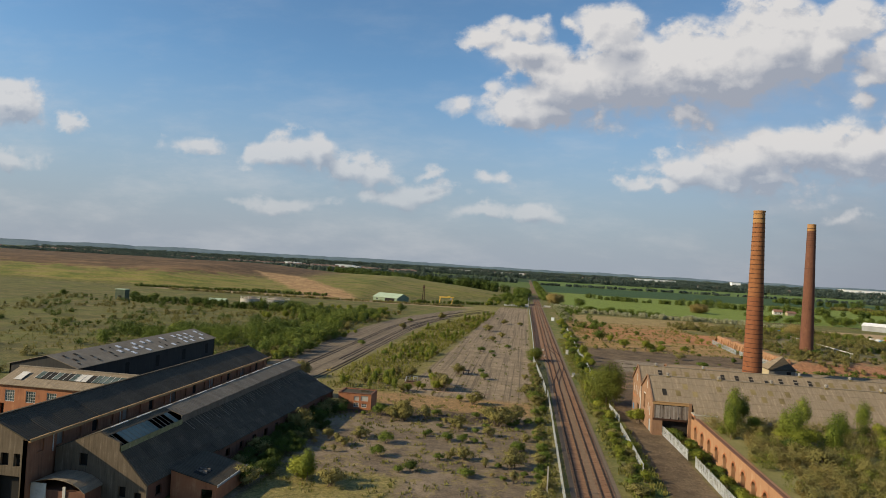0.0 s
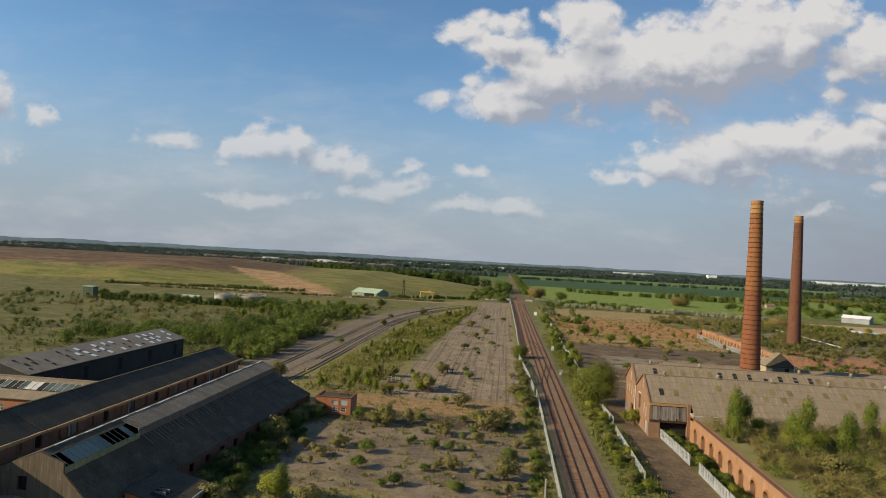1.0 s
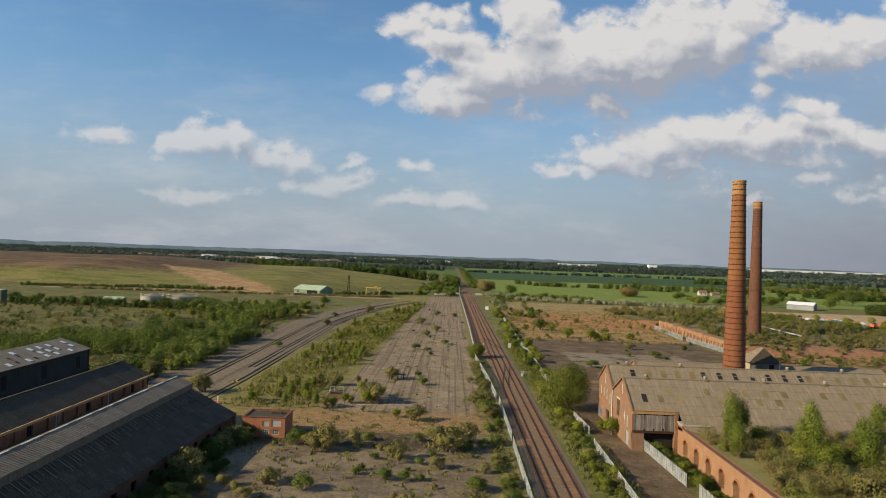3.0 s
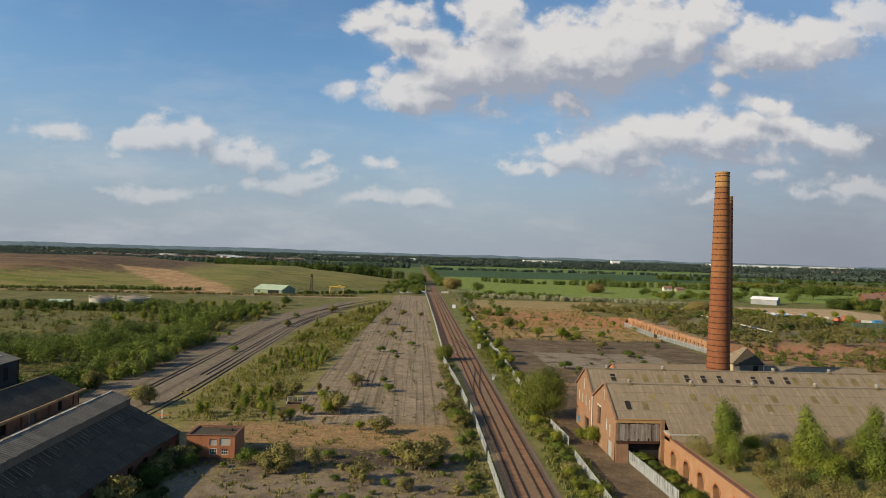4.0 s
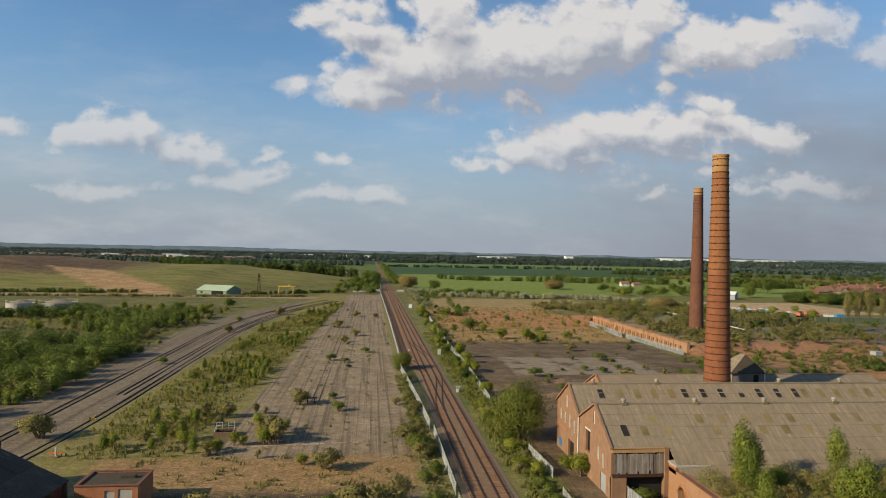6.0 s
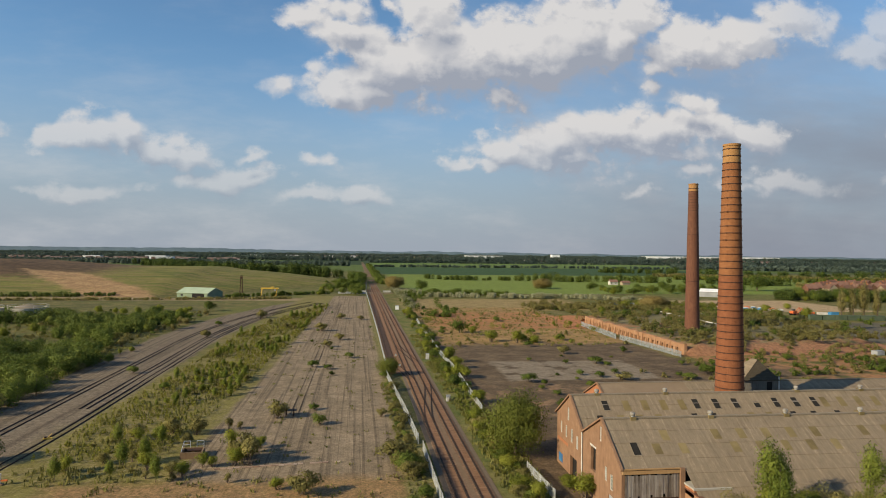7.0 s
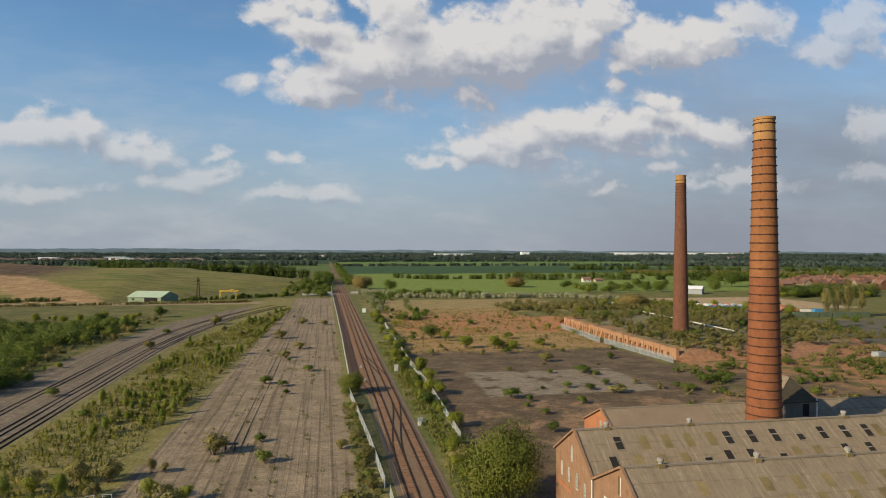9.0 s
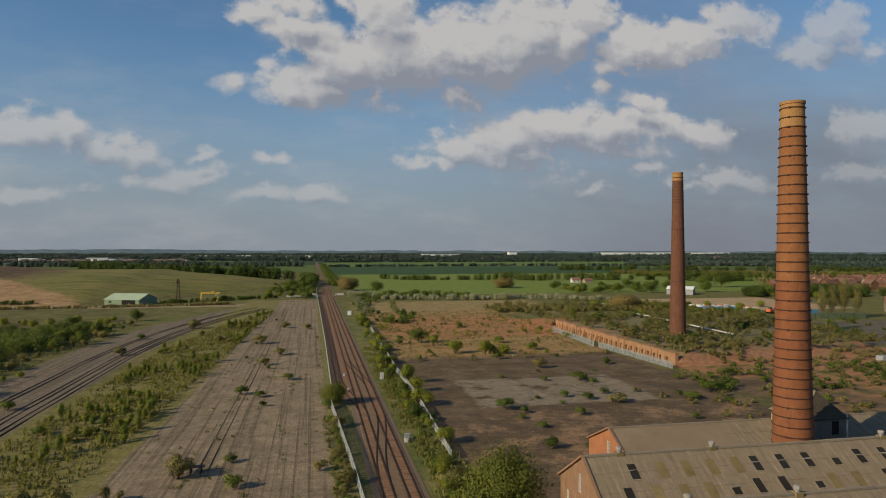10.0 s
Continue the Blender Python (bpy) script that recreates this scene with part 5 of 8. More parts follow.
        slab(bm, (xk + 0.15 + random.uniform(-0.08, 0.1), ya, zs + lift), (xk + 0.15, ya + 1.49, zs + lift), (xr2, ya + 1.49, zr2 + lift), (xr2, ya, zr2 + lift), 0.1)
        part("monitor_sheet", bm, ROOF_MONITOR, l)
    bm = bmesh.new()
    slab(bm, (xr2, 96.0, zr2), (xr2, Y1, zr2), (-72.6, Y1, 6.9), (-72.6, 96.0, 6.9), 0.1)
    part("monitor_roof", bm, ROOF_MONITOR, l)
    for i in range(36):
        y = 81.0 + i * 1.92
        part("ridge_tile", boxes((xr2 - 0.10, xr2 + 0.10, y, y + 1.88, zr2 - 0.05, zr2 + 0.05 + 0.05 * random.random())), WHITE_PAINT if i % 3 else ROOF_PALE, l)
    # glazed, half-stripped near end of the monitor
    bm = bmesh.new()
    slab(bm, (-65.4, 80.6, 8.95), (-65.4, 96.0, 8.95), (xr2, 96.0, zr2), (xr2, 80.6, zr2), 0.08)
    slab(bm, (xr2, 80.6, zr2), (xr2, 96.0, zr2), (-72.6, 96.0, 6.9), (-72.6, 80.6, 6.9), 0.1)
    part("monitor_roof", bm, ROOF_DARK, l)
    for i in range(14):
        y = 81.2 + i * 1.05
        bm = bmesh.new()
        slab(bm, (-63.4, y, 7.85), (-63.4, y + 0.07, 7.85), (-65.4, y + 0.07, 8.95), (-65.4, y, 8.95), 0.07)
        part("glazing_bar", bm, ROOF_PALE, l)
        if i < 13 and i not in (0, 8, 9, 10, 11):
            bm = bmesh.new()
            slab(bm, (-63.45, y + 0.1, 7.84), (-63.45, y + 1.04, 7.84), (-65.4, y + 1.04, 8.92), (-65.4, y + 0.1, 8.92), 0.02)
            part("pane", bm, GLASS_TEAL, l)
    part("monitor_side", boxes((-63.52, -63.4, 80.6, 96.0, zk - 0.5, 7.8)), LICHEN, l, "lichened sill of the glazed monitor")
    # Two near-black boxes paint the unlit space below and above the eaves.
    part("shade_black", boxes((-72.4, -60.2, Y0 + 0.5, Y1 - 0.5, 0, 2.7)), DARK, l)
    part("shade_black_loft", boxes((-72.2, -64.6, Y0 + 0.5, Y1 - 0.5, 2.7, 6.8)), DARK, l)
    sect = [(0, 0), (17.2, 0), (17.2, zl - 0.06), (9.0, zk - 0.1), (9.0, zs - 0.1), (6.0, zr2 - 0.12), (0, 6.8)]
    near = [(0, 0), (13.1, 0), (13.1, zl - 0.06), (9.0, zk - 0.1), (9.0, zs - 0.1), (6.0, zr2 - 0.12), (0, 6.8)]
    part("gable_wall", pierced(near, [rect(11.4, 12.4, 0.9, 2.0), rect(9.2, 10.2, 1.2, 2.6), rect(3.4, 4.6, 4.8, 6.4)], 0.35, Matrix.Translation((-72.6, Y0, 0))), GRIMY, l)
    part("gable_wall", pierced(sect, [], 0.3, Matrix.Translation((-72.6, Y1 - 0.3, 0))), ROOF_GREY, l)
    slew = math.degrees(math.atan2(xl - xn, Y1 - Y0))
    g = Matrix.Translation((xn - 0.3, Y0 + 0.4, 0)) @ pose(0, 0, 0, 0, 0, 90 - slew)
    part("side_wall", pierced(rect(0, Y1 - Y0 - 0.9, 0, zl - 0.05), [rect(2 + i * 4.6, 3.4 + i * 4.6, 0.9, 2.2) for i in range(14)], 0.3, g), BRICK_DARK, l)

    # brick porch on its flank, and a lean-to before the gables
    p = empty("porch", "brick porch with holed dark roof against the low shed", "porch")
    bm = bmesh.new()
    slab(bm, (-52.0, 85.0, 2.35), (-52.0, 94.5, 2.35), (-58.6, 94.5, 3.95), (-58.9, 85.0, 3.95), 0.12)
    part("roof", bm, ROOF_DARK, p)
    part("gable_wall", pierced([(0, 0), (6.6, 0), (6.6, 2.2), (0, 3.8)], [rect(4.4, 6.0, 0.0, 1.6)], 0.3, Matrix.Translation((-58.8, 85.2, 0))), BRICK, p)
    part("side_wall", boxes((-52.5, -52.2, 85.5, 94.3, 0, 2.2)), BRICK, p)
    # The porch roof stays whole; a near-black sheet paints the hole's shade.
    part("hole_shade", slab(bmesh.new(), (-54.6, 86.2, 3.02), (-54.6, 88.8, 3.02), (-56.2, 88.8, 3.41), (-56.2, 86.2, 3.41), 0.03), DARK, p, "near-black sheet laid as the shade inside a hole")
    part("rafter", boxes((-56.1, -54.6, 87.0, 87.1, 3.1, 3.5), (-56.1, -54.6, 88.0, 88.1, 3.1, 3.5)), TIMBER, p)
    part("fascia", boxes((-52.05, -51.9, 85.0, 94.5, 2.1, 2.4)), GREY_SHEET, p)
    q = empty("lean_to", "rusting round-roofed lean-to with white hoarding", "lean-to")
    bm = bmesh.new()
    for i in range(8):
        a0, a1 = math.pi * (0.15 + 0.7 * i / 8), math.pi * (0.15 + 0.7 * (i + 1) / 8)
        slab(bm, (-69.5 + 4.6 * math.cos(a0), 76.5, 1.6 + 2.6 * math.sin(a0)), (-69.5 + 4.6 * math.cos(a0), 80.3, 1.6 + 2.6 * math.sin(a0)),
             (-69.5 + 4.6 * math.cos(a1), 80.3, 1.6 + 2.6 * math.sin(a1)), (-69.5 + 4.6 * math.cos(a1), 76.5, 1.6 + 2.6 * math.sin(a1)), 0.06)
    bmesh.ops.remove_doubles(bm, verts=bm.verts[:], dist=0.03)
    part("roof", bm, ROOF_GREY, q)
    part("wall", boxes((-73.4, -65.6, 77.0, 80.2, 0, 2.6)), BRICK_DARK, q)
    part("hoarding", boxes((-73.0, -70.9, 76.85, 76.98, 0.5, 3.4)), WHITE_PAINT, q, "white sheet hoarding")
    part("post", boxes((-68.6, -68.2, 76.85, 76.98, 0.2, 3.2)), WHITE_PAINT, q)

    # brick workshop between the sheds
    w = empty("workshop", "red brick workshop with a long broken roof light", "workshop", "western sheds")
    X0, X1, ya, yb = -112.5, -85.0, 116.5, 127.5
    g = Matrix.Translation((X0, ya, 0))
    holes = [rect(1.6 + i * 4.4, 3.6 + i * 4.4, 2.6, 4.8) for i in range(6)] + [rect(0.6, 1.5, 0, 2.2), rect(9.5, 11.5, 0, 1.9)]
    part("front_wall", pierced(rect(0, X1 - X0, 0, 6.0), holes, 0.35, g), BRICK, w)
    for i in range(6):
        window(w, g @ pose(2.6 + i * 4.4, 0.08, 2.6), 2.0, 2.2, 4, 4, WHITE_PAINT, GLASS_GREEN)
    part("side_wall", boxes((X0, X0 + 0.35, ya + 0.35, yb, 0, 6.0)), BRICK, w)
    # Workshop shade painted as one near-black block behind the windows.
    part("shade_black", boxes((X0 + 0.6, X1, ya + 0.6, yb, 0, 5.8)), DARK, w)
    bm = bmesh.new()
    slab(bm, (X0 - 0.4, ya - 0.4, 5.9), (X1, ya - 0.4, 5.9), (X1, 122.4, 8.3), (X0 - 0.4, 122.4, 8.3), 0.12)
    slab(bm, (X0 - 0.4, 122.4, 8.3), (X1, 122.4, 8.3), (X1, yb + 0.4, 6.0), (X0 - 0.4, yb + 0.4, 6.0), 0.12)
    part("roof", bm, ROOF_GREY, w)
    part("ridge_cap", boxes((X0 - 0.5, X1, 122.2, 122.6, 8.25, 8.5)), ROOF_PALE, w)
    for i in range(16):
        x = X0 + 6.0 + i * 1.2
        if i in (1, 2, 4, 5, 9):
            # Lost panes drawn as near-black sheets, shade put into the colour.
            part("hole_shade", slab(bmesh.new(), (x, 118.6, 7.05), (x + 1.05, 118.6, 7.05), (x + 1.05, 120.8, 7.95), (x, 120.8, 7.95), 0.03), DARK, w, "near-black sheet as the shade behind lost glazing")
        else:
            part("pane", slab(bmesh.new(), (x, 118.6, 7.08), (x + 1.1, 118.6, 7.08), (x + 1.1, 120.8, 7.98), (x, 120.8, 7.98), 0.03), GLASS_GREEN if i not in (7, 8) else WHITE_PAINT, w)
        part("glazing_bar", slab(bmesh.new(), (x - 0.06, 118.5, 7.1), (x + 0.02, 118.5, 7.1), (x + 0.02, 120.9, 8.06), (x - 0.06, 120.9, 8.06), 0.05), WHITE_PAINT, w)
    part("skylight", slab(bmesh.new(), (X0 + 2.2, 117.6, 6.72), (X0 + 3.8, 117.6, 6.72), (X0 + 3.8, 120.2, 7.78), (X0 + 2.2, 120.2, 7.78), 0.03), WHITE_PAINT, w)

    # large pale-roofed shed behind, dark flank
    c = empty("storage_shed", "big dark-sided shed with pale roof and white roof lights", "industrial shed", "western sheds")
    X0, X1, Y0, Y1, xr, ze, zr = -120.0, -104.5, 128.0, 189.5, -111.5, 7.6, 9.9
    part("side_wall", boxes((X1 - 0.3, X1, Y0, Y1, 0, ze)), SHEET_BLACK, c, "dark sheeted side wall")
    part("side_wall", boxes((X0, X0 + 0.3, Y0, Y1, 0, ze)), SHEET_BLACK, c)
    for y in (Y0, Y1 - 0.3):
        part("gable_wall", pierced([(0, 0), (X1 - X0, 0), (X1 - X0, ze), (xr - X0, zr - 0.1), (0, ze)], [], 0.3, Matrix.Translation((X0, y, 0))), SHEET_BLACK, c)
    for i in range(5):
        y = Y0 + 4 + i * 13
        # The wall is not cut; near-black plates carry the openings' shade.
        part("opening_shade", boxes((X1 - 0.02, X1 + 0.03, y, y + 1.6, 3.6, 6.4)), DARK, c)
    bm = bmesh.new()
    slab(bm, (X1 + 0.4, Y0 - 0.3, ze), (X1 + 0.4, Y1 + 0.3, ze), (xr, Y1 + 0.3, zr), (xr, Y0 - 0.3, zr), 0.12)
    part("roof_slope", bm, ROOF_PALE, c)
    bm = bmesh.new()
    slab(bm, (xr, Y0 - 0.3, zr), (xr, Y1 + 0.3, zr), (X0 - 0.4, Y1 + 0.3, ze), (X0 - 0.4, Y0 - 0.3, ze), 0.12)
    part("roof_slope", bm, ROOF_PALE, c)
    for i in range(19):
        y = Y0 + 2.5 + i * 3.1
        for t in (0.22, 0.5, 0.76):
            if random.random() < 0.72:
                x, z = xr + (X1 - xr) * t, zr + (ze - zr) * t
                k = (ze - zr) / (X1 - xr)
                white = i > 4 and random.random() < 0.85
                yy, wide = y + random.uniform(-0.5, 0.5), 1.2 if white else random.uniform(0.5, 0.9)
                # Where not white, a near-black sheet paints the shade of a hole.
                part("roof_light" if white else "hole_shade", slab(bmesh.new(), (x + wide, yy, z + 0.19 + wide * k), (x + wide, yy + 0.9 * wide, z + 0.19 + wide * k), (x, yy + 0.9 * wide, z + 0.19), (x, yy, z + 0.19), 0.03), WHITE_ROOF if white else DARK, c)
    # low ruined roofs between
    r = empty("ruined_roof", "low collapsed dark roofs between the sheds", "ruined shed")
    bm = bmesh.new()
    slab(bm, (-86.5, 132, 4.6), (-86.5, 146, 4.6), (-92.0, 146, 6.0), (-92.0, 132, 6.0), 0.12)
    slab(bm, (-92.0, 132, 6.0), (-92.0, 146, 6.0), (-98, 146, 4.2), (-98, 132, 4.2), 0.12)
    part("roof", bm, ROOF_DARK, r)
    bm = bmesh.new()
    for i in range(9):
        slab(bm, (-98, 132.5 + i * 1.5, 4.4), (-98, 132.7 + i * 1.5, 4.4), (-92, 133.1 + i * 1.5, 6.15), (-92, 132.9 + i * 1.5, 6.15), 0.08)
    part("rafters", bm, ROOF_PALE, r, "bare pale rafters")
    part("wall", boxes((-97.6, -87.0, 132.4, 145.6, 0, 4.1)), BRICK_DARK, r)


ROOF_MONITOR = surface("grimy_grey_sheet", [(0.09, 0.073, 0.054), (0.17, 0.14, 0.105), (0.27, 0.225, 0.17)], 0.5, 0.95, bump=0.03, blotch=0.6, streak=0.3, ribs=(1, 0.5), island=0.15)
SHEET_BLACK = surface("black_sheet_cladding", [(0.018, 0.018, 0.018), (0.035, 0.034, 0.032), (0.06, 0.055, 0.05)], 0.9, 0.85, streak=0.5)
LICHEN = surface("lichened_timber", [(0.10, 0.10, 0.06), (0.22, 0.21, 0.10), (0.34, 0.32, 0.18)], 0.3, 0.95)
make_west()


def make_hut():
    h = empty("brick_hut", "flat-roofed red brick hut with two broken windows", "brick hut", at=(-49.2, 149.0, 0))
    w, d, t = 7.6, 5.8, 3.5
    holes = [rect(3.6, 4.8, 0.5, 1.5), rect(5.4, 6.6, 0.5, 1.35), rect(3.6, 4.8, 1.9, 2.9), rect(5.2, 6.9, 1.9, 3.1)]
    m = Matrix.Translation((-w / 2, -d / 2, 0))
    part("front_wall", pierced(rect(0, w, 0, t), holes, 0.3, m), BRICK, h)
    part("blocking", boxes((-w / 2 + 3.6, -w / 2 + 4.8, -d / 2 + 0.1, -d / 2 + 0.2, 1.9, 2.9), (-w / 2 + 5.2, -w / 2 + 6.9, -d / 2 + 0.1, -d / 2 + 0.2, 1.9, 3.1)), CONCRETE, h, "grey blocked-up windows")
    for x in (4.2, 6.0):
        window(h, m @ pose(x, 0.06, 0.5), 1.15, 0.95, 3, 2, WHITE_PAINT, GLASS_DARK)
    part("side_wall", boxes((w / 2 - 0.3, w / 2, -d / 2 + 0.3, d / 2, 0, t)), BRICK, h)
    part("side_wall", boxes((-w / 2, -w / 2 + 0.3, -d / 2 + 0.3, d / 2, 0, t)), BRICK, h)
    part("back_wall", boxes((-w / 2 + 0.3, w / 2 - 0.3, d / 2 - 0.3, d / 2, 0, t)), BRICK, h)
    part("flat_roof", boxes((-w / 2 + 0.3, w / 2 - 0.3, -d / 2 + 0.3, d / 2 - 0.3, t - 0.35, t - 0.12)), ROOF_DARK, h, "dark felted flat roof")
    part("coping", boxes((-w / 2 - 0.1, w / 2 + 0.1, -d / 2 - 0.1, -d / 2 + 0.32, t, t + 0.1), (-w / 2 - 0.1, w / 2 + 0.1, d / 2 - 0.32, d / 2 + 0.1, t, t + 0.1),
                         (-w / 2 - 0.1, -w / 2 + 0.32, -d / 2 + 0.32, d / 2 - 0.32, t, t + 0.1), (w / 2 - 0.32, w / 2 + 0.1, -d / 2 + 0.32, d / 2 - 0.32, t, t + 0.1)), BRICK_DARK, h)
    part("roof_debris", boxes((0.6, 2.4, 0.2, 0.9, t - 0.12, t + 0.25)), ROOF_DARK, h)


make_hut()


def make_pit():
    s = empty("concrete_pit", "open rust-stained concrete pit with steel handrails", "inspection pit", at=(-42.2, 180.6, 0), turn=4)
    for r in ((-1.7, 1.7, -1.5, -1.25, 0, 1.0), (-1.7, 1.7, 1.25, 1.5, 0, 1.0), (-1.7, -1.45, -1.25, 1.25, 0, 1.0), (1.45, 1.7, -1.25, 1.25, 0, 1.0)):
        part("pit_wall", boxes(r), RUST_PIT, s)
    # Floor coloured near-black for the shade down in the pit.
    part("pit_floor", boxes((-1.45, 1.45, -1.25, 1.25, 0.0, 0.12)), DARK, s)
    part("cover_plate", boxes((-0.9, 1.2, 0.1, 1.1, 0.82, 0.9)), IRON, s, "rusted steel cover plate")
    for x in (-1.55, -0.55, 0.45, 1.55):
        part("rail_post", bar(bmesh.new(), (x, 1.38, 0.9), (x, 1.38, 2.1), 0.05, 6), STEEL, s)
    for z in (1.5, 2.08):
        part("handrail", bar(bmesh.new(), (-1.55, 1.38, z), (-0.5, 1.38, z), 0.045, 6), STEEL, s)
        part("handrail", bar(bmesh.new(), (0.42, 1.38, z), (1.58, 1.38, z), 0.045, 6), STEEL, s)
    part("handrail", bar(bmesh.new(), (-1.55, 1.38, 2.08), (-1.55, -1.3, 1.1), 0.045, 6), STEEL, s)


RUST_PIT = surface("rust_stained_concrete", [(0.11, 0.065, 0.035), (0.19, 0.125, 0.075), (0.28, 0.215, 0.15)], 0.4, 0.92, streak=0.4)
make_pit()


def make_kerb():
    k = empty("kerb", "broken pale edging along the front of the loading apron", "kerb")
    rng = random.Random(44)
    for i in range(20):
        if rng.random() < 0.8:
            x = -37.0 + i * 0.95
            part("kerbstone", boxes((-0.44, 0.44, -0.13, 0.13, 0, 0.16)), KERB_PINK, k).matrix_local = pose(x, 173.6 + 0.10 * i + rng.uniform(-0.1, 0.1), 0, 0, 0, 5 + rng.uniform(-6, 6))


KERB_PINK = surface("pinkish_concrete", [(0.26, 0.17, 0.125), (0.36, 0.26, 0.20), (0.46, 0.36, 0.29)], 0.6, 0.95, island=0.3)
make_kerb()


def make_lever():
    p = empty("point_lever", "yellow hand lever box beside siding points", "point lever", at=(-69.4, 192.7, 0), turn=20)
    part("base", boxes((-0.7, 0.7, -0.3, 0.3, 0.0, 0.25)), YELLOW, p)
    part("lever", bar(bmesh.new(), (0.1, 0, 0.25), (0.7, 0, 0.95), 0.05, 6), YELLOW, p)
    part("weight", boxes((-0.45, -0.1, -0.22, 0.22, 0.25, 0.5)), IRON, p)
    q = empty("track_stop", "small white post with rusty orange arms at the siding end", "track stop", at=(-65.6, 169.6, 0))
    part("post", boxes((-0.12, 0.12, -0.12, 0.12, 0, 1.6)), WHITE_PAINT, q)
    part("arm", boxes((-1.0, 1.0, -0.1, 0.1, 0.55, 0.75)), ORANGE, q)
    part("foot", boxes((-0.4, 0.4, -0.3, 0.3, 0, 0.2)), RUST_PIT, q)


make_lever()


# ---- fences ----
PALE = bmesh.new()
box(PALE, -0.035, 0.035, -0.006, 0.006, 0.05, 1.72)
tip = [PALE.verts.new(p) for p in ((-0.035, -0.006, 1.721), (0.035, -0.006, 1.721), (0.0, -0.006, 1.86))]
PALE.faces.new(tip)
PALE_MESH = bpy.data.meshes.new("pale")
PALE.to_mesh(PALE_MESH)
PALE.free()
PALE_MESH.materials.append(STEEL)


def palisade(label, path, singles=0, height=1.86, step=0.155, group="palisade fences", metal=None):
    """A steel palisade fence along points of the plan: posts, two rails a bay, and pales."""
    f = empty("palisade_fence", label, "steel fence", group)
    left, metal = singles, metal or STEEL
    rest_v, rest_f = [], []
    k = height / 1.86
    for (ax, ay), (bx, by) in zip(path, path[1:]):
        L = math.hypot(bx - ax, by - ay)
        turn = math.degrees(math.atan2(by - ay, bx - ax))
        bays = max(1, round(L / 2.75))
        for i in range(bays + 1):
            x, y = ax + (bx - ax) * i / bays, ay + (by - ay) * i / bays
            po = part("post", boxes((-0.05, 0.05, -0.05, 0.05, 0, height - 0.05)), metal, f)
            po.matrix_local = pose(x, y, 0, 0, 0, turn)
        bm = bmesh.new()
        box(bm, 0, L, 0.05, 0.09, 0.35 * k, 0.40 * k)
        box(bm, 0, L, 0.05, 0.09, 1.45 * k, 1.50 * k)
        part("rail", bm, metal, f).matrix_local = pose(ax, ay, 0, 0, 0, turn)
        n = int(L / step)
        m = pose(ax, ay, 0, 0, 0, turn)
        for i in range(n):
            if left > 0:
                ob = new("pale", PALE_MESH)
                ob.parent = f
                ob.matrix_local = m @ pose((i + 0.5) * step, 0, 0, random.uniform(-1.5, 1.5), random.uniform(-1.5, 1.5), 0) @ Matrix.Diagonal((1.35, 1, k, 1))
                left -= 1
            else:
                o = len(rest_v)
                lean = random.uniform(-0.03, 0.03)
                for px, pz in ((-0.047, 0.05), (0.047, 0.05), (0.047 + lean, 1.72 * k), (lean, 1.86 * k), (-0.047 + lean, 1.72 * k)):
                    rest_v.append(tuple(m @ Vector(((i + 0.5) * step + px, 0.0, pz))))
                rest_f.append(tuple(o + q for q in range(5)))
    if rest_v:
        tagged(raw("pale_run", rest_v, rest_f, metal, f), kind="stuff")
    return f


palisade("grey steel palisade fence leading to the gateway", [(18.3, 148.2), (19.3, 128.5)], 130, 2.1)
palisade("grey steel palisade fence beside the kiln bank", [(19.6, 124.0), (20.3, 84.0)], 120, 2.1)
palisade("bright steel palisade fence between apron and railway", [(-8.1, 245.5), (-6.0, 205.0), (-5.3, 184.0)], 180, 1.9)
palisade("bright steel palisade fence by the verge bushes", [(-4.9, 180.0), (-4.8, 150.0)], 180, 1.9)
palisade("bright steel palisade fence in the bramble verge", [(-4.9, 146.0), (-5.1, 92.0)], 180, 1.9)
palisade("far steel palisade fence along the apron", [(-7.5, 258.0), (-7.4, 340.0), (-7.7, 430.0), (-8.4, 590.0)], 0, 1.8)
palisade("grey palisade fence before the ruined kiln", [(86.2, 361.0), (84.6, 316.5)], 0, 2.3, metal=STEEL_DULL)
palisade("grey palisade fence continuing before the kiln", [(85.6, 315.0), (88.6, 272.0)], 0, 2.1, metal=STEEL_DULL)
palisade("overgrown steel fence along the railway bank", [(12.6, 387.0), (10.9, 285.0), (11.3, 250.0), (10.0, 205.0)], 0, 1.7)
palisade("short overgrown steel fence by the access road", [(9.9, 168.0), (10.6, 156.0)], 0, 1.7)
palisade("steel fence half hidden in the bank scrub", [(9.8, 148.0), (9.5, 118.0)], 0, 1.6)


# ---- railway furniture ----
def cabinet(x, y, w, d, h, label, mat_=None):
    c = empty("relay_cabinet", label, "lineside cabinet", "lineside cabinets", at=(x, y, 0))
    part("body", boxes((-w / 2, w / 2, -d / 2, d / 2, 0.15, h)), mat_ or WHITE_PAINT, c)
    part("roof", boxes((-w / 2 - 0.06, w / 2 + 0.06, -d / 2 - 0.06, d / 2 + 0.06, h, h + 0.08)), GREY_SHEET, c)
    part("plinth", boxes((-w / 2 - 0.1, w / 2 + 0.1, -d / 2 - 0.1, d / 2 + 0.1, 0, 0.15)), CONCRETE, c)
    part("door", boxes((-w / 2 + 0.06, -0.02, -d / 2 - 0.03, -d / 2, 0.25, h - 0.1)), mat_ or WHITE_PAINT, c)
    part("door", boxes((0.02, w / 2 - 0.06, -d / 2 - 0.03, -d / 2, 0.25, h - 0.1)), mat_ or WHITE_PAINT, c)


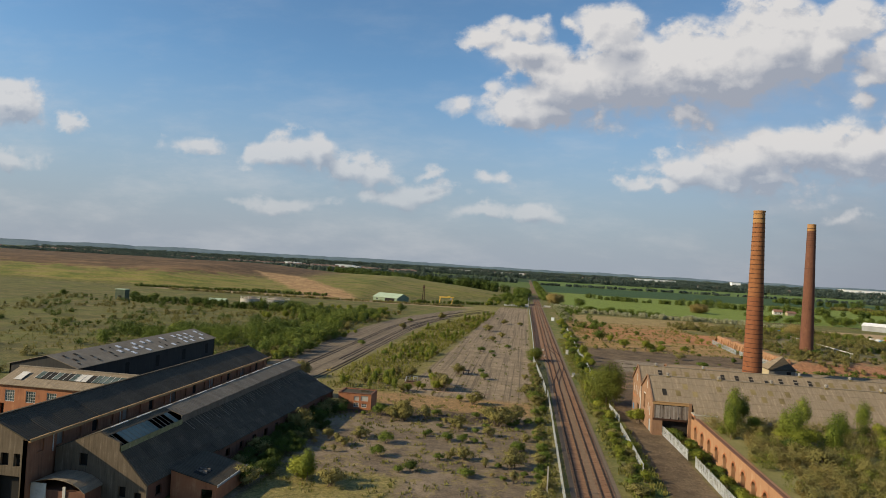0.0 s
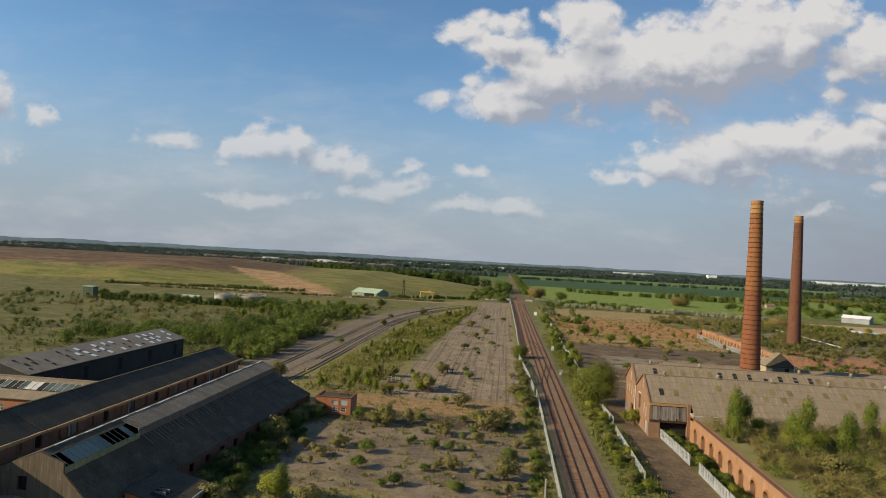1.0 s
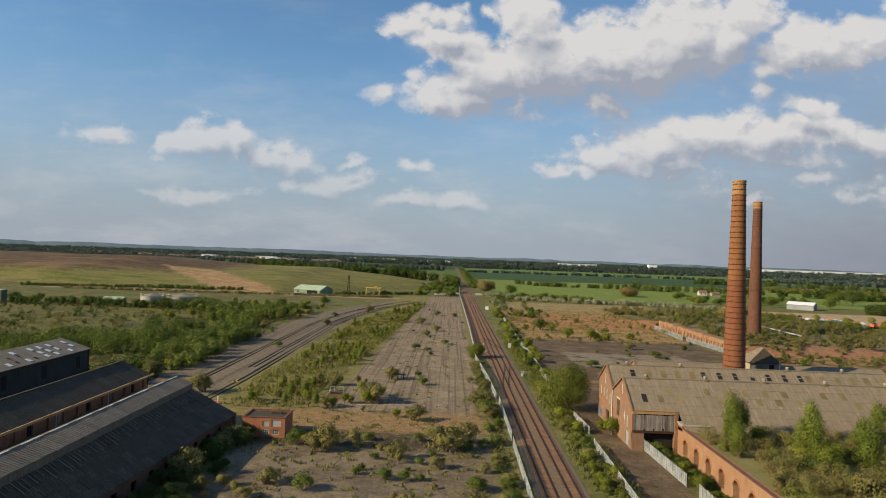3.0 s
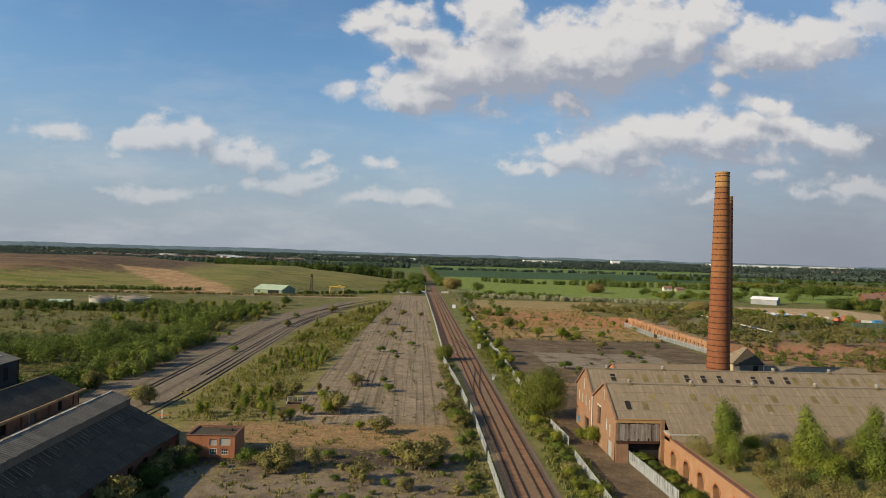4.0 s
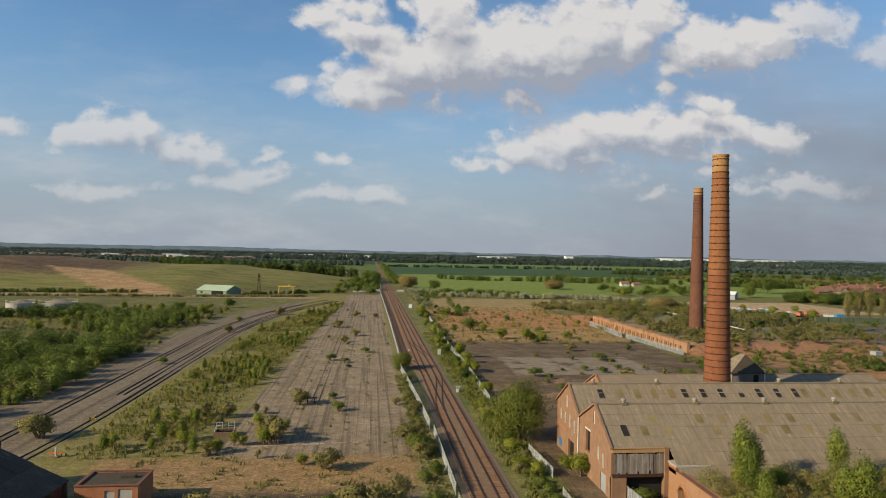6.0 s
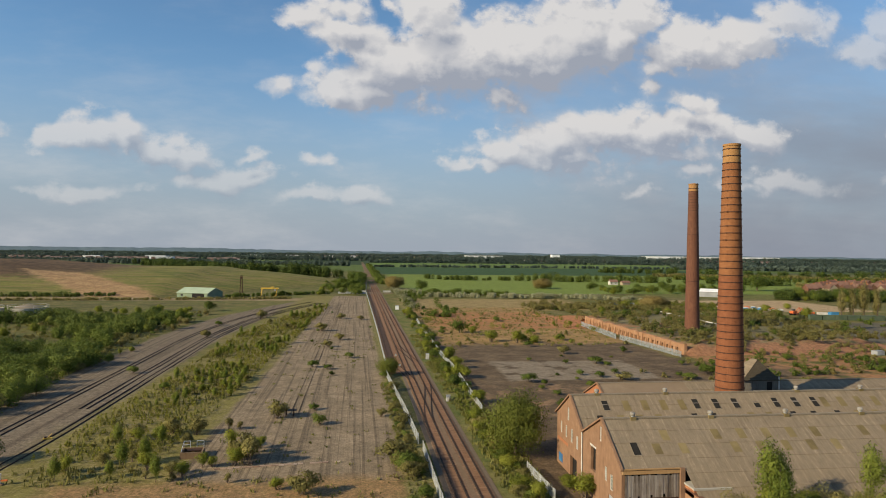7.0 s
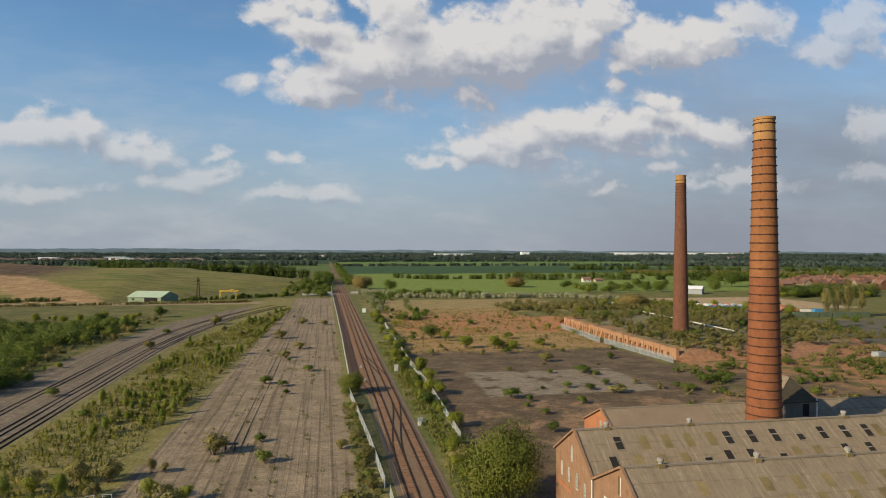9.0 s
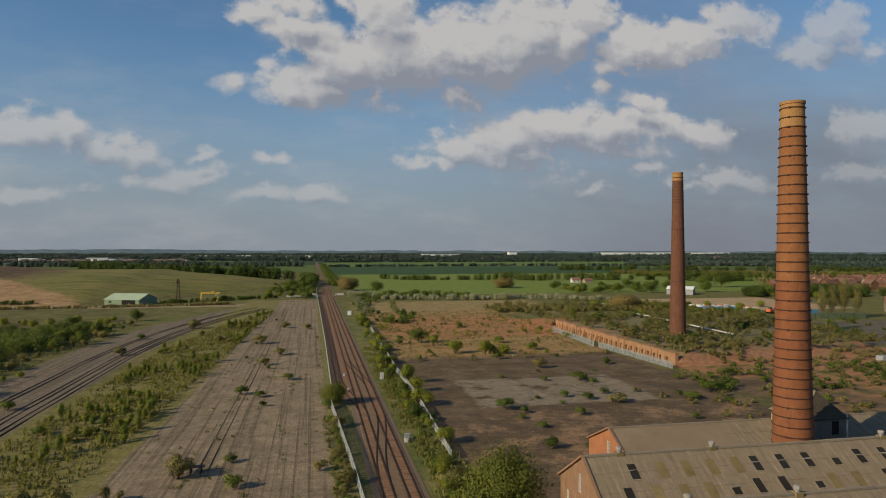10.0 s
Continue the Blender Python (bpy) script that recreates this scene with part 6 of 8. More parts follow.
cabinet(5.9, 273.5, 1.0, 0.8, 1.7, "pale grey lineside relay cabinet")
cabinet(7.0, 446, 1.9, 1.6, 2.3, "white equipment hut by the line", WHITE_ROOF)
cabinet(-3.6, 279.5, 0.5, 0.5, 0.7, "small pale point-motor box between tracks")
cabinet(-3.5, 261.0, 0.5, 0.5, 0.6, "small white box beside the points")
cabinet(4.3, 216.0, 0.6, 0.5, 0.9, "white-topped lineside box near the tracks")
cabinet(4.6, 217.4, 0.9, 0.7, 1.0, "small grey lineside box in the cess", GREY_SHEET)


def signal(x, y, h, label):
    s = empty("railway_signal", label, "railway signal", "signals", at=(x, y, 0))
    part("post", bar(bmesh.new(), (0, 0, 0), (0, 0, h), 0.11, 8), GREY_SHEET, s)
    part("head", boxes((-0.3, 0.3, -0.15, 0.1, h - 0.1, h + 1.2)), DARK, s)
    part("ladder", boxes((0.2, 0.24, 0.1, 0.14, 0, h), (0.5, 0.54, 0.1, 0.14, 0, h)), GREY_SHEET, s)


signal(-9.4, 531, 10.0, "tall grey signal post before the crossing")
signal(-8.6, 589, 9.0, "tall grey signal post at the crossing")
part("post", boxes((-7.6, -7.4, 101.0, 101.2, 0, 4.4)), CONCRETE)["label"] = "thin grey concrete post in the verge"

# ---- plants ----
def leaf_sprays(rng, centres, radii, per, size, flat=0.0, heart=None):
    """Small leaf sprays on the outer part of clumps: three corners each, and normals that follow the clump's form."""
    n = len(centres) * per * 2
    c, r = np.repeat(centres, per * 2, 0), np.repeat(radii, per * 2, 0)
    d = rng.normal(size=(n, 3))
    d /= np.linalg.norm(d, axis=1)[:, None]
    p = c + d * r * (0.30 + 0.85 * rng.random((n, 1)) ** 0.7)
    nrm = d * 1.4 + rng.normal(size=(n, 3)) * 0.6 + np.array((0, 0, flat + 0.2))
    nrm /= np.linalg.norm(nrm, axis=1)[:, None]
    a = np.cross(nrm, rng.normal(size=(n, 3)))
    a /= np.linalg.norm(a, axis=1)[:, None]
    b = np.cross(nrm, a)
    s = size * 0.74 * (0.55 + 0.9 * rng.random((n, 1)))
    a, b = a * s * 0.5, b * s * 0.45
    v = np.stack([p - a - b * 0.6, p + a - b * 0.3, p + b], 1).reshape(-1, 3)
    v[:, 2] = np.maximum(v[:, 2], 0.03)
    form = d * 0.9 + rng.normal(size=(n, 3)) * 0.3 + np.array((0, 0, 0.2))
    if heart is not None:
        way = p - np.array(heart)
        form += 0.9 * way / np.maximum(0.05, np.linalg.norm(way, axis=1))[:, None]
    form /= np.linalg.norm(form, axis=1)[:, None]
    return v, np.repeat(form, 3, 0)


def leaf_mesh(name, sprays, material):
    verts, normals = sprays
    n = len(verts) // 3
    me = bpy.data.meshes.new(name)
    me.vertices.add(n * 3)
    me.vertices.foreach_set("co", np.ascontiguousarray(verts, dtype=np.float32).ravel())
    me.loops.add(n * 3)
    me.loops.foreach_set("vertex_index", np.arange(n * 3, dtype=np.int32))
    me.polygons.add(n)
    me.polygons.foreach_set("loop_start", np.arange(0, n * 3, 3, dtype=np.int32))
    me.update(calc_edges=True)
    me.normals_split_custom_set_from_vertices(normals.astype(np.float32))
    me.materials.append(material)
    return me


def quads_mesh(name, verts, material):
    n = len(verts) // 4
    me = bpy.data.meshes.new(name)
    me.vertices.add(n * 4)
    me.vertices.foreach_set("co", np.ascontiguousarray(verts, dtype=np.float32).ravel())
    me.loops.add(n * 4)
    me.loops.foreach_set("vertex_index", np.arange(n * 4, dtype=np.int32))
    me.polygons.add(n)
    me.polygons.foreach_set("loop_start", np.arange(0, n * 4, 4, dtype=np.int32))
    me.update(calc_edges=True)
    me.materials.append(material)
    return me


def clump_set(rng, w, h, n, low=0.25, lean=0.25, taper=0.0):
    """Clump centres and radii in an uneven dome of width w and height h."""
    u = rng.normal(size=(n, 3))
    u /= np.linalg.norm(u, axis=1)[:, None]
    u *= (0.35 + 0.5 * rng.random((n, 1)))
    z = (u[:, 2] * 0.5 + 0.5) * (1 - low) + low
    t = 1 - taper * z
    lob = 1 + lean * np.sin(3 * np.arctan2(u[:, 1], u[:, 0]) + rng.random() * 6) * rng.random(n)
    c = np.stack([u[:, 0] * w / 2 * t * lob, u[:, 1] * w / 2 * t * lob, z * h * 0.86], 1)
    r = (0.16 + 0.12 * rng.random((n, 1))) * np.array((w, w, h * 0.75)) * (1.25 if n < 14 else 0.9)
    return c, r


def plant(name, label, category, seed, w, h, clumps, per, leaf, material, low=0.2, stems=5, trunk=0.0, taper=0.0, group=""):
    """A shrub or tree: stems or a tapered trunk with limbs, and a crown of many small leaf sprays."""
    rng = np.random.default_rng(seed)
    p = empty(name, label, category, group)
    c, r = clump_set(rng, w, h, clumps, low, 0.3, taper)
    bm = bmesh.new()
    if trunk:
        bend = Vector((rng.normal() * 0.03 * h, rng.normal() * 0.03 * h, h * 0.5))
        bar(bm, (0, 0, -0.2), bend, trunk, 7, trunk * 0.6)
        bar(bm, bend, (bend.x * 1.4, bend.y * 1.4, h * 0.86), trunk * 0.6, 6, trunk * 0.12)
        for i in range(min(9, clumps)):
            s = 0.3 + 0.5 * rng.random()
            bar(bm, bend * (s * 1.2), c[i], trunk * 0.32, 5, trunk * 0.08)
    else:
        for i in range(min(stems, clumps)):
            bar(bm, (rng.normal() * 0.06 * w, rng.normal() * 0.06 * w, -0.1), c[i], 0.03 + 0.012 * h, 5, 0.012)
    part("trunk" if trunk > 0.1 else "branchwork", bm, BARK, p)
    cr = new("crown", leaf_mesh("crown", leaf_sprays(rng, c, r, per, leaf, 0.0, (0, 0, h * 0.4)), material))
    cr.parent = p
    return p


class Planter:
    """Sets copies of a few models about; the first of each model is moved to the first place."""

    def __init__(self, models):
        self.models, self.fresh = models, set(range(len(models)))

    def put(self, which, x, y, z=0.0, size=1.0, tall=1.0, turn=None):
        m = Matrix.Translation((x, y, z)) @ pose(0, 0, 0, 0, 0, random.uniform(0, 360) if turn is None else turn) @ Matrix.Diagonal((size, size, size * tall, 1))
        if which in self.fresh:
            self.fresh.discard(which)
            self.models[which].matrix_basis = m
            return self.models[which]
        return copy_thing(self.models[which], m)


BIRCH, WILLOW, GREEN, HAW, OLIVE, OLIVE2, SMALL, BROWN, TREE, TREE2, BUDDING, POPLAR, ALDER = range(13)
LEAF_BIRCH = foliage("birch_leaves", (0.095, 0.13, 0.018), (0.165, 0.20, 0.03), (0.24, 0.27, 0.052), 0.35)
flora = Planter([
    plant("birch_sapling", "slender young birch with fresh yellow-green leaves", "young tree", 1, 2.6, 5.2, 30, 70, 0.17, LEAF_BIRCH, 0.12, trunk=0.06, taper=0.55, group="birches"),
    plant("willow_bush", "bushy young willow in fresh green leaf", "bush", 2, 3.4, 3.4, 26, 62, 0.21, LEAF_FRESH, 0.15, stems=8, group="willow bushes"),
    plant("green_shrub", "rounded green shrub on open ground", "shrub", 3, 2.8, 2.3, 22, 60, 0.20, LEAF_GREEN, 0.2, stems=6, group="shrubs"),
    plant("hawthorn_shrub", "dense dark green hawthorn shrub", "shrub", 4, 3.2, 2.8, 24, 62, 0.21, LEAF_DARK, 0.2, stems=6, group="shrubs"),
    plant("buddleia_shrub", "open olive-brown shrub with budding twigs", "shrub", 5, 3.0, 2.5, 22, 46, 0.23, LEAF_DRY, 0.2, stems=9, group="shrubs"),
    plant("buddleia_shrub", "straggling olive shrub with bare stems", "shrub", 6, 2.4, 2.9, 18, 44, 0.23, LEAF_DRY, 0.2, stems=9, taper=0.3, group="shrubs"),
    plant("low_shrub", "small low green shrub rooted in cracked asphalt", "shrub", 7, 1.9, 1.2, 13, 36, 0.19, LEAF_GREEN, 0.2, stems=4, group="low shrubs"),
    plant("dry_shrub", "low brownish shrub of dry twigs", "shrub", 8, 2.3, 1.5, 14, 36, 0.19, LEAF_BROWN, 0.2, stems=6, group="low shrubs"),
    plant("broadleaf_tree", "spreading broadleaf tree in full green leaf", "tree", 9, 9.0, 8.6, 64, 46, 0.42, LEAF_GREEN, 0.14, trunk=0.28, group="trees"),
    plant("sallow_tree", "bushy sallow tree, fresh green and dense", "tree", 10, 8.0, 6.8, 56, 46, 0.42, LEAF_FRESH, 0.08, trunk=0.2, group="trees"),
    plant("budding_tree", "round brown-budding tree still thin of leaf", "tree", 11, 12.0, 11.0, 110, 80, 0.55, LEAF_BROWN, 0.0, trunk=0.3, group="trees"),
    plant("poplar", "tall thin poplar with sparse brownish leaf", "tree", 12, 4.6, 16.0, 46, 34, 0.4, LEAF_DRY, 0.12, trunk=0.26, taper=0.35, group="poplars"),
    plant("goat_willow", "rounded olive-green willow beside the railway", "tree", 21, 10.2, 10.4, 150, 90, 0.30, LEAF_OLIVE, 0.0, trunk=0.25, group="trees"),
])


def spread(box_, n, kinds, size=(0.7, 1.3), z=0.0, seed=0, ok=None, patch=0.0, gap=1.0, tall=(0.85, 1.2)):
    """Sets n plants over a stretch of the plan, in drifts where patch is set."""
    rng = random.Random(seed)
    x0, x1, y0, y1 = box_
    done, tries = [], 0
    while len(done) < n and tries < n * 60:
        tries += 1
        x, y = rng.uniform(x0, x1), rng.uniform(y0, y1)
        if ok and not ok(x, y):
            continue
        if patch and noise.noise((x * 0.07, y * 0.05, seed * 3.7)) < patch - 0.35 + 0.3 * rng.random():
            continue
        if any((x - a) ** 2 + (y - b) ** 2 < gap * gap for a, b in done):
            continue
        done.append((x, y))
        flora.put(rng.choice(kinds), x, y, (z(x, y) if callable(z) else z), rng.uniform(*size), rng.uniform(*tall), rng.uniform(0, 360))


def strip_ok(x, y):
    left = -65.5 + 0.00095 * max(0, y - 310) ** 2 + 0.03 * (y - 200)
    right = -46.5 + 0.055 * (y - 185) if y < 300 else -40.2 + 0.05 * (y - 300)
    return left < x < right


# plants that stand out one by one
for kind, x, y, s, t in (
        (TREE2, -44.2, 97.3, 0.62, 1.1), (BIRCH, -43.4, 96.5, 1.25, 1.0), (WILLOW, -45.6, 98.4, 1.0, 1.1), (OLIVE, -39.5, 96.0, 1.45, 1.0), (GREEN, -36.1, 112.6, 1.05, 1.0), (GREEN, -36.4, 121.1, 1.15, 0.9),
        (HAW, -29.2, 106.2, 0.85, 0.95), (GREEN, -25.7, 113.7, 0.7, 0.9), (OLIVE, -42.2, 123.1, 0.9, 0.8), (OLIVE2, -38.7, 138.5, 1.0, 1.0), (OLIVE, -36.5, 139.4, 0.9, 1.0),
        (WILLOW, -27.0, 164.0, 0.75, 0.75), (OLIVE, -23.4, 161.9, 1.1, 1.0), (OLIVE2, -32.3, 175.2, 1.5, 1.2), (OLIVE, -34.3, 178.0, 1.2, 1.2), (GREEN, -42.3, 142.7, 1.3, 1.0),
        (OLIVE, -39.2, 141.5, 0.9, 1.0), (OLIVE, -37.0, 142.8, 1.2, 1.1), (OLIVE2, -32.4, 141.6, 1.2, 1.1), (GREEN, -30.6, 146.6, 0.8, 0.9), (OLIVE, -25.1, 137.1, 1.0, 0.9),
        (OLIVE, -16.4, 141.8, 1.4, 1.0), (OLIVE, -13.8, 146.8, 1.3, 1.0), (GREEN, -20.1, 106.1, 0.9, 0.8), (OLIVE, -13.1, 112.9, 1.1, 1.0), (GREEN, -25.8, 126.8, 0.9, 0.9),
        (OLIVE, -18.1, 146.3, 1.2, 0.9), (GREEN, -12.2, 123.5, 1.1, 0.9), (GREEN, -8.8, 244.0, 0.9, 1.0), (GREEN, -8.2, 169.7, 1.5, 1.0), (OLIVE, -9.6, 172.0, 1.4, 1.0),
        (GREEN, -28.3, 261.2, 1.15, 0.9), (GREEN, -23.9, 257.7, 0.9, 0.8), (HAW, -22.5, 248.4, 0.65, 1.0), (SMALL, -24.7, 210.2, 1.2, 1.2), (SMALL, -22.9, 198.7, 1.2, 1.3),
        (OLIVE, -22.2, 319.3, 0.95, 0.9), (GREEN, -18.3, 277.5, 1.1, 0.8), (OLIVE, -23.8, 395.2, 1.2, 0.8), (HAW, -24.2, 294.5, 0.6, 1.0), (OLIVE, -30.1, 346.5, 1.2, 1.0),
        (OLIVE, -31.6, 204.4, 1.1, 1.0), (OLIVE, -13.7, 391.3, 0.9, 0.8), (GREEN, -75.3, 255.0, 1.15, 0.9), (OLIVE, -73.1, 180.3, 1.5, 1.0), (OLIVE, -72.0, 328.0, 1.0, 1.0),
        (GREEN, -75.7, 367.7, 1.2, 0.9), (OLIVE, -62.0, 399.0, 1.4, 1.0), (GREEN, -61.0, 233.0, 0.9, 1.0)):
    flora.put(kind, x, y, 0, s, t)
for x, y, s in ((-33.6, 176.4, 1.0), (-33.0, 179.2, 0.9), (-32.6, 181.6, 0.8), (-34.6, 175.0, 0.9), (-32.0, 184.0, 0.7), (-35.4, 178.6, 0.8)):
    flora.put(WILLOW, x, y, 0, s, 0.95)
for kind, x, y, s, t in (
        (ALDER, 9.9, 176.0, 1.0, 1.27), (ALDER, -7.4, 247.5, 0.62, 0.74), (TREE2, 7.6, 170.5, 0.62, 0.8), (TREE2, 14.0, 160.5, 0.62, 0.85), (WILLOW, 15.0, 156.5, 1.2, 0.9), (GREEN, 12.6, 186.0, 1.1, 0.9),
        (GREEN, 20.6, 146.4, 1.25, 0.7), (HAW, 28.0, 207.4, 0.95, 1.15), (GREEN, 34.0, 205.0, 0.6, 1.2), (GREEN, 49.3, 241.3, 1.0, 0.8), (GREEN, 28.2, 235.6, 1.5, 0.8), (OLIVE, 52.0, 281.6, 1.0, 1.0),
        (TREE2, 46.0, 313.0, 1.0, 0.75), (TREE2, 49.5, 309.5, 0.85, 0.7), (WILLOW, 34.0, 312.0, 1.7, 0.8), (WILLOW, 43.0, 308.5, 1.5, 1.0), (TREE2, 52.0, 316.0, 0.7, 0.7), (TREE, 26.0, 338.0, 0.85, 0.9), (WILLOW, 30.0, 330.0, 1.3, 1.0), (HAW, 73.7, 283.2, 1.1, 1.0),
        (GREEN, 55.0, 332.4, 1.3, 1.0), (GREEN, 55.9, 262.4, 1.6, 0.7), (OLIVE, 54.2, 237.2, 1.2, 0.6), (HAW, 38.1, 243.2, 0.5, 1.0), (GREEN, 81.1, 242.7, 1.7, 0.8), (GREEN, 73.2, 237.2, 1.4, 0.6),
        (BUDDING, 17.0, 656.0, 1.45, 0.85), (BUDDING, 156.0, 668.0, 1.1, 0.75), (TREE, 38.6, 630.0, 1.6, 1.0), (TREE, 58.5, 561.0, 1.4, 0.8), (TREE2, 148.0, 458.0, 1.3, 0.9), (BUDDING, 164.0, 452.0, 1.0, 0.7),
        (TREE2, 178.0, 449.0, 1.2, 0.8), (POPLAR, 235.4, 384.1, 1.25, 1.0), (POPLAR, 241.5, 384.0, 1.1, 1.0), (POPLAR, 247.1, 383.2, 1.25, 1.0), (POPLAR, 253.0, 381.0, 1.05, 1.0),
        (TREE, 355.0, 642.0, 2.5, 1.1), (TREE, 343.0, 650.0, 1.9, 1.1), (TREE2, 226.6, 399.1, 1.3, 1.1), (TREE2, 250.0, 449.0, 1.1, 0.9)):
    flora.put(kind, x, y, 0, s, t)

# drifts
spread((-68, -30, 186, 300), 110, [BIRCH, BIRCH, WILLOW, OLIVE, BIRCH, WILLOW], (0.32, 0.62), seed=11, ok=strip_ok, gap=1.1, patch=0.3)
spread((-66, -26, 300, 540), 70, [BIRCH, WILLOW, OLIVE, BIRCH], (0.4, 0.75), seed=12, ok=strip_ok, gap=1.5, patch=0.25)
spread((-60, -34, 166, 200), 30, [OLIVE, WILLOW, OLIVE2, BIRCH], (0.45, 0.9), seed=13, gap=1.4)
spread((-50, -10, 104, 150), 46, [OLIVE, SMALL, GREEN, BROWN, OLIVE2, SMALL], (0.4, 0.85), seed=14, gap=1.6, patch=0.3)
spread((-38, -10, 200, 520), 7, [SMALL, SMALL, OLIVE], (0.5, 1.0), seed=15, gap=9)
spread((-9.0, -6.4, 96, 178), 34, [OLIVE, GREEN, BROWN, GREEN, SMALL], (0.4, 0.9), seed=16, gap=1.0)
spread((-8.6, -6.6, 178, 235), 12, [OLIVE, GREEN, SMALL], (0.4, 0.8), seed=17, gap=1.2)
spread((6.2, 10.2, 96, 210), 90, [GREEN, OLIVE, WILLOW, SMALL, BROWN, GREEN], (0.4, 0.9), seed=18, gap=0.8, tall=(0.6, 1.0))
spread((6.6, 13.0, 210, 420), 60, [GREEN, WILLOW, HAW, WILLOW, BROWN], (0.6, 1.4), seed=19, gap=1.3)
spread((20.6, 23.4, 92, 146), 46, [GREEN, HAW, WILLOW, GREEN], (0.45, 0.9), seed=20, gap=1.0)
spread((26, 80, 92, 141), 46, [OLIVE, OLIVE2, WILLOW, BROWN], (0.8, 1.4), z=4.6, seed=21, gap=2.5)
for x, y, s in ((30.5, 139.0, 1.25), (32.5, 140.0, 1.0), (28.0, 133.5, 1.0), (43.7, 139.5, 1.1), (55.0, 140.0, 1.1), (37.0, 126.5, 1.2), (36.0, 128.0, 1.0), (26.6, 128.0, 0.9), (62.0, 138.0, 1.0), (47.0, 131.0, 1.0), (41.0, 120.0, 1.2), (70.0, 136.0, 1.0)):
    flora.put(BIRCH, x, y, 4.6, s * 1.08, 1.15)
for x, y, s in ((54.7, 139.6, 1.2), (57.5, 138.5, 1.0), (33.0, 136.0, 1.0), (29.5, 137.0, 1.1), (35.0, 122.0, 1.4), (44.0, 128.0, 1.2)):
    flora.put(HAW if s > 1.15 else WILLOW, x, y, 4.6, s, 1.0)
spread((-56.5, -50.0, 92, 146), 40, [HAW, GREEN, HAW, OLIVE], (0.7, 1.4), seed=22, gap=1.3)
spread((-101, -87, 188, 300), 24, [TREE2, TREE2, TREE, WILLOW], (0.45, 0.75), seed=23, gap=3.5)
spread((-96, -89, 180, 430), 40, [OLIVE, BROWN, GREEN, OLIVE2], (0.6, 1.3), seed=24, gap=1.8)
spread((-165, -98, 215, 330), 40, [GREEN, WILLOW, TREE2, HAW], (0.6, 1.1), seed=25, gap=3.0, patch=0.3)
spread((-150, -92, 330, 440), 50, [TREE2, TREE, TREE2, HAW], (0.6, 0.95), seed=26, gap=4.0)
spread((-235, -150, 375, 400), 26, [TREE, HAW, TREE2], (0.5, 0.8), seed=27, gap=4.0)
spread((-300, -235, 380, 410), 12, [HAW, TREE], (0.5, 0.8), seed=29, gap=5.0)
spread((-45, -10, 560, 720), 36, [TREE, TREE2, TREE], (0.7, 1.15), seed=32, gap=5.0)
spread((16, 70, 200, 300), 16, [SMALL, SMALL, GREEN], (0.5, 1.1), seed=33, gap=3.0)
spread((14, 84, 300, 440), 7, [SMALL, WILLOW, GREEN], (0.6, 1.3), seed=34, gap=3.0)
spread((80, 190, 240, 268), 30, [GREEN, HAW, BROWN], (0.6, 1.2), seed=35, gap=2.0)
spread((62, 130, 195, 245), 24, [SMALL, GREEN, BROWN], (0.6, 1.2), seed=36, gap=2.5)


def scrub(label, box_, n, size, material, seed, z=0.0, patch=-0.1, per=26, leaf=0.40, ok=None):
    """Scrub past counting: many low bushes joined in one sheet."""
    rng = np.random.default_rng(seed)
    x0, x1, y0, y1 = box_
    cs, rs = [], []
    for _ in range(n):
        x, y = rng.uniform(x0, x1), rng.uniform(y0, y1)
        if noise.noise((x * 0.06, y * 0.05, seed)) < patch or (ok and not ok(x, y)):
            continue
        w = size * (0.5 + rng.random())
        base = z(x, y) if callable(z) else z + (height(x, y) if z == 0.0 else 0.0)
        m = 5
        d = rng.normal(size=(m, 3))
        d /= np.linalg.norm(d, axis=1)[:, None]
        c = d * np.array((w * 0.38, w * 0.38, w * 0.28)) + np.array((x, y, base + w * 0.42))
        cs.append(c)
        rs.append(np.full((m, 3), w * 0.30))
    c, r = np.concatenate(cs), np.concatenate(rs)
    ob = new("scrub", leaf_mesh("scrub", leaf_sprays(rng, c, r, per, leaf), material))
    return tagged(ob, label, "scrub", kind="stuff")



def saplings(label, box_, n, material, seed, tall, ok=None, patch=-0.12):
    """Young whips of birch and willow past counting, each a narrow plume of leaves."""
    rng = np.random.default_rng(seed)
    x0, x1, y0, y1 = box_
    cs, rs = [], []
    for _ in range(n):
        x, y = rng.uniform(x0, x1), rng.uniform(y0, y1)
        if (ok and not ok(x, y)) or noise.noise((x * 0.10, y * 0.06, seed)) < patch + 0.25 * (rng.random() - 0.5):
            continue
        h = rng.uniform(*tall) * (0.75 + 0.4 * noise.noise((x * 0.2, y * 0.1, 7.0)))
        for lev, r in ((0.25, 0.26), (0.5, 0.22), (0.78, 0.14)):
            cs.append((x + rng.normal() * 0.08 * h, y + rng.normal() * 0.08 * h, h * lev + height(x, y)))
            rs.append((h * r, h * r, h * 0.24))
    v = leaf_sprays(rng, np.array(cs), np.array(rs), 11, 0.25)
    return tagged(new("saplings", leaf_mesh("saplings", v, material)), label, "saplings", kind="stuff")


scrub("olive-brown scrub covering the kiln top", (25.6, 96, 86, 141.5), 620, 2.3, LEAF_DRY, 91, 4.6, -0.35, 56, 0.24)
scrub("brown dead scrub on the kiln top", (25.6, 96, 86, 141.5), 300, 2.0, LEAF_BROWN, 92, 4.6, -0.1, 50, 0.22)
scrub("patches of green scrub on the kiln top", (25.6, 96, 86, 141.5), 190, 2.6, LEAF_OLIVE, 93, 4.6, 0.0, 60, 0.24)
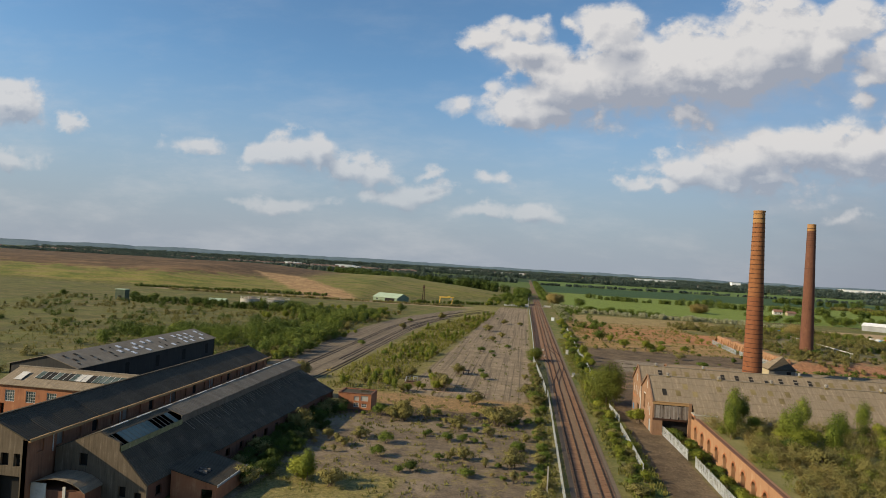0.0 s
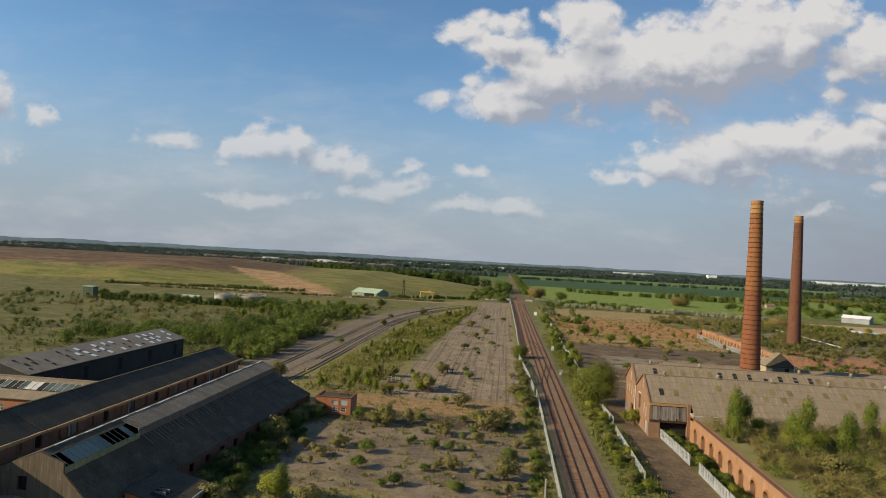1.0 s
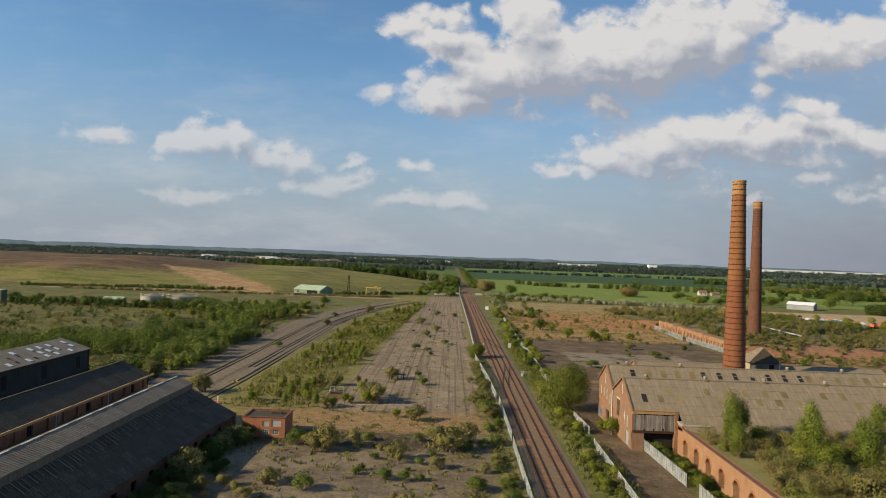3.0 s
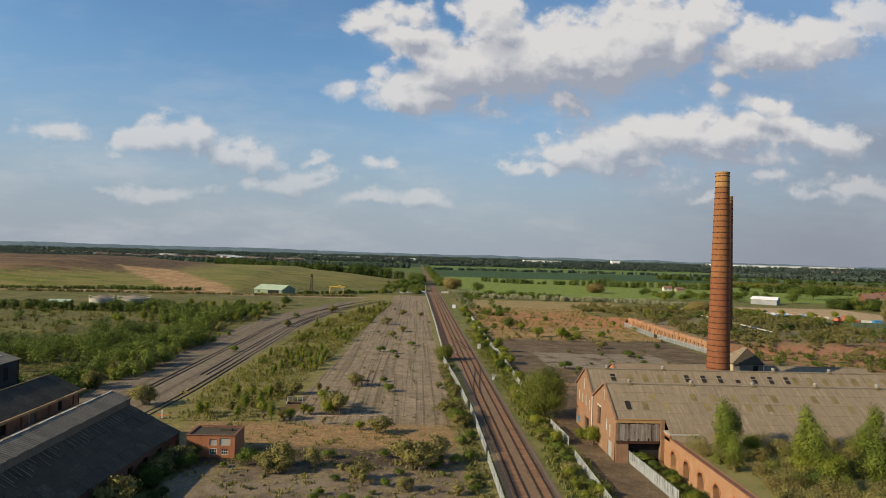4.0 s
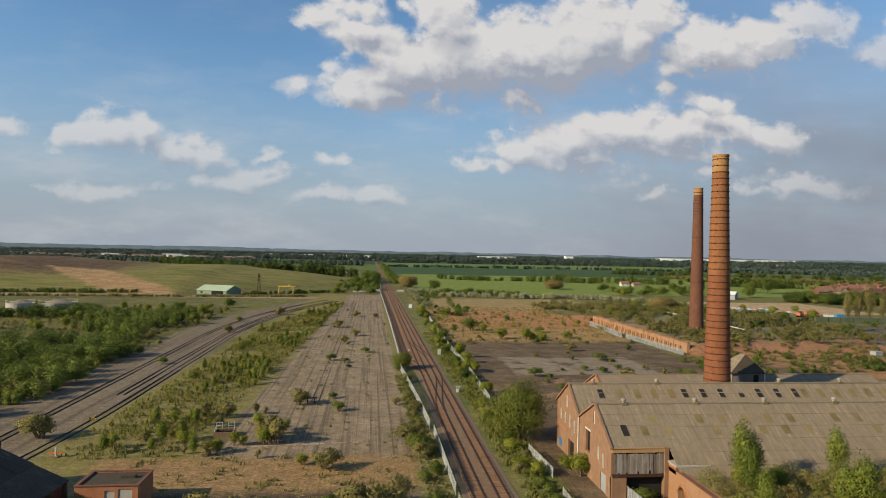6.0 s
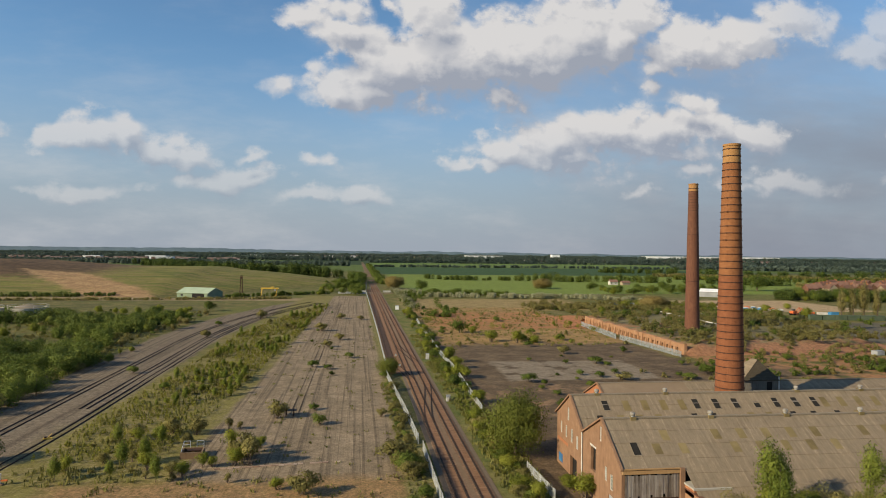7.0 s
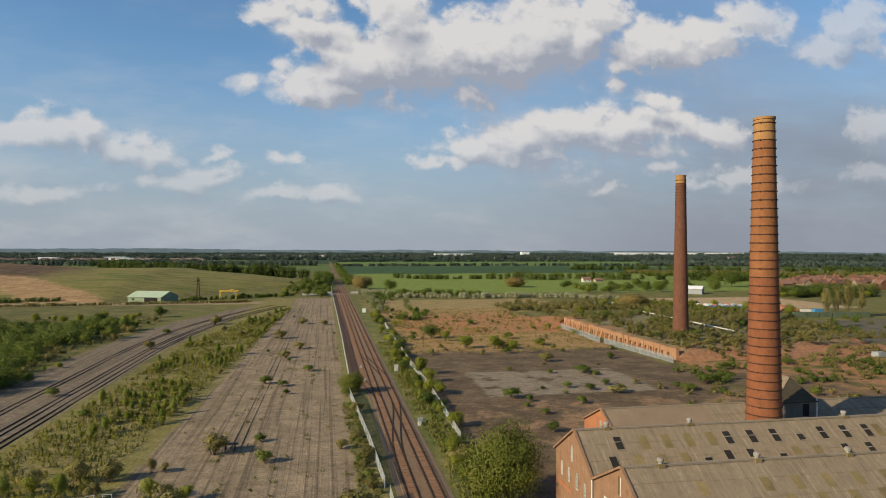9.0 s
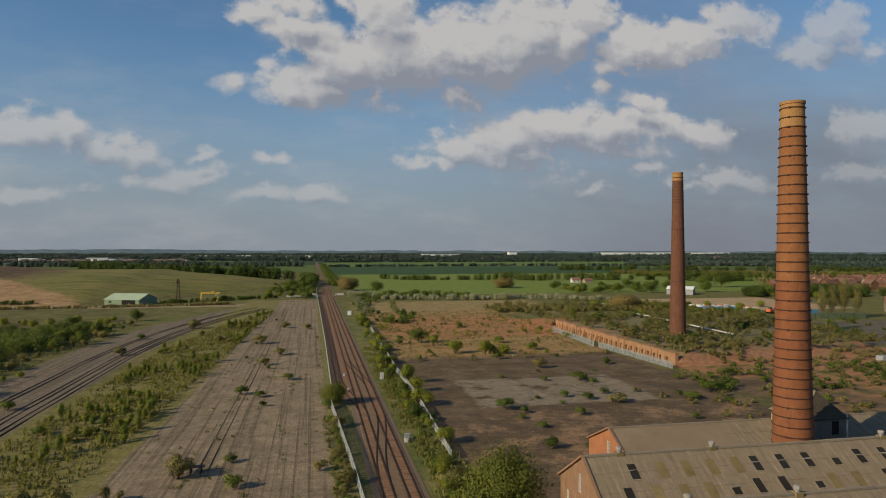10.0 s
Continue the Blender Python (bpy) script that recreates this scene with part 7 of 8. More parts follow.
saplings("young yellow-green saplings between sidings and apron", (-68, -26, 178, 540), 5200, LEAF_WHIP, 94, (0.7, 2.3), strip_ok, -0.25)
saplings("olive saplings between sidings and apron", (-68, -26, 172, 540), 1500, LEAF_DRY, 95, (0.6, 1.9), strip_ok)
scrub("olive scrub on rough ground west of the sidings", (-300, -96, 130, 400), 1500, 2.2, LEAF_DRY, 96, 0.0, 0.10, 24, 0.42)
scrub("green scrub on rough ground west of the sidings", (-300, -98, 180, 410), 1000, 2.6, LEAF_WOOD, 97, 0.0, 0.14, 26, 0.42)
scrub("low scrub on the brown ground", (14, 90, 296, 450), 60, 1.6, LEAF_DRY, 98, 0.0, -0.05, 22, 0.45)
scrub("scrub along the foot of the red bank", (80, 220, 238, 270), 300, 2.0, LEAF_GREEN, 99, 0.0, -0.1, 22, 0.45)
scrub("olive scrub along the foot of the red bank", (62, 220, 195, 270), 300, 1.9, LEAF_DRY, 100, 0.0, -0.05, 22, 0.45)
scrub("scrub between the kiln and the yards", (90, 190, 376, 460), 200, 2.8, LEAF_DRY, 101, 0.0, -0.1, 24, 0.55)
scrub("green scrub between the kiln and the yards", (170, 330, 270, 380), 170, 2.2, LEAF_GREEN, 102, 0.0, -0.05, 24, 0.55)

scrub("green scrub and bramble behind the brown ground", (13, 40, 400, 560), 120, 3.6, LEAF_GREEN, 105, 0.0, -0.05, 26, 0.7)
scrub("olive scrub and bramble behind the brown ground", (84, 200, 440, 492), 240, 3.2, LEAF_DRY, 106, 0.0, -0.1, 24, 0.65)
scrub("fresh green bushes on the brown ground", (14, 86, 300, 400), 60, 2.6, LEAF_FRESH, 107, 0.0, 0.05, 40, 0.35)


def bank_z(x, y):
    return 3.6 + 1.3 * max(0.0, min(1.0, (min(x - 92, y - 276) - 8) / 30))


scrub("olive scrub over the ruined kiln", (95, 176, 284, 376), 560, 2.5, LEAF_DRY, 103, bank_z, -0.3, 24, 0.5)
def slope_z(x, y):
    return 3.4 * max(0.0, min(1.0, (x - 91.8) / 9 + 0.55, (y - 274.5) / (2.6 + (x - 91.8) * 0.22))) - 0.15


scrub("olive scrub on the red slope of the ruined kiln", (96, 178, 275, 290), 230, 1.7, LEAF_DRY, 108, slope_z, -0.05, 22, 0.4)
scrub("green scrub over the ruined kiln", (95, 176, 292, 376), 170, 2.4, LEAF_GREEN, 104, bank_z, -0.05, 24, 0.5)
spread((92, 240, 380, 470), 30, [GREEN, TREE2, HAW], (0.8, 1.2), seed=38, gap=5)
spread((300, 380, 500, 545), 24, [TREE, TREE, TREE2], (1.0, 1.6), seed=40, gap=7.0)
spread((190, 300, 580, 660), 40, [TREE, TREE2, TREE], (0.8, 1.4), seed=41, gap=9.0)


def hedge(label, name, points, width, high, material, seed, leaf=0.8, thick=2.2):
    """A hedge, thicket or belt of wood along points of the plan, one sheet of foliage clumps on the ground."""
    rng = np.random.default_rng(seed)
    cs, rs = [], []
    for (ax, ay), (bx, by) in zip(points, points[1:]):
        L = math.hypot(bx - ax, by - ay)
        n = max(2, int(L * width * thick / (high * high)))
        t = rng.random(n)
        off = (rng.random(n) - 0.5) * width
        nx, ny = -(by - ay) / L, (bx - ax) / L
        x, y = ax + (bx - ax) * t + nx * off, ay + (by - ay) * t + ny * off
        swell = np.array([0.72 + 0.5 * noise.noise((a * 2.2 / high / 6, b * 2.2 / high / 6, seed)) + 0.25 * noise.noise((a / high, b / high, seed + 5.0)) for a, b in zip(x, y)])
        hh = high * np.clip(swell, 0.3, 1.25)
        for lev in (0.3, 0.68):
            cs.append(np.stack([x, y, hh * lev + np.array([height(a, b) for a, b in zip(x, y)])], 1))
            rs.append(np.stack([hh * 0.42, hh * 0.42, hh * 0.33], 1))
    c, r = np.concatenate(cs), np.concatenate(rs)
    mean = float(np.mean(r))
    per = int(max(12, min(140, 0.42 * 12.6 * mean * mean / (0.30 * leaf * leaf))))
    ob = new(name, leaf_mesh(name, leaf_sprays(rng, c, r, per, leaf, 0.3), material))
    return tagged(ob, label, "hedge" if high < 5 else "woodland", kind="stuff")


hedge("blossoming hawthorn hedge at the field edge", "hedge", [(14, 600), (40, 552), (92, 540), (150, 535), (184, 500)], 9, 5.2, LEAF_MAY, 51, 0.6)
hedge("blossoming hawthorn along the railway fence", "hedge", [(15, 440), (17, 500), (16, 560), (15, 620)], 6, 4.6, LEAF_MAY, 151, 0.55, 1.2)
hedge("scrubby hedge behind the brown ground", "thicket", [(22, 560), (62, 576), (100, 560)], 12, 6.0, LEAF_GREEN, 52, 0.8)
hedge("low dark scrub ridge beyond the red earth", "thicket", [(88, 452), (120, 456), (150, 446), (190, 440)], 10, 3.6, LEAF_DRY, 53, 0.6)
hedge("green hedge with trees between fields", "hedge", [(66, 880), (104, 832), (172, 832)], 10, 7.5, LEAF_WOOD, 54, 1.0)
hedge("belt of dark green field trees", "woodland", [(172, 832), (232, 806), (298, 806), (330, 790)], 20, 12, LEAF_WOOD, 55, 1.2)
hedge("belt of dark woodland behind the grassy tip", "woodland", [(-420, 1440), (-178, 1000), (-92, 880), (-40, 850)], 60, 17, LEAF_DARK, 56, 2.2)
hedge("dark trees beside the level crossing", "woodland", [(-14, 860), (-16, 740), (-24, 660)], 16, 12, LEAF_GREEN, 57, 1.1)
hedge("trees along the line beyond the crossing", "woodland", [(10, 1500), (9, 1100), (10, 720)], 8, 8, LEAF_GREEN, 58, 1.2)
hedge("bramble and grass thicket on the railway bank", "thicket", [(7.6, 92), (7.4, 150), (7.8, 205), (8.6, 300)], 3.4, 1.0, LEAF_OLIVE, 59, 0.28, 0.9)
hedge("rough growth along the apron fence", "thicket", [(-7.0, 92), (-7.0, 150), (-7.4, 180), (-8.6, 236)], 3.0, 0.8, GRASS_BLADE, 60, 0.26, 0.8)
hedge("dark hawthorn thicket round the old tanks", "woodland", [(-250, 384), (-196, 384), (-150, 384), (-118, 372)], 16, 6.0, LEAF_DARK, 61, 0.7)
hedge("green wood of sallow and hawthorn west of the sidings", "woodland", [(-190, 408), (-150, 385), (-122, 362), (-103, 336)], 28, 7.0, LEAF_WOOD, 64, 0.6)
hedge("tall fresh willow wood beside the sidings", "woodland", [(-158, 214), (-128, 226), (-106, 250), (-100, 275)], 24, 8.0, LEAF_GREEN, 69, 0.5)
hedge("dark hawthorn under the willow wood", "woodland", [(-170, 232), (-134, 248), (-112, 270)], 14, 6.0, LEAF_WOOD, 169, 0.5)
hedge("fresh willow wood west of the sidings", "woodland", [(-128, 330), (-112, 348), (-104, 400)], 12, 5.0, LEAF_GREEN, 65, 0.5)
hedge("willow scrub behind the sheds", "woodland", [(-91, 166), (-96, 190), (-101, 214)], 12, 5.5, LEAF_GREEN, 170, 0.45)
hedge("dark green thicket on the gravel edge", "woodland", [(-134, 296), (-112, 278), (-95, 262)], 18, 6.0, LEAF_WOOD, 66, 0.5)
hedge("green trees screening the estate", "woodland", [(300, 535), (322, 520), (352, 512), (400, 520)], 22, 10.5, LEAF_WOOD, 67, 1.0)
hedge("thin brown trees before the estate", "woodland", [(352, 545), (420, 548), (510, 530)], 14, 9, LEAF_DRY, 171, 0.8)
hedge("olive trees beside the pale yard", "woodland", [(150, 470), (176, 452), (200, 424), (216, 404)], 9, 5.5, LEAF_OLIVE, 68, 0.7)
hedge("low brown hedge along the track at the foot of the tip", "hedge", [(-300, 508), (-220, 512), (-150, 516), (-60, 528)], 5, 2.4, LEAF_DRY, 161, 0.8)
hedge("green hedge at the foot of the tip", "hedge", [(-340, 524), (-250, 538), (-178, 540)], 7, 3.0, LEAF_WOOD, 162, 0.6)
hedge("green bushes round the farm shed", "hedge", [(-106, 540), (-90, 552), (-66, 566), (-36, 585)], 6, 3.4, LEAF_GREEN, 163, 0.6)
hedge("fresh sallow thicket beside the sidings", "woodland", [(-92, 205), (-96, 250), (-104, 300), (-112, 350), (-106, 400)], 13, 6.0, LEAF_GREEN, 62, 0.5)
hedge("scrub growing against the shed wall", "thicket", [(-54.0, 88), (-53.4, 120), (-55.0, 146)], 3.2, 3.0, LEAF_DARK, 63, 0.35, 1.2)
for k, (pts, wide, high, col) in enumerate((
        ([(-900, 1500), (-300, 1560), (-30, 1480)], 50, 14, LEAF_HAZED), ([(20, 1430), (400, 1440), (900, 1380)], 14, 7, LEAF_HAZED), ([(20, 1920), (700, 1900), (1500, 1750)], 40, 12, LEAF_HAZED),
        ([(-1800, 2100), (-700, 2300), (300, 2150)], 60, 16, LEAF_HAZED), ([(-2200, 2700), (0, 2800), (1800, 2600)], 120, 18, LEAF_HAZED), ([(300, 2300), (1100, 2100), (2200, 1900)], 120, 18, LEAF_HAZED),
        ([(-2600, 3400), (-600, 3600), (1200, 3500), (3000, 2900)], 160, 20, LEAF_HAZED), ([(400, 1180), (620, 1010), (900, 900)], 30, 12, LEAF_WOOD), ([(340, 800), (520, 700), (760, 640)], 26, 11, LEAF_WOOD),
        ([(420, 1000), (700, 860), (1000, 760)], 50, 6, LEAF_DRY), ([(440, 700), (620, 620), (800, 560)], 60, 6, LEAF_DRY), ([(400, 900), (640, 780), (900, 700)], 30, 8, LEAF_OLIVE), ([(700, 1500), (1200, 1250), (1700, 1100)], 200, 13, LEAF_HAZED), ([(-1500, 1500), (-900, 1250), (-520, 1180)], 70, 14, LEAF_HAZED),
        ([(900, 1150), (1400, 950)], 200, 10, LEAF_HAZED), ([(-2400, 1800), (-1500, 1900), (-900, 1800)], 100, 13, LEAF_HAZED), ([(-1500, 2020), (-900, 1960), (-350, 1960)], 40, 8, LEAF_HAZED), ([(-1700, 2480), (-900, 2420), (-200, 2440)], 70, 12, LEAF_HAZED), ([(-2800, 3900), (-900, 4100), (1200, 4100), (2900, 3400)], 160, 20, LEAF_HAZED))):
    hedge("belt of distant trees across the plain", "woodland", pts, wide, high, col, 70 + k, 2.0 if col is not LEAF_HAZED else 4.6 if wide > 90 else 3.4, 1.3)


def tufts(label, box_, n, seed, material, high=0.45, ok=None):
    """Rough grass as upright blades."""
    rng = np.random.default_rng(seed)
    x0, x1, y0, y1 = box_
    m = max(1, n // 7)
    x, y = np.repeat(rng.uniform(x0, x1, m), 7), np.repeat(rng.uniform(y0, y1, m), 7)
    x, y = x + rng.normal(size=m * 7) * 0.28, y + rng.normal(size=m * 7) * 0.28
    keep = np.array([noise.noise((a * 0.16, b * 0.12, seed)) > -0.12 and (ok is None or ok(a, b)) for a, b in zip(x, y)])
    x, y = x[keep], y[keep]
    n = len(x)
    a = rng.random(n) * math.pi
    w = 0.05 + 0.09 * rng.random(n)
    h = high * (0.5 + rng.random(n))
    dx, dy = np.cos(a) * w, np.sin(a) * w
    lx, ly = rng.normal(size=n) * 0.12, rng.normal(size=n) * 0.12
    z = np.array([height(p, q) for p, q in zip(x, y)])
    v = np.stack([np.stack([x - dx, y - dy, z], 1), np.stack([x + dx, y + dy, z], 1), np.stack([x + dx * 0.4 + lx, y + dy * 0.4 + ly, z + h], 1), np.stack([x - dx * 0.6 + lx, y - dy * 0.6 + ly, z + h * 0.9], 1)], 1).reshape(-1, 3)
    ob = new("grass", quads_mesh("grass", v, material))
    return tagged(ob, label, "grass", kind="stuff")


tufts("rough grass in the strip between sidings and apron", (-68, -32, 168, 420), 26000, 81, GRASS_BLADE, 0.5, strip_ok)
tufts("rough grass on the railway bank", (4.8, 11.5, 92, 330), 14000, 82, GRASS_BLADE, 0.5)
tufts("weeds along cracks of the old asphalt", (-52, -9, 92, 170), 6000, 83, GRASS_BLADE, 0.35)
tufts("thin weeds over the loading apron", (-40, -9, 172, 330), 1500, 86, GRASS_BLADE, 0.3)
tufts("rough grass on the brown ground", (14, 90, 300, 460), 9000, 84, GRASS_BLADE, 0.5)
tufts("rough grass west of the sidings", (-200, -90, 180, 440), 22000, 85, GRASS_BLADE, 0.6)

# ---- buildings and things far off ----
def gable_building(name, label, category, x, y, w, d, wall_h, roof_h, wall_m, roof_m, turn=0.0, group="", openings=(), overhang=0.4):
    """A gabled building with ridge along its own x."""
    b = empty(name, label, category, group, at=(x, y, height(x, y) if y > 450 and x < -100 else 0), turn=turn)
    part("wall", boxes((-w / 2, w / 2, -d / 2, d / 2, -1.0, wall_h)), wall_m, b)
    for s in (-1, 1):
        m = Matrix.Translation((s * w / 2, 0, 0)) @ pose(0, 0, 0, 0, 0, 90)
        part("gable", pierced([(-d / 2, wall_h), (d / 2, wall_h), (0, wall_h + roof_h)], [], 0.2, m @ Matrix.Translation((0, 0.0 if s > 0 else -0.2, 0))), wall_m, b)
    k = roof_h / (d / 2)
    for s in (-1, 1):
        bm = bmesh.new()
        e = d / 2 + overhang
        slab(bm, (-s * (w / 2 + overhang), -s * e, wall_h - k * overhang + 0.1), (s * (w / 2 + overhang), -s * e, wall_h - k * overhang + 0.1), (s * (w / 2 + overhang), 0, wall_h + roof_h + 0.1), (-s * (w / 2 + overhang), 0, wall_h + roof_h + 0.1), 0.15)
        part("roof_slope", bm, roof_m, b)
    for x0, x1, z0, z1, mat_ in openings:
        part("window" if z0 > 0.3 else "door", boxes((x0, x1, -d / 2 - 0.04, -d / 2 + 0.02, z0, z1)), mat_, b)
    return b


# The open door is a near-black panel standing for the shade inside.
gable_building("farm_shed", "low pale-green metal shed, open door painted as near-black shade", "metal shed", -124, 547, 24, 18, 3.2, 3.2, GREEN_WALL, GREEN_SHEET, -22,
               openings=((0.0, 9.5, 0, 2.8, DARK), (-9, -7, 1.0, 2.2, GLASS_DARK)))
gable_building("metal_shed", "white-roofed grey metal shed beside the yard", "metal shed", 266, 562, 19, 15, 4.2, 1.9, GREY_SHEET, WHITE_ROOF, -38,
               openings=((-7, -4, 0, 3.2, GREY_SHEET), (-2, 2, 0, 3.2, GREY_SHEET)))
gable_building("farmhouse", "red-roofed brick farmhouse among trees", "house", 256, 745, 8.5, 6, 3.2, 2.2, WHITE_PAINT, TILE_RED, 0, "farm buildings",
               ((-3.0, -2.0, 1.2, 2.4, GLASS_DARK), (1.6, 2.6, 1.2, 2.4, GLASS_DARK)))
gable_building("barn", "low red-roofed barn near the farmhouse", "barn", 268, 742, 9, 6, 2.6, 1.8, RENDER_CREAM, TILE_RED, 8, "farm buildings")
gable_building("field_shed", "small green-roofed shed among scrub", "shed", -205, 398, 10, 6, 2.6, 1.2, GREEN_DARK, GREEN_SHEET, 10)


def make_kiosk():
    k = empty("pump_kiosk", "dark green steel kiosk with pale flat roof", "kiosk", at=(-262, 385, 0))
    part("body", boxes((-3.2, 3.2, -2.4, 2.4, 0, 6.2)), GREEN_DARK, k)
    part("roof", boxes((-3.5, 3.5, -2.7, 2.7, 6.2, 6.6)), GREEN_SHEET, k)
    part("door", boxes((-1.0, 1.0, -2.46, -2.38, 0, 2.6)), DARK, k)


make_kiosk()


def tank(x, y, r, h, label):
    t = empty("settling_tank", label, "settling tank", "settling tanks", at=(x, y, 0))
    bm = bmesh.new()
    lathe(bm, [(r, 0), (r, h), (r - 0.3, h), (r - 0.3, h - 0.6)], 28)
    part("wall", bm, CONCRETE, t)
    bm = bmesh.new()
    lathe(bm, [(r - 0.3, h - 0.5), (r * 0.5, h + 0.7), (0.4, h + 1.5), (0.01, h + 1.5)], 28)
    part("dome", bm, ROOF_PALE, t)
    for i in range(14):
        a = 2 * math.pi * i / 14
        p = part("rail_post", bar(bmesh.new(), (0, 0, h), (0, 0, h + 1.1), 0.06, 5), WHITE_PAINT, t)
        p.location = (r * math.cos(a), r * math.sin(a), 0)
    bm = bmesh.new()
    lathe(bm, [(r - 0.05, h + 1.0), (r + 0.05, h + 1.0), (r + 0.05, h + 1.12), (r - 0.05, h + 1.12)], 28)
    part("handrail", bm, WHITE_PAINT, t)


tank(-182, 394, 6.0, 5.4, "round concrete settling tank with a shallow dome")
tank(-166, 396, 8.2, 5.6, "large round pale tank with white handrail")


def make_gantry():
    g = empty("gantry_crane", "yellow travelling gantry crane on legs", "gantry crane", at=(-78, 556, 0))
    g.scale = (0.72, 0.72, 0.8)
    part("girder", boxes((-8.5, 8.5, -0.45, 0.45, 6.4, 7.4)), YELLOW, g)
    part("girder", boxes((-8.5, 8.5, 4.5, 5.4, 6.4, 7.4)), YELLOW, g)
    for x in (-7.6, 7.0):
        for y in (0, 5):
            bm = bmesh.new()
            bar(bm, (x - 0.8, y - 0.6, 0), (x, y, 6.4), 0.3, 6)
            part("leg", bm, YELLOW, g)
        part("sill", boxes((x - 1.3, x - 0.3, -1.4, 6.2, 0, 0.8)), YELLOW, g)
    part("trolley", boxes((1.5, 4.0, -0.8, 5.8, 7.4, 8.3)), YELLOW, g)
    part("cab", boxes((4.6, 6.4, -1.4, 0.4, 4.6, 6.3)), GREY_SHEET, g)


make_gantry()


def make_mast():
    m = empty("lattice_mast", "thin dark lattice mast by the green shed", "mast", at=(-98, 558, 0))
    for sx in (-1, 1):
        for sy in (-1, 1):
            part("leg", bar(bmesh.new(), (sx * 1.1, sy * 1.1, 0), (sx * 0.45, sy * 0.45, 15), 0.14, 5), IRON, m)
    for i in range(8):
        z0, z1 = i * 1.85, (i + 1) * 1.85
        w0, w1 = 1.1 - 0.65 * z0 / 15, 1.1 - 0.65 * z1 / 15
        bm = bmesh.new()
        bar(bm, (-w0, -w0, z0), (w1, -w1, z1), 0.09, 4)
        bar(bm, (w0, w0, z0), (-w1, w1, z1), 0.09, 4)
        part("brace", bm, IRON, m)
    part("platform", boxes((-0.9, 0.9, -0.9, 0.9, 12.4, 13.4)), IRON, m)


make_mast()


# overhead pipe across the ruined kiln
def make_pipe():
    p = empty("overhead_pipe", "pale pipe carried on short posts over the kiln", "pipe")
    pts = [(127.8, 371.0, 6.0), (126.2, 334.0, 6.05), (125.3, 297.0, 5.95)]
    for a, b in zip(pts, pts[1:]):
        part("pipe_run", bar(bmesh.new(), a, b, 0.23, 8), WHITE_PAINT, p)
        for s in (0.05, 0.28, 0.5, 0.72, 0.95):
            q = Vector(a).lerp(Vector(b), s)
            part("support", boxes((q.x - 0.12, q.x + 0.12, q.y - 0.12, q.y + 0.12, 3.0, q.z - 0.15)), CONCRETE, p)


make_pipe()


# houses of the estate
def house(seed):
    rng = random.Random(seed)
    h = empty("house", "red-tiled brick estate house with pale windows", "house", "estate houses")
    w, d, wh, rh = 9.5, 8.0, 5.2, 3.4
    part("wall", boxes((-w / 2, w / 2, -d / 2, d / 2, 0, wh)), RENDER_CREAM if seed % 2 else BRICK_DARK, h)
    k = rh / (d / 2)
    for s in (-1, 1):
        bm = bmesh.new()
        e = d / 2 + 0.4
        slab(bm, (-s * (w / 2 + 0.3), -s * e, wh - 0.25), (s * (w / 2 + 0.3), -s * e, wh - 0.25), (s * (w / 2 + 0.3), 0, wh + rh), (-s * (w / 2 + 0.3), 0, wh + rh), 0.15)
        part("roof_slope", bm, TILE_RED, h)
        part("gable", pierced([(-d / 2, wh), (d / 2, wh), (0, wh + rh - 0.1)], [], 0.2, Matrix.Translation((s * (w / 2 - 0.1) + 0.1, 0, 0)) @ pose(0, 0, 0, 0, 0, 90)), RENDER_CREAM if seed % 2 else BRICK_DARK, h)
    for x in (-3.0, 0.0, 3.0):
        for z in (0.9, 3.3):
            if not (x == 0 and z < 1):
                win = part("window", boxes((x - 0.6, x + 0.6, -d / 2 - 0.05, -d / 2 + 0.02, z, z + 1.2)), GLASS_DARK, h)
                part("sill", boxes((x - 0.7, x + 0.7, -d / 2 - 0.1, -d / 2 + 0.01, z - 0.1, z)), WHITE_PAINT, win)
    part("door", boxes((-0.5, 0.5, -d / 2 - 0.04, -d / 2 + 0.02, 0, 2.1)), WHITE_PAINT, h)
    part("chimney_stack", boxes((w / 2 - 1.6, w / 2 - 0.8, -0.4, 0.4, wh + rh - 1.4, wh + rh + 1.0)), BRICK, h)
    return h


def make_estate():
    models = [house(0), house(1)]
    rng = random.Random(5)
    first = {0, 1}
    spots = []
    for row in range(6):
        for i in range(8):
            x = 378 + i * 15.5 + row * 20 + rng.uniform(-3, 3)
            y = 600 - i * 3.2 + row * 20 + rng.uniform(-3, 3)
            spots.append((x, y, rng.choice((0, 90, -12, 8))))
    spots += [(262 + i * 12.5, 432 - i * 9.0, -36 + rng.uniform(-4, 4)) for i in range(3, 9)]
    for n, (x, y, t) in enumerate(spots):
        k = 1 if n >= 48 or n % 3 == 1 else 0
        m = pose(x, y, 0, 0, 0, t)
        if k in first:
            first.discard(k)
            models[k].matrix_basis = m
        else:
            copy_thing(models[k], m)


make_estate()


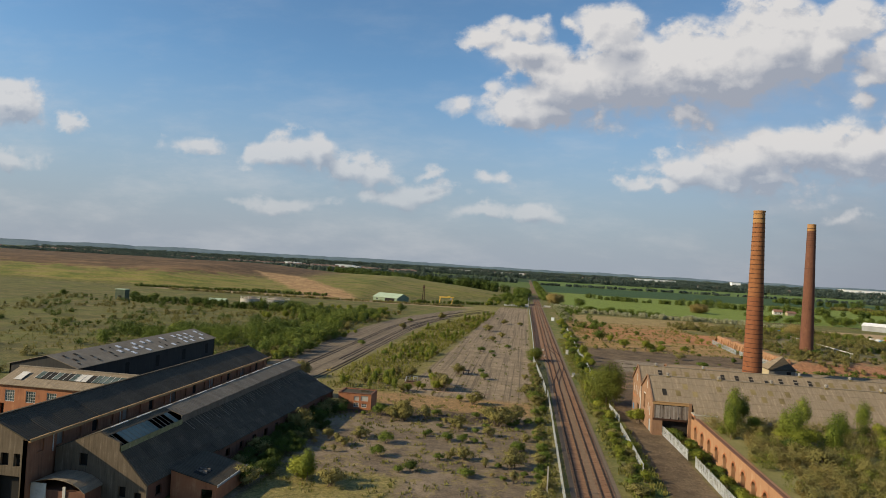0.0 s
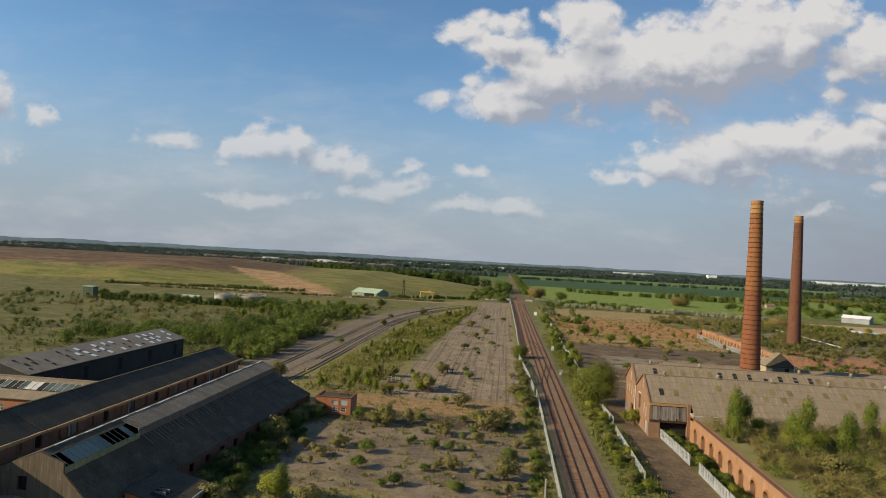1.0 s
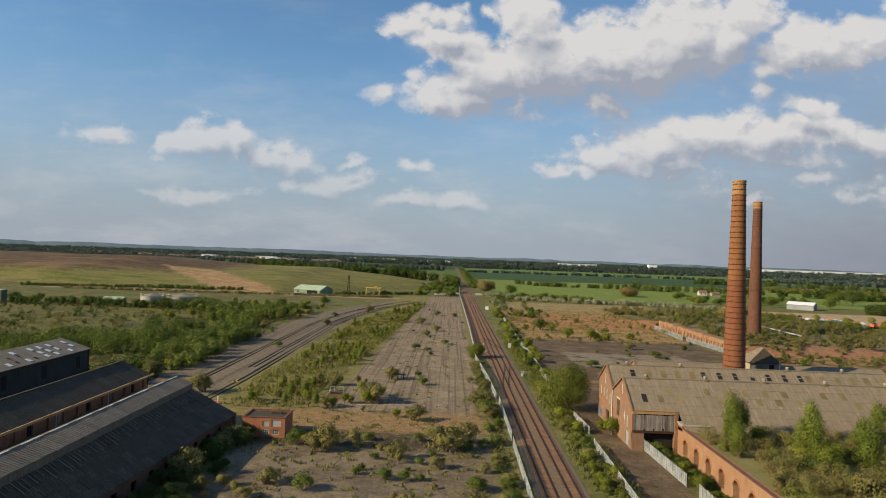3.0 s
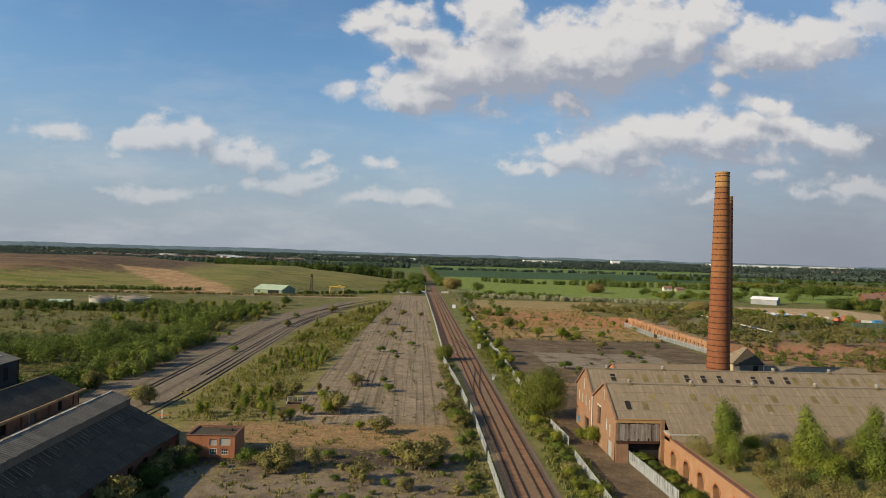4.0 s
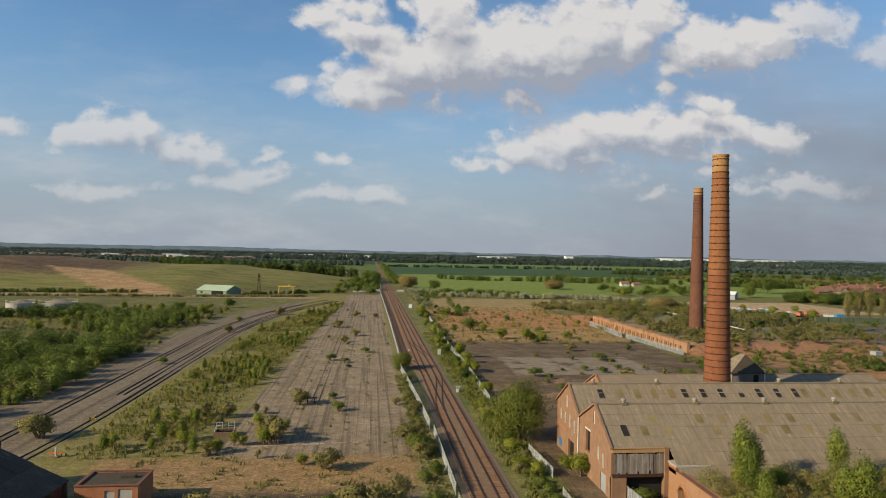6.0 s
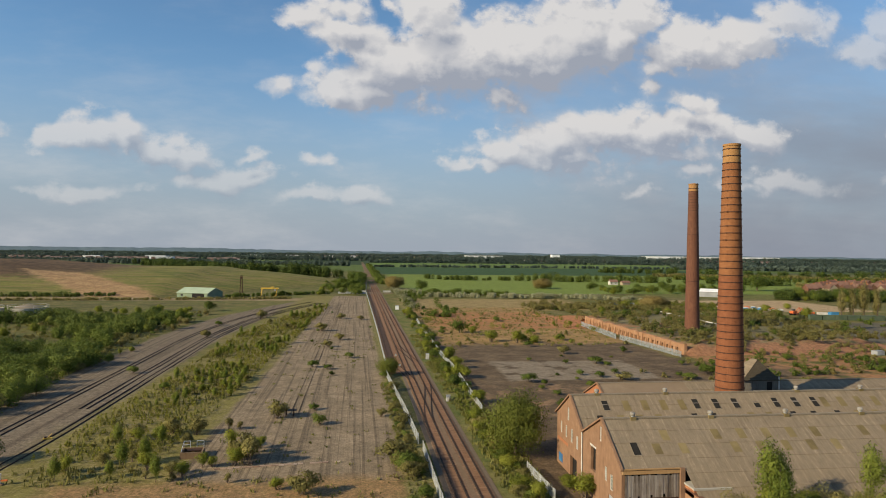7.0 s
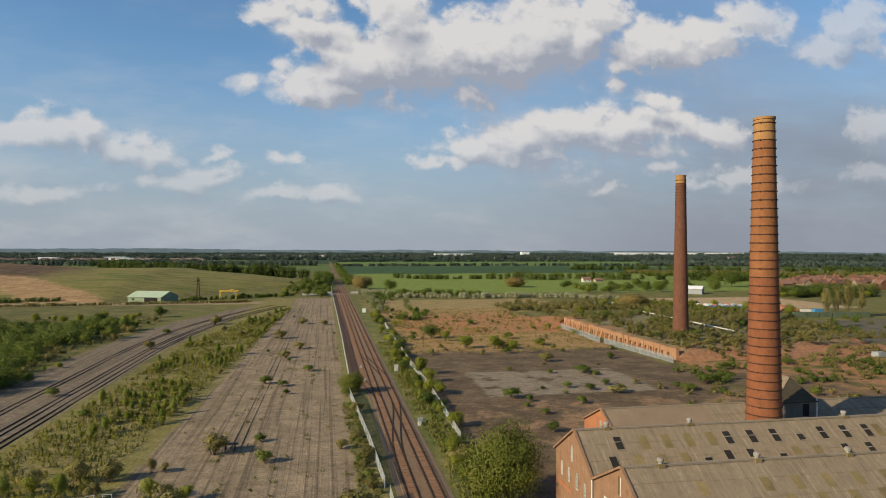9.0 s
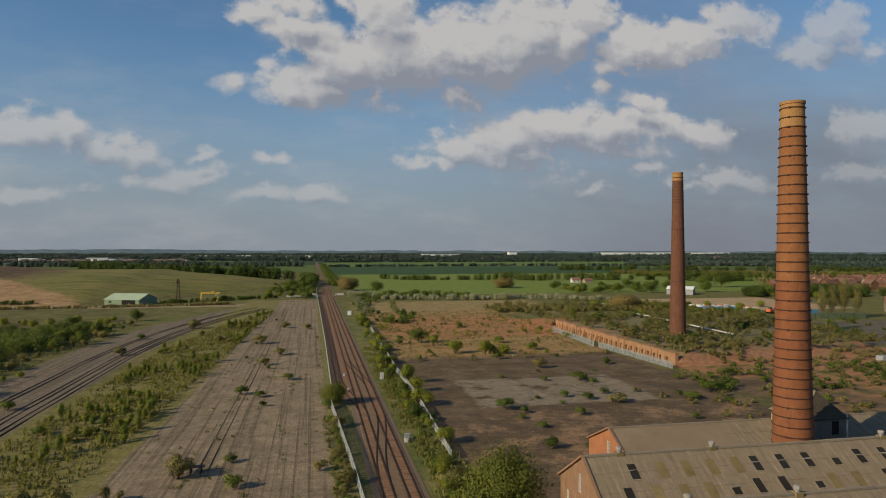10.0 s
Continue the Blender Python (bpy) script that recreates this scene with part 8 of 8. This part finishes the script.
# vehicles and stores in the yard
def car(x, y, turn, paint):
    c = empty("car", "parked car in the scrap yard", "car", "yard cars", at=(x, y, 0), turn=turn)
    bm = bmesh.new()
    prof = [(-2.1, 0.35), (-2.15, 0.8), (-1.3, 0.95), (-0.7, 1.42), (0.9, 1.42), (1.5, 0.98), (2.1, 0.85), (2.15, 0.35)]
    a = [bm.verts.new((px, -0.85, pz)) for px, pz in prof]
    b = [bm.verts.new((px, 0.85, pz)) for px, pz in prof]
    bm.faces.new(a)
    bm.faces.new(b[::-1])
    for i in range(len(prof)):
        j = (i + 1) % len(prof)
        bm.faces.new((a[j], a[i], b[i], b[j]))
    part("body", bm, paint, c)
    part("side_window", boxes((-0.7, 0.9, -0.87, -0.84, 1.0, 1.34)), GLASS_DARK, c)
    for wx in (-1.35, 1.35):
        for wy in (-0.8, 0.8):
            part("wheel", bar(bmesh.new(), (wx, wy - 0.1, 0.32), (wx, wy + 0.1, 0.32), 0.32, 12), DARK, c)


rng = random.Random(8)
for i in range(22):
    car(212 + (i % 8) * 3.4 + rng.uniform(-0.6, 0.6), 446 + (i // 8) * 7.0 - (i % 8) * 1.6, rng.uniform(70, 110), (SILVER, BLUE, SILVER, WHITE_PAINT, ORANGE, GREY_SHEET)[rng.randrange(6)])
for i in range(8):
    car(150 + (i % 4) * 4.0, 478 + (i // 4) * 6.0 - (i % 4), rng.uniform(60, 110), (SILVER, WHITE_PAINT, BLUE)[rng.randrange(3)])


def digger(x, y, turn):
    d = empty("excavator", "orange tracked excavator with arm folded down", "excavator", at=(x, y, 0), turn=turn)
    for s in (-1.1, 1.1):
        part("track", boxes((-1.9, 1.9, s - 0.3, s + 0.3, 0, 0.85)), DARK, d)
    part("body", boxes((-1.9, 1.5, -1.2, 1.2, 0.95, 2.3)), ORANGE, d)
    part("cab", boxes((0.2, 1.6, 0.0, 1.2, 2.3, 3.2)), GLASS_DARK, d)
    bm = bmesh.new()
    bar(bm, (1.4, -0.3, 1.8), (4.4, -0.3, 4.2), 0.28, 4)
    bar(bm, (4.4, -0.3, 4.2), (6.4, -0.3, 1.4), 0.22, 4)
    part("arm", bm, ORANGE, d)
    part("bucket", boxes((5.8, 6.9, -0.8, 0.2, 0.5, 1.5)), IRON, d)


digger(228, 412, 20)
digger(233, 405, 160)


def container(x, y, turn, paint, label, w=6.0, h=2.6):
    c = empty("container", label, "container", "yard containers", at=(x, y, 0), turn=turn)
    bm = bmesh.new()
    n = int(w / 0.25)
    rim = [(-w / 2 + w * i / n, -1.2 + 0.06 * (i % 2)) for i in range(n + 1)]
    rim += [(w / 2 - w * i / n, 1.2 - 0.06 * (i % 2)) for i in range(n + 1)]
    lo = [bm.verts.new((px, py, 0)) for px, py in rim]
    hi = [bm.verts.new((px, py, h)) for px, py in rim]
    for i in range(len(rim)):
        j = (i + 1) % len(rim)
        bm.faces.new((lo[i], lo[j], hi[j], hi[i]))
    bm.faces.new(hi)
    bm.faces.new(lo[::-1])
    part("body", bm, paint, c)
    part("door", boxes((w / 2, w / 2 + 0.05, -1.1, 1.1, 0.1, h - 0.1)), paint, c)


container(236, 391, 0, BLUE, "bright blue steel container in the yard", 4.5, 3.6)
for i in range(6):
    container(222 + i * 6.4, 386.5 - i * 1.0, -9, GREEN_DARK, "dark steel container in a row along the yard")
container(231, 400, 30, RUST_BEAM, "ochre skip full of scrap", 4.5, 1.6)
container(238, 402, -20, WHITE_PAINT, "white site cabin among scrap", 5.0, 2.4)
container(160, 273, 10, GREY_SHEET, "grey steel cabin at the edge of red ground", 3.2, 1.5)


def warehouse(x, y, w, d, h, turn=0.0, bands=9):
    b = empty("warehouse", "long white distribution warehouse on the plain", "warehouse", "warehouses", at=(x, y, 0), turn=turn)
    part("wall", boxes((-w / 2, w / 2, -d / 2, d / 2, 0, h)), WHITE_ROOF, b)
    part("roof", boxes((-w / 2 - 1, w / 2 + 1, -d / 2 - 1, d / 2 + 1, h, h + 1.2)), WHITE_ROOF, b)
    for i in range(bands):
        x0 = -w / 2 + w * (i + 0.2) / bands
        part("dock_door", boxes((x0, x0 + w / bands * 0.45, -d / 2 - 0.3, -d / 2 + 0.1, 0.5, h * 0.45)), GREY_SHEET, b)


warehouse(1830, 3330, 700, 80, 19, -6, 14)
warehouse(556, 3020, 165, 60, 15)
warehouse(-330, 2900, 260, 60, 10)
warehouse(-640, 2250, 60, 40, 9, 0, 4)
warehouse(-560, 2050, 45, 30, 8, 0, 4)
warehouse(-830, 2250, 50, 30, 8, 0, 4)
warehouse(980, 3300, 40, 30, 22, 0, 3)
warehouse(-80, 2950, 120, 40, 9, 0, 6)


def far_town():
    """Roofs of the villages on the plain, past counting."""
    rng = random.Random(3)
    v, f, g = [], [], []
    vr, fr = [], []
    spots = [(-700, 2080, 330, 60, 110), (-1250, 2300, 300, 80, 90), (-150, 3300, 300, 80, 60), (1500, 2400, 420, 120, 130), (2300, 2100, 400, 150, 130), (700, 2450, 150, 50, 30), (-1900, 2500, 400, 100, 80), (200, 3500, 500, 90, 70)]
    for cx, cy, sx, sy, n in spots:
        for _ in range(n):
            x, y = rng.gauss(cx, sx * 0.5), rng.gauss(cy, sy * 0.6)
            w, d, h = rng.uniform(7, 15), rng.uniform(7, 10), rng.uniform(4, 6.5)
            o = len(v)
            v += [(x + a * w / 2, y + b * d / 2, z) for z in (0, h) for a, b in ((-1, -1), (1, -1), (1, 1), (-1, 1))]
            f += [[o + q for q in t] for t in ((0, 1, 5, 4), (1, 2, 6, 5), (2, 3, 7, 6), (3, 0, 4, 7))]
            o = len(vr)
            vr += [(x + a * (w / 2 + 0.4), y + b * (d / 2 + 0.4), h) for a, b in ((-1, -1), (1, -1), (1, 1), (-1, 1))] + [(x - w / 2, y, h + 3), (x + w / 2, y, h + 3)]
            fr += [[o + q for q in t] for t in ((0, 1, 5, 4), (2, 3, 4, 5), (1, 2, 5), (3, 0, 4))]
    t = empty("village", "scattered village houses far off on the plain", "village")
    tagged(raw("dwelling_mass", v, f, surface("village_walls", [(0.14, 0.085, 0.065), (0.22, 0.16, 0.13), (0.42, 0.39, 0.36)], 30, 0.9, island=0.6), t), kind="stuff")
    tagged(raw("roof_mass", vr, fr, surface("village_roofs", [(0.09, 0.06, 0.05), (0.13, 0.09, 0.08), (0.18, 0.14, 0.12)], 30, 0.9, island=0.5), t), kind="stuff")


far_town()


def make_hangars():
    for x, w in ((3220, 210), (3560, 260)):
        h = empty("airship_hangar", "huge pale green hangar on the skyline", "hangar", "hangars", at=(x, 2850, 0), turn=-40)
        prof = [(-w * 0.22, 0), (-w * 0.21, 30), (-w * 0.12, 52), (0, 58), (w * 0.12, 52), (w * 0.21, 30), (w * 0.22, 0)]
        bm = bmesh.new()
        a = [bm.verts.new((px, -w * 0.6, pz)) for px, pz in prof]
        b = [bm.verts.new((px, w * 0.6, pz)) for px, pz in prof]
        bm.faces.new(a)
        bm.faces.new(b[::-1])
        for i in range(len(prof) - 1):
            bm.faces.new((a[i + 1], a[i], b[i], b[i + 1]))
        part("shell", bm, GREEN_SHEET, h)
        part("door", boxes((-w * 0.1, w * 0.1, -w * 0.6 - 1, -w * 0.6, 0, 40)), GREY_SHEET, h)


make_hangars()


def make_crossing():
    c = empty("level_crossing", "pale level crossing with gates across the line", "level crossing", at=(0, 590, 0))
    part("deck", boxes((-24, 12, -3, 3, 0.05, 0.28)), ROOF_GREY, c)
    part("gate", boxes((-14, -8.6, 4.6, 4.8, 0.5, 1.9)), WHITE_PAINT, c)
    part("gate", boxes((4.8, 11, 4.6, 4.8, 0.5, 1.9)), WHITE_PAINT, c)
    part("fence", boxes((-30, -9, -5.0, -4.9, 0.1, 1.6)), STEEL, c)


make_crossing()
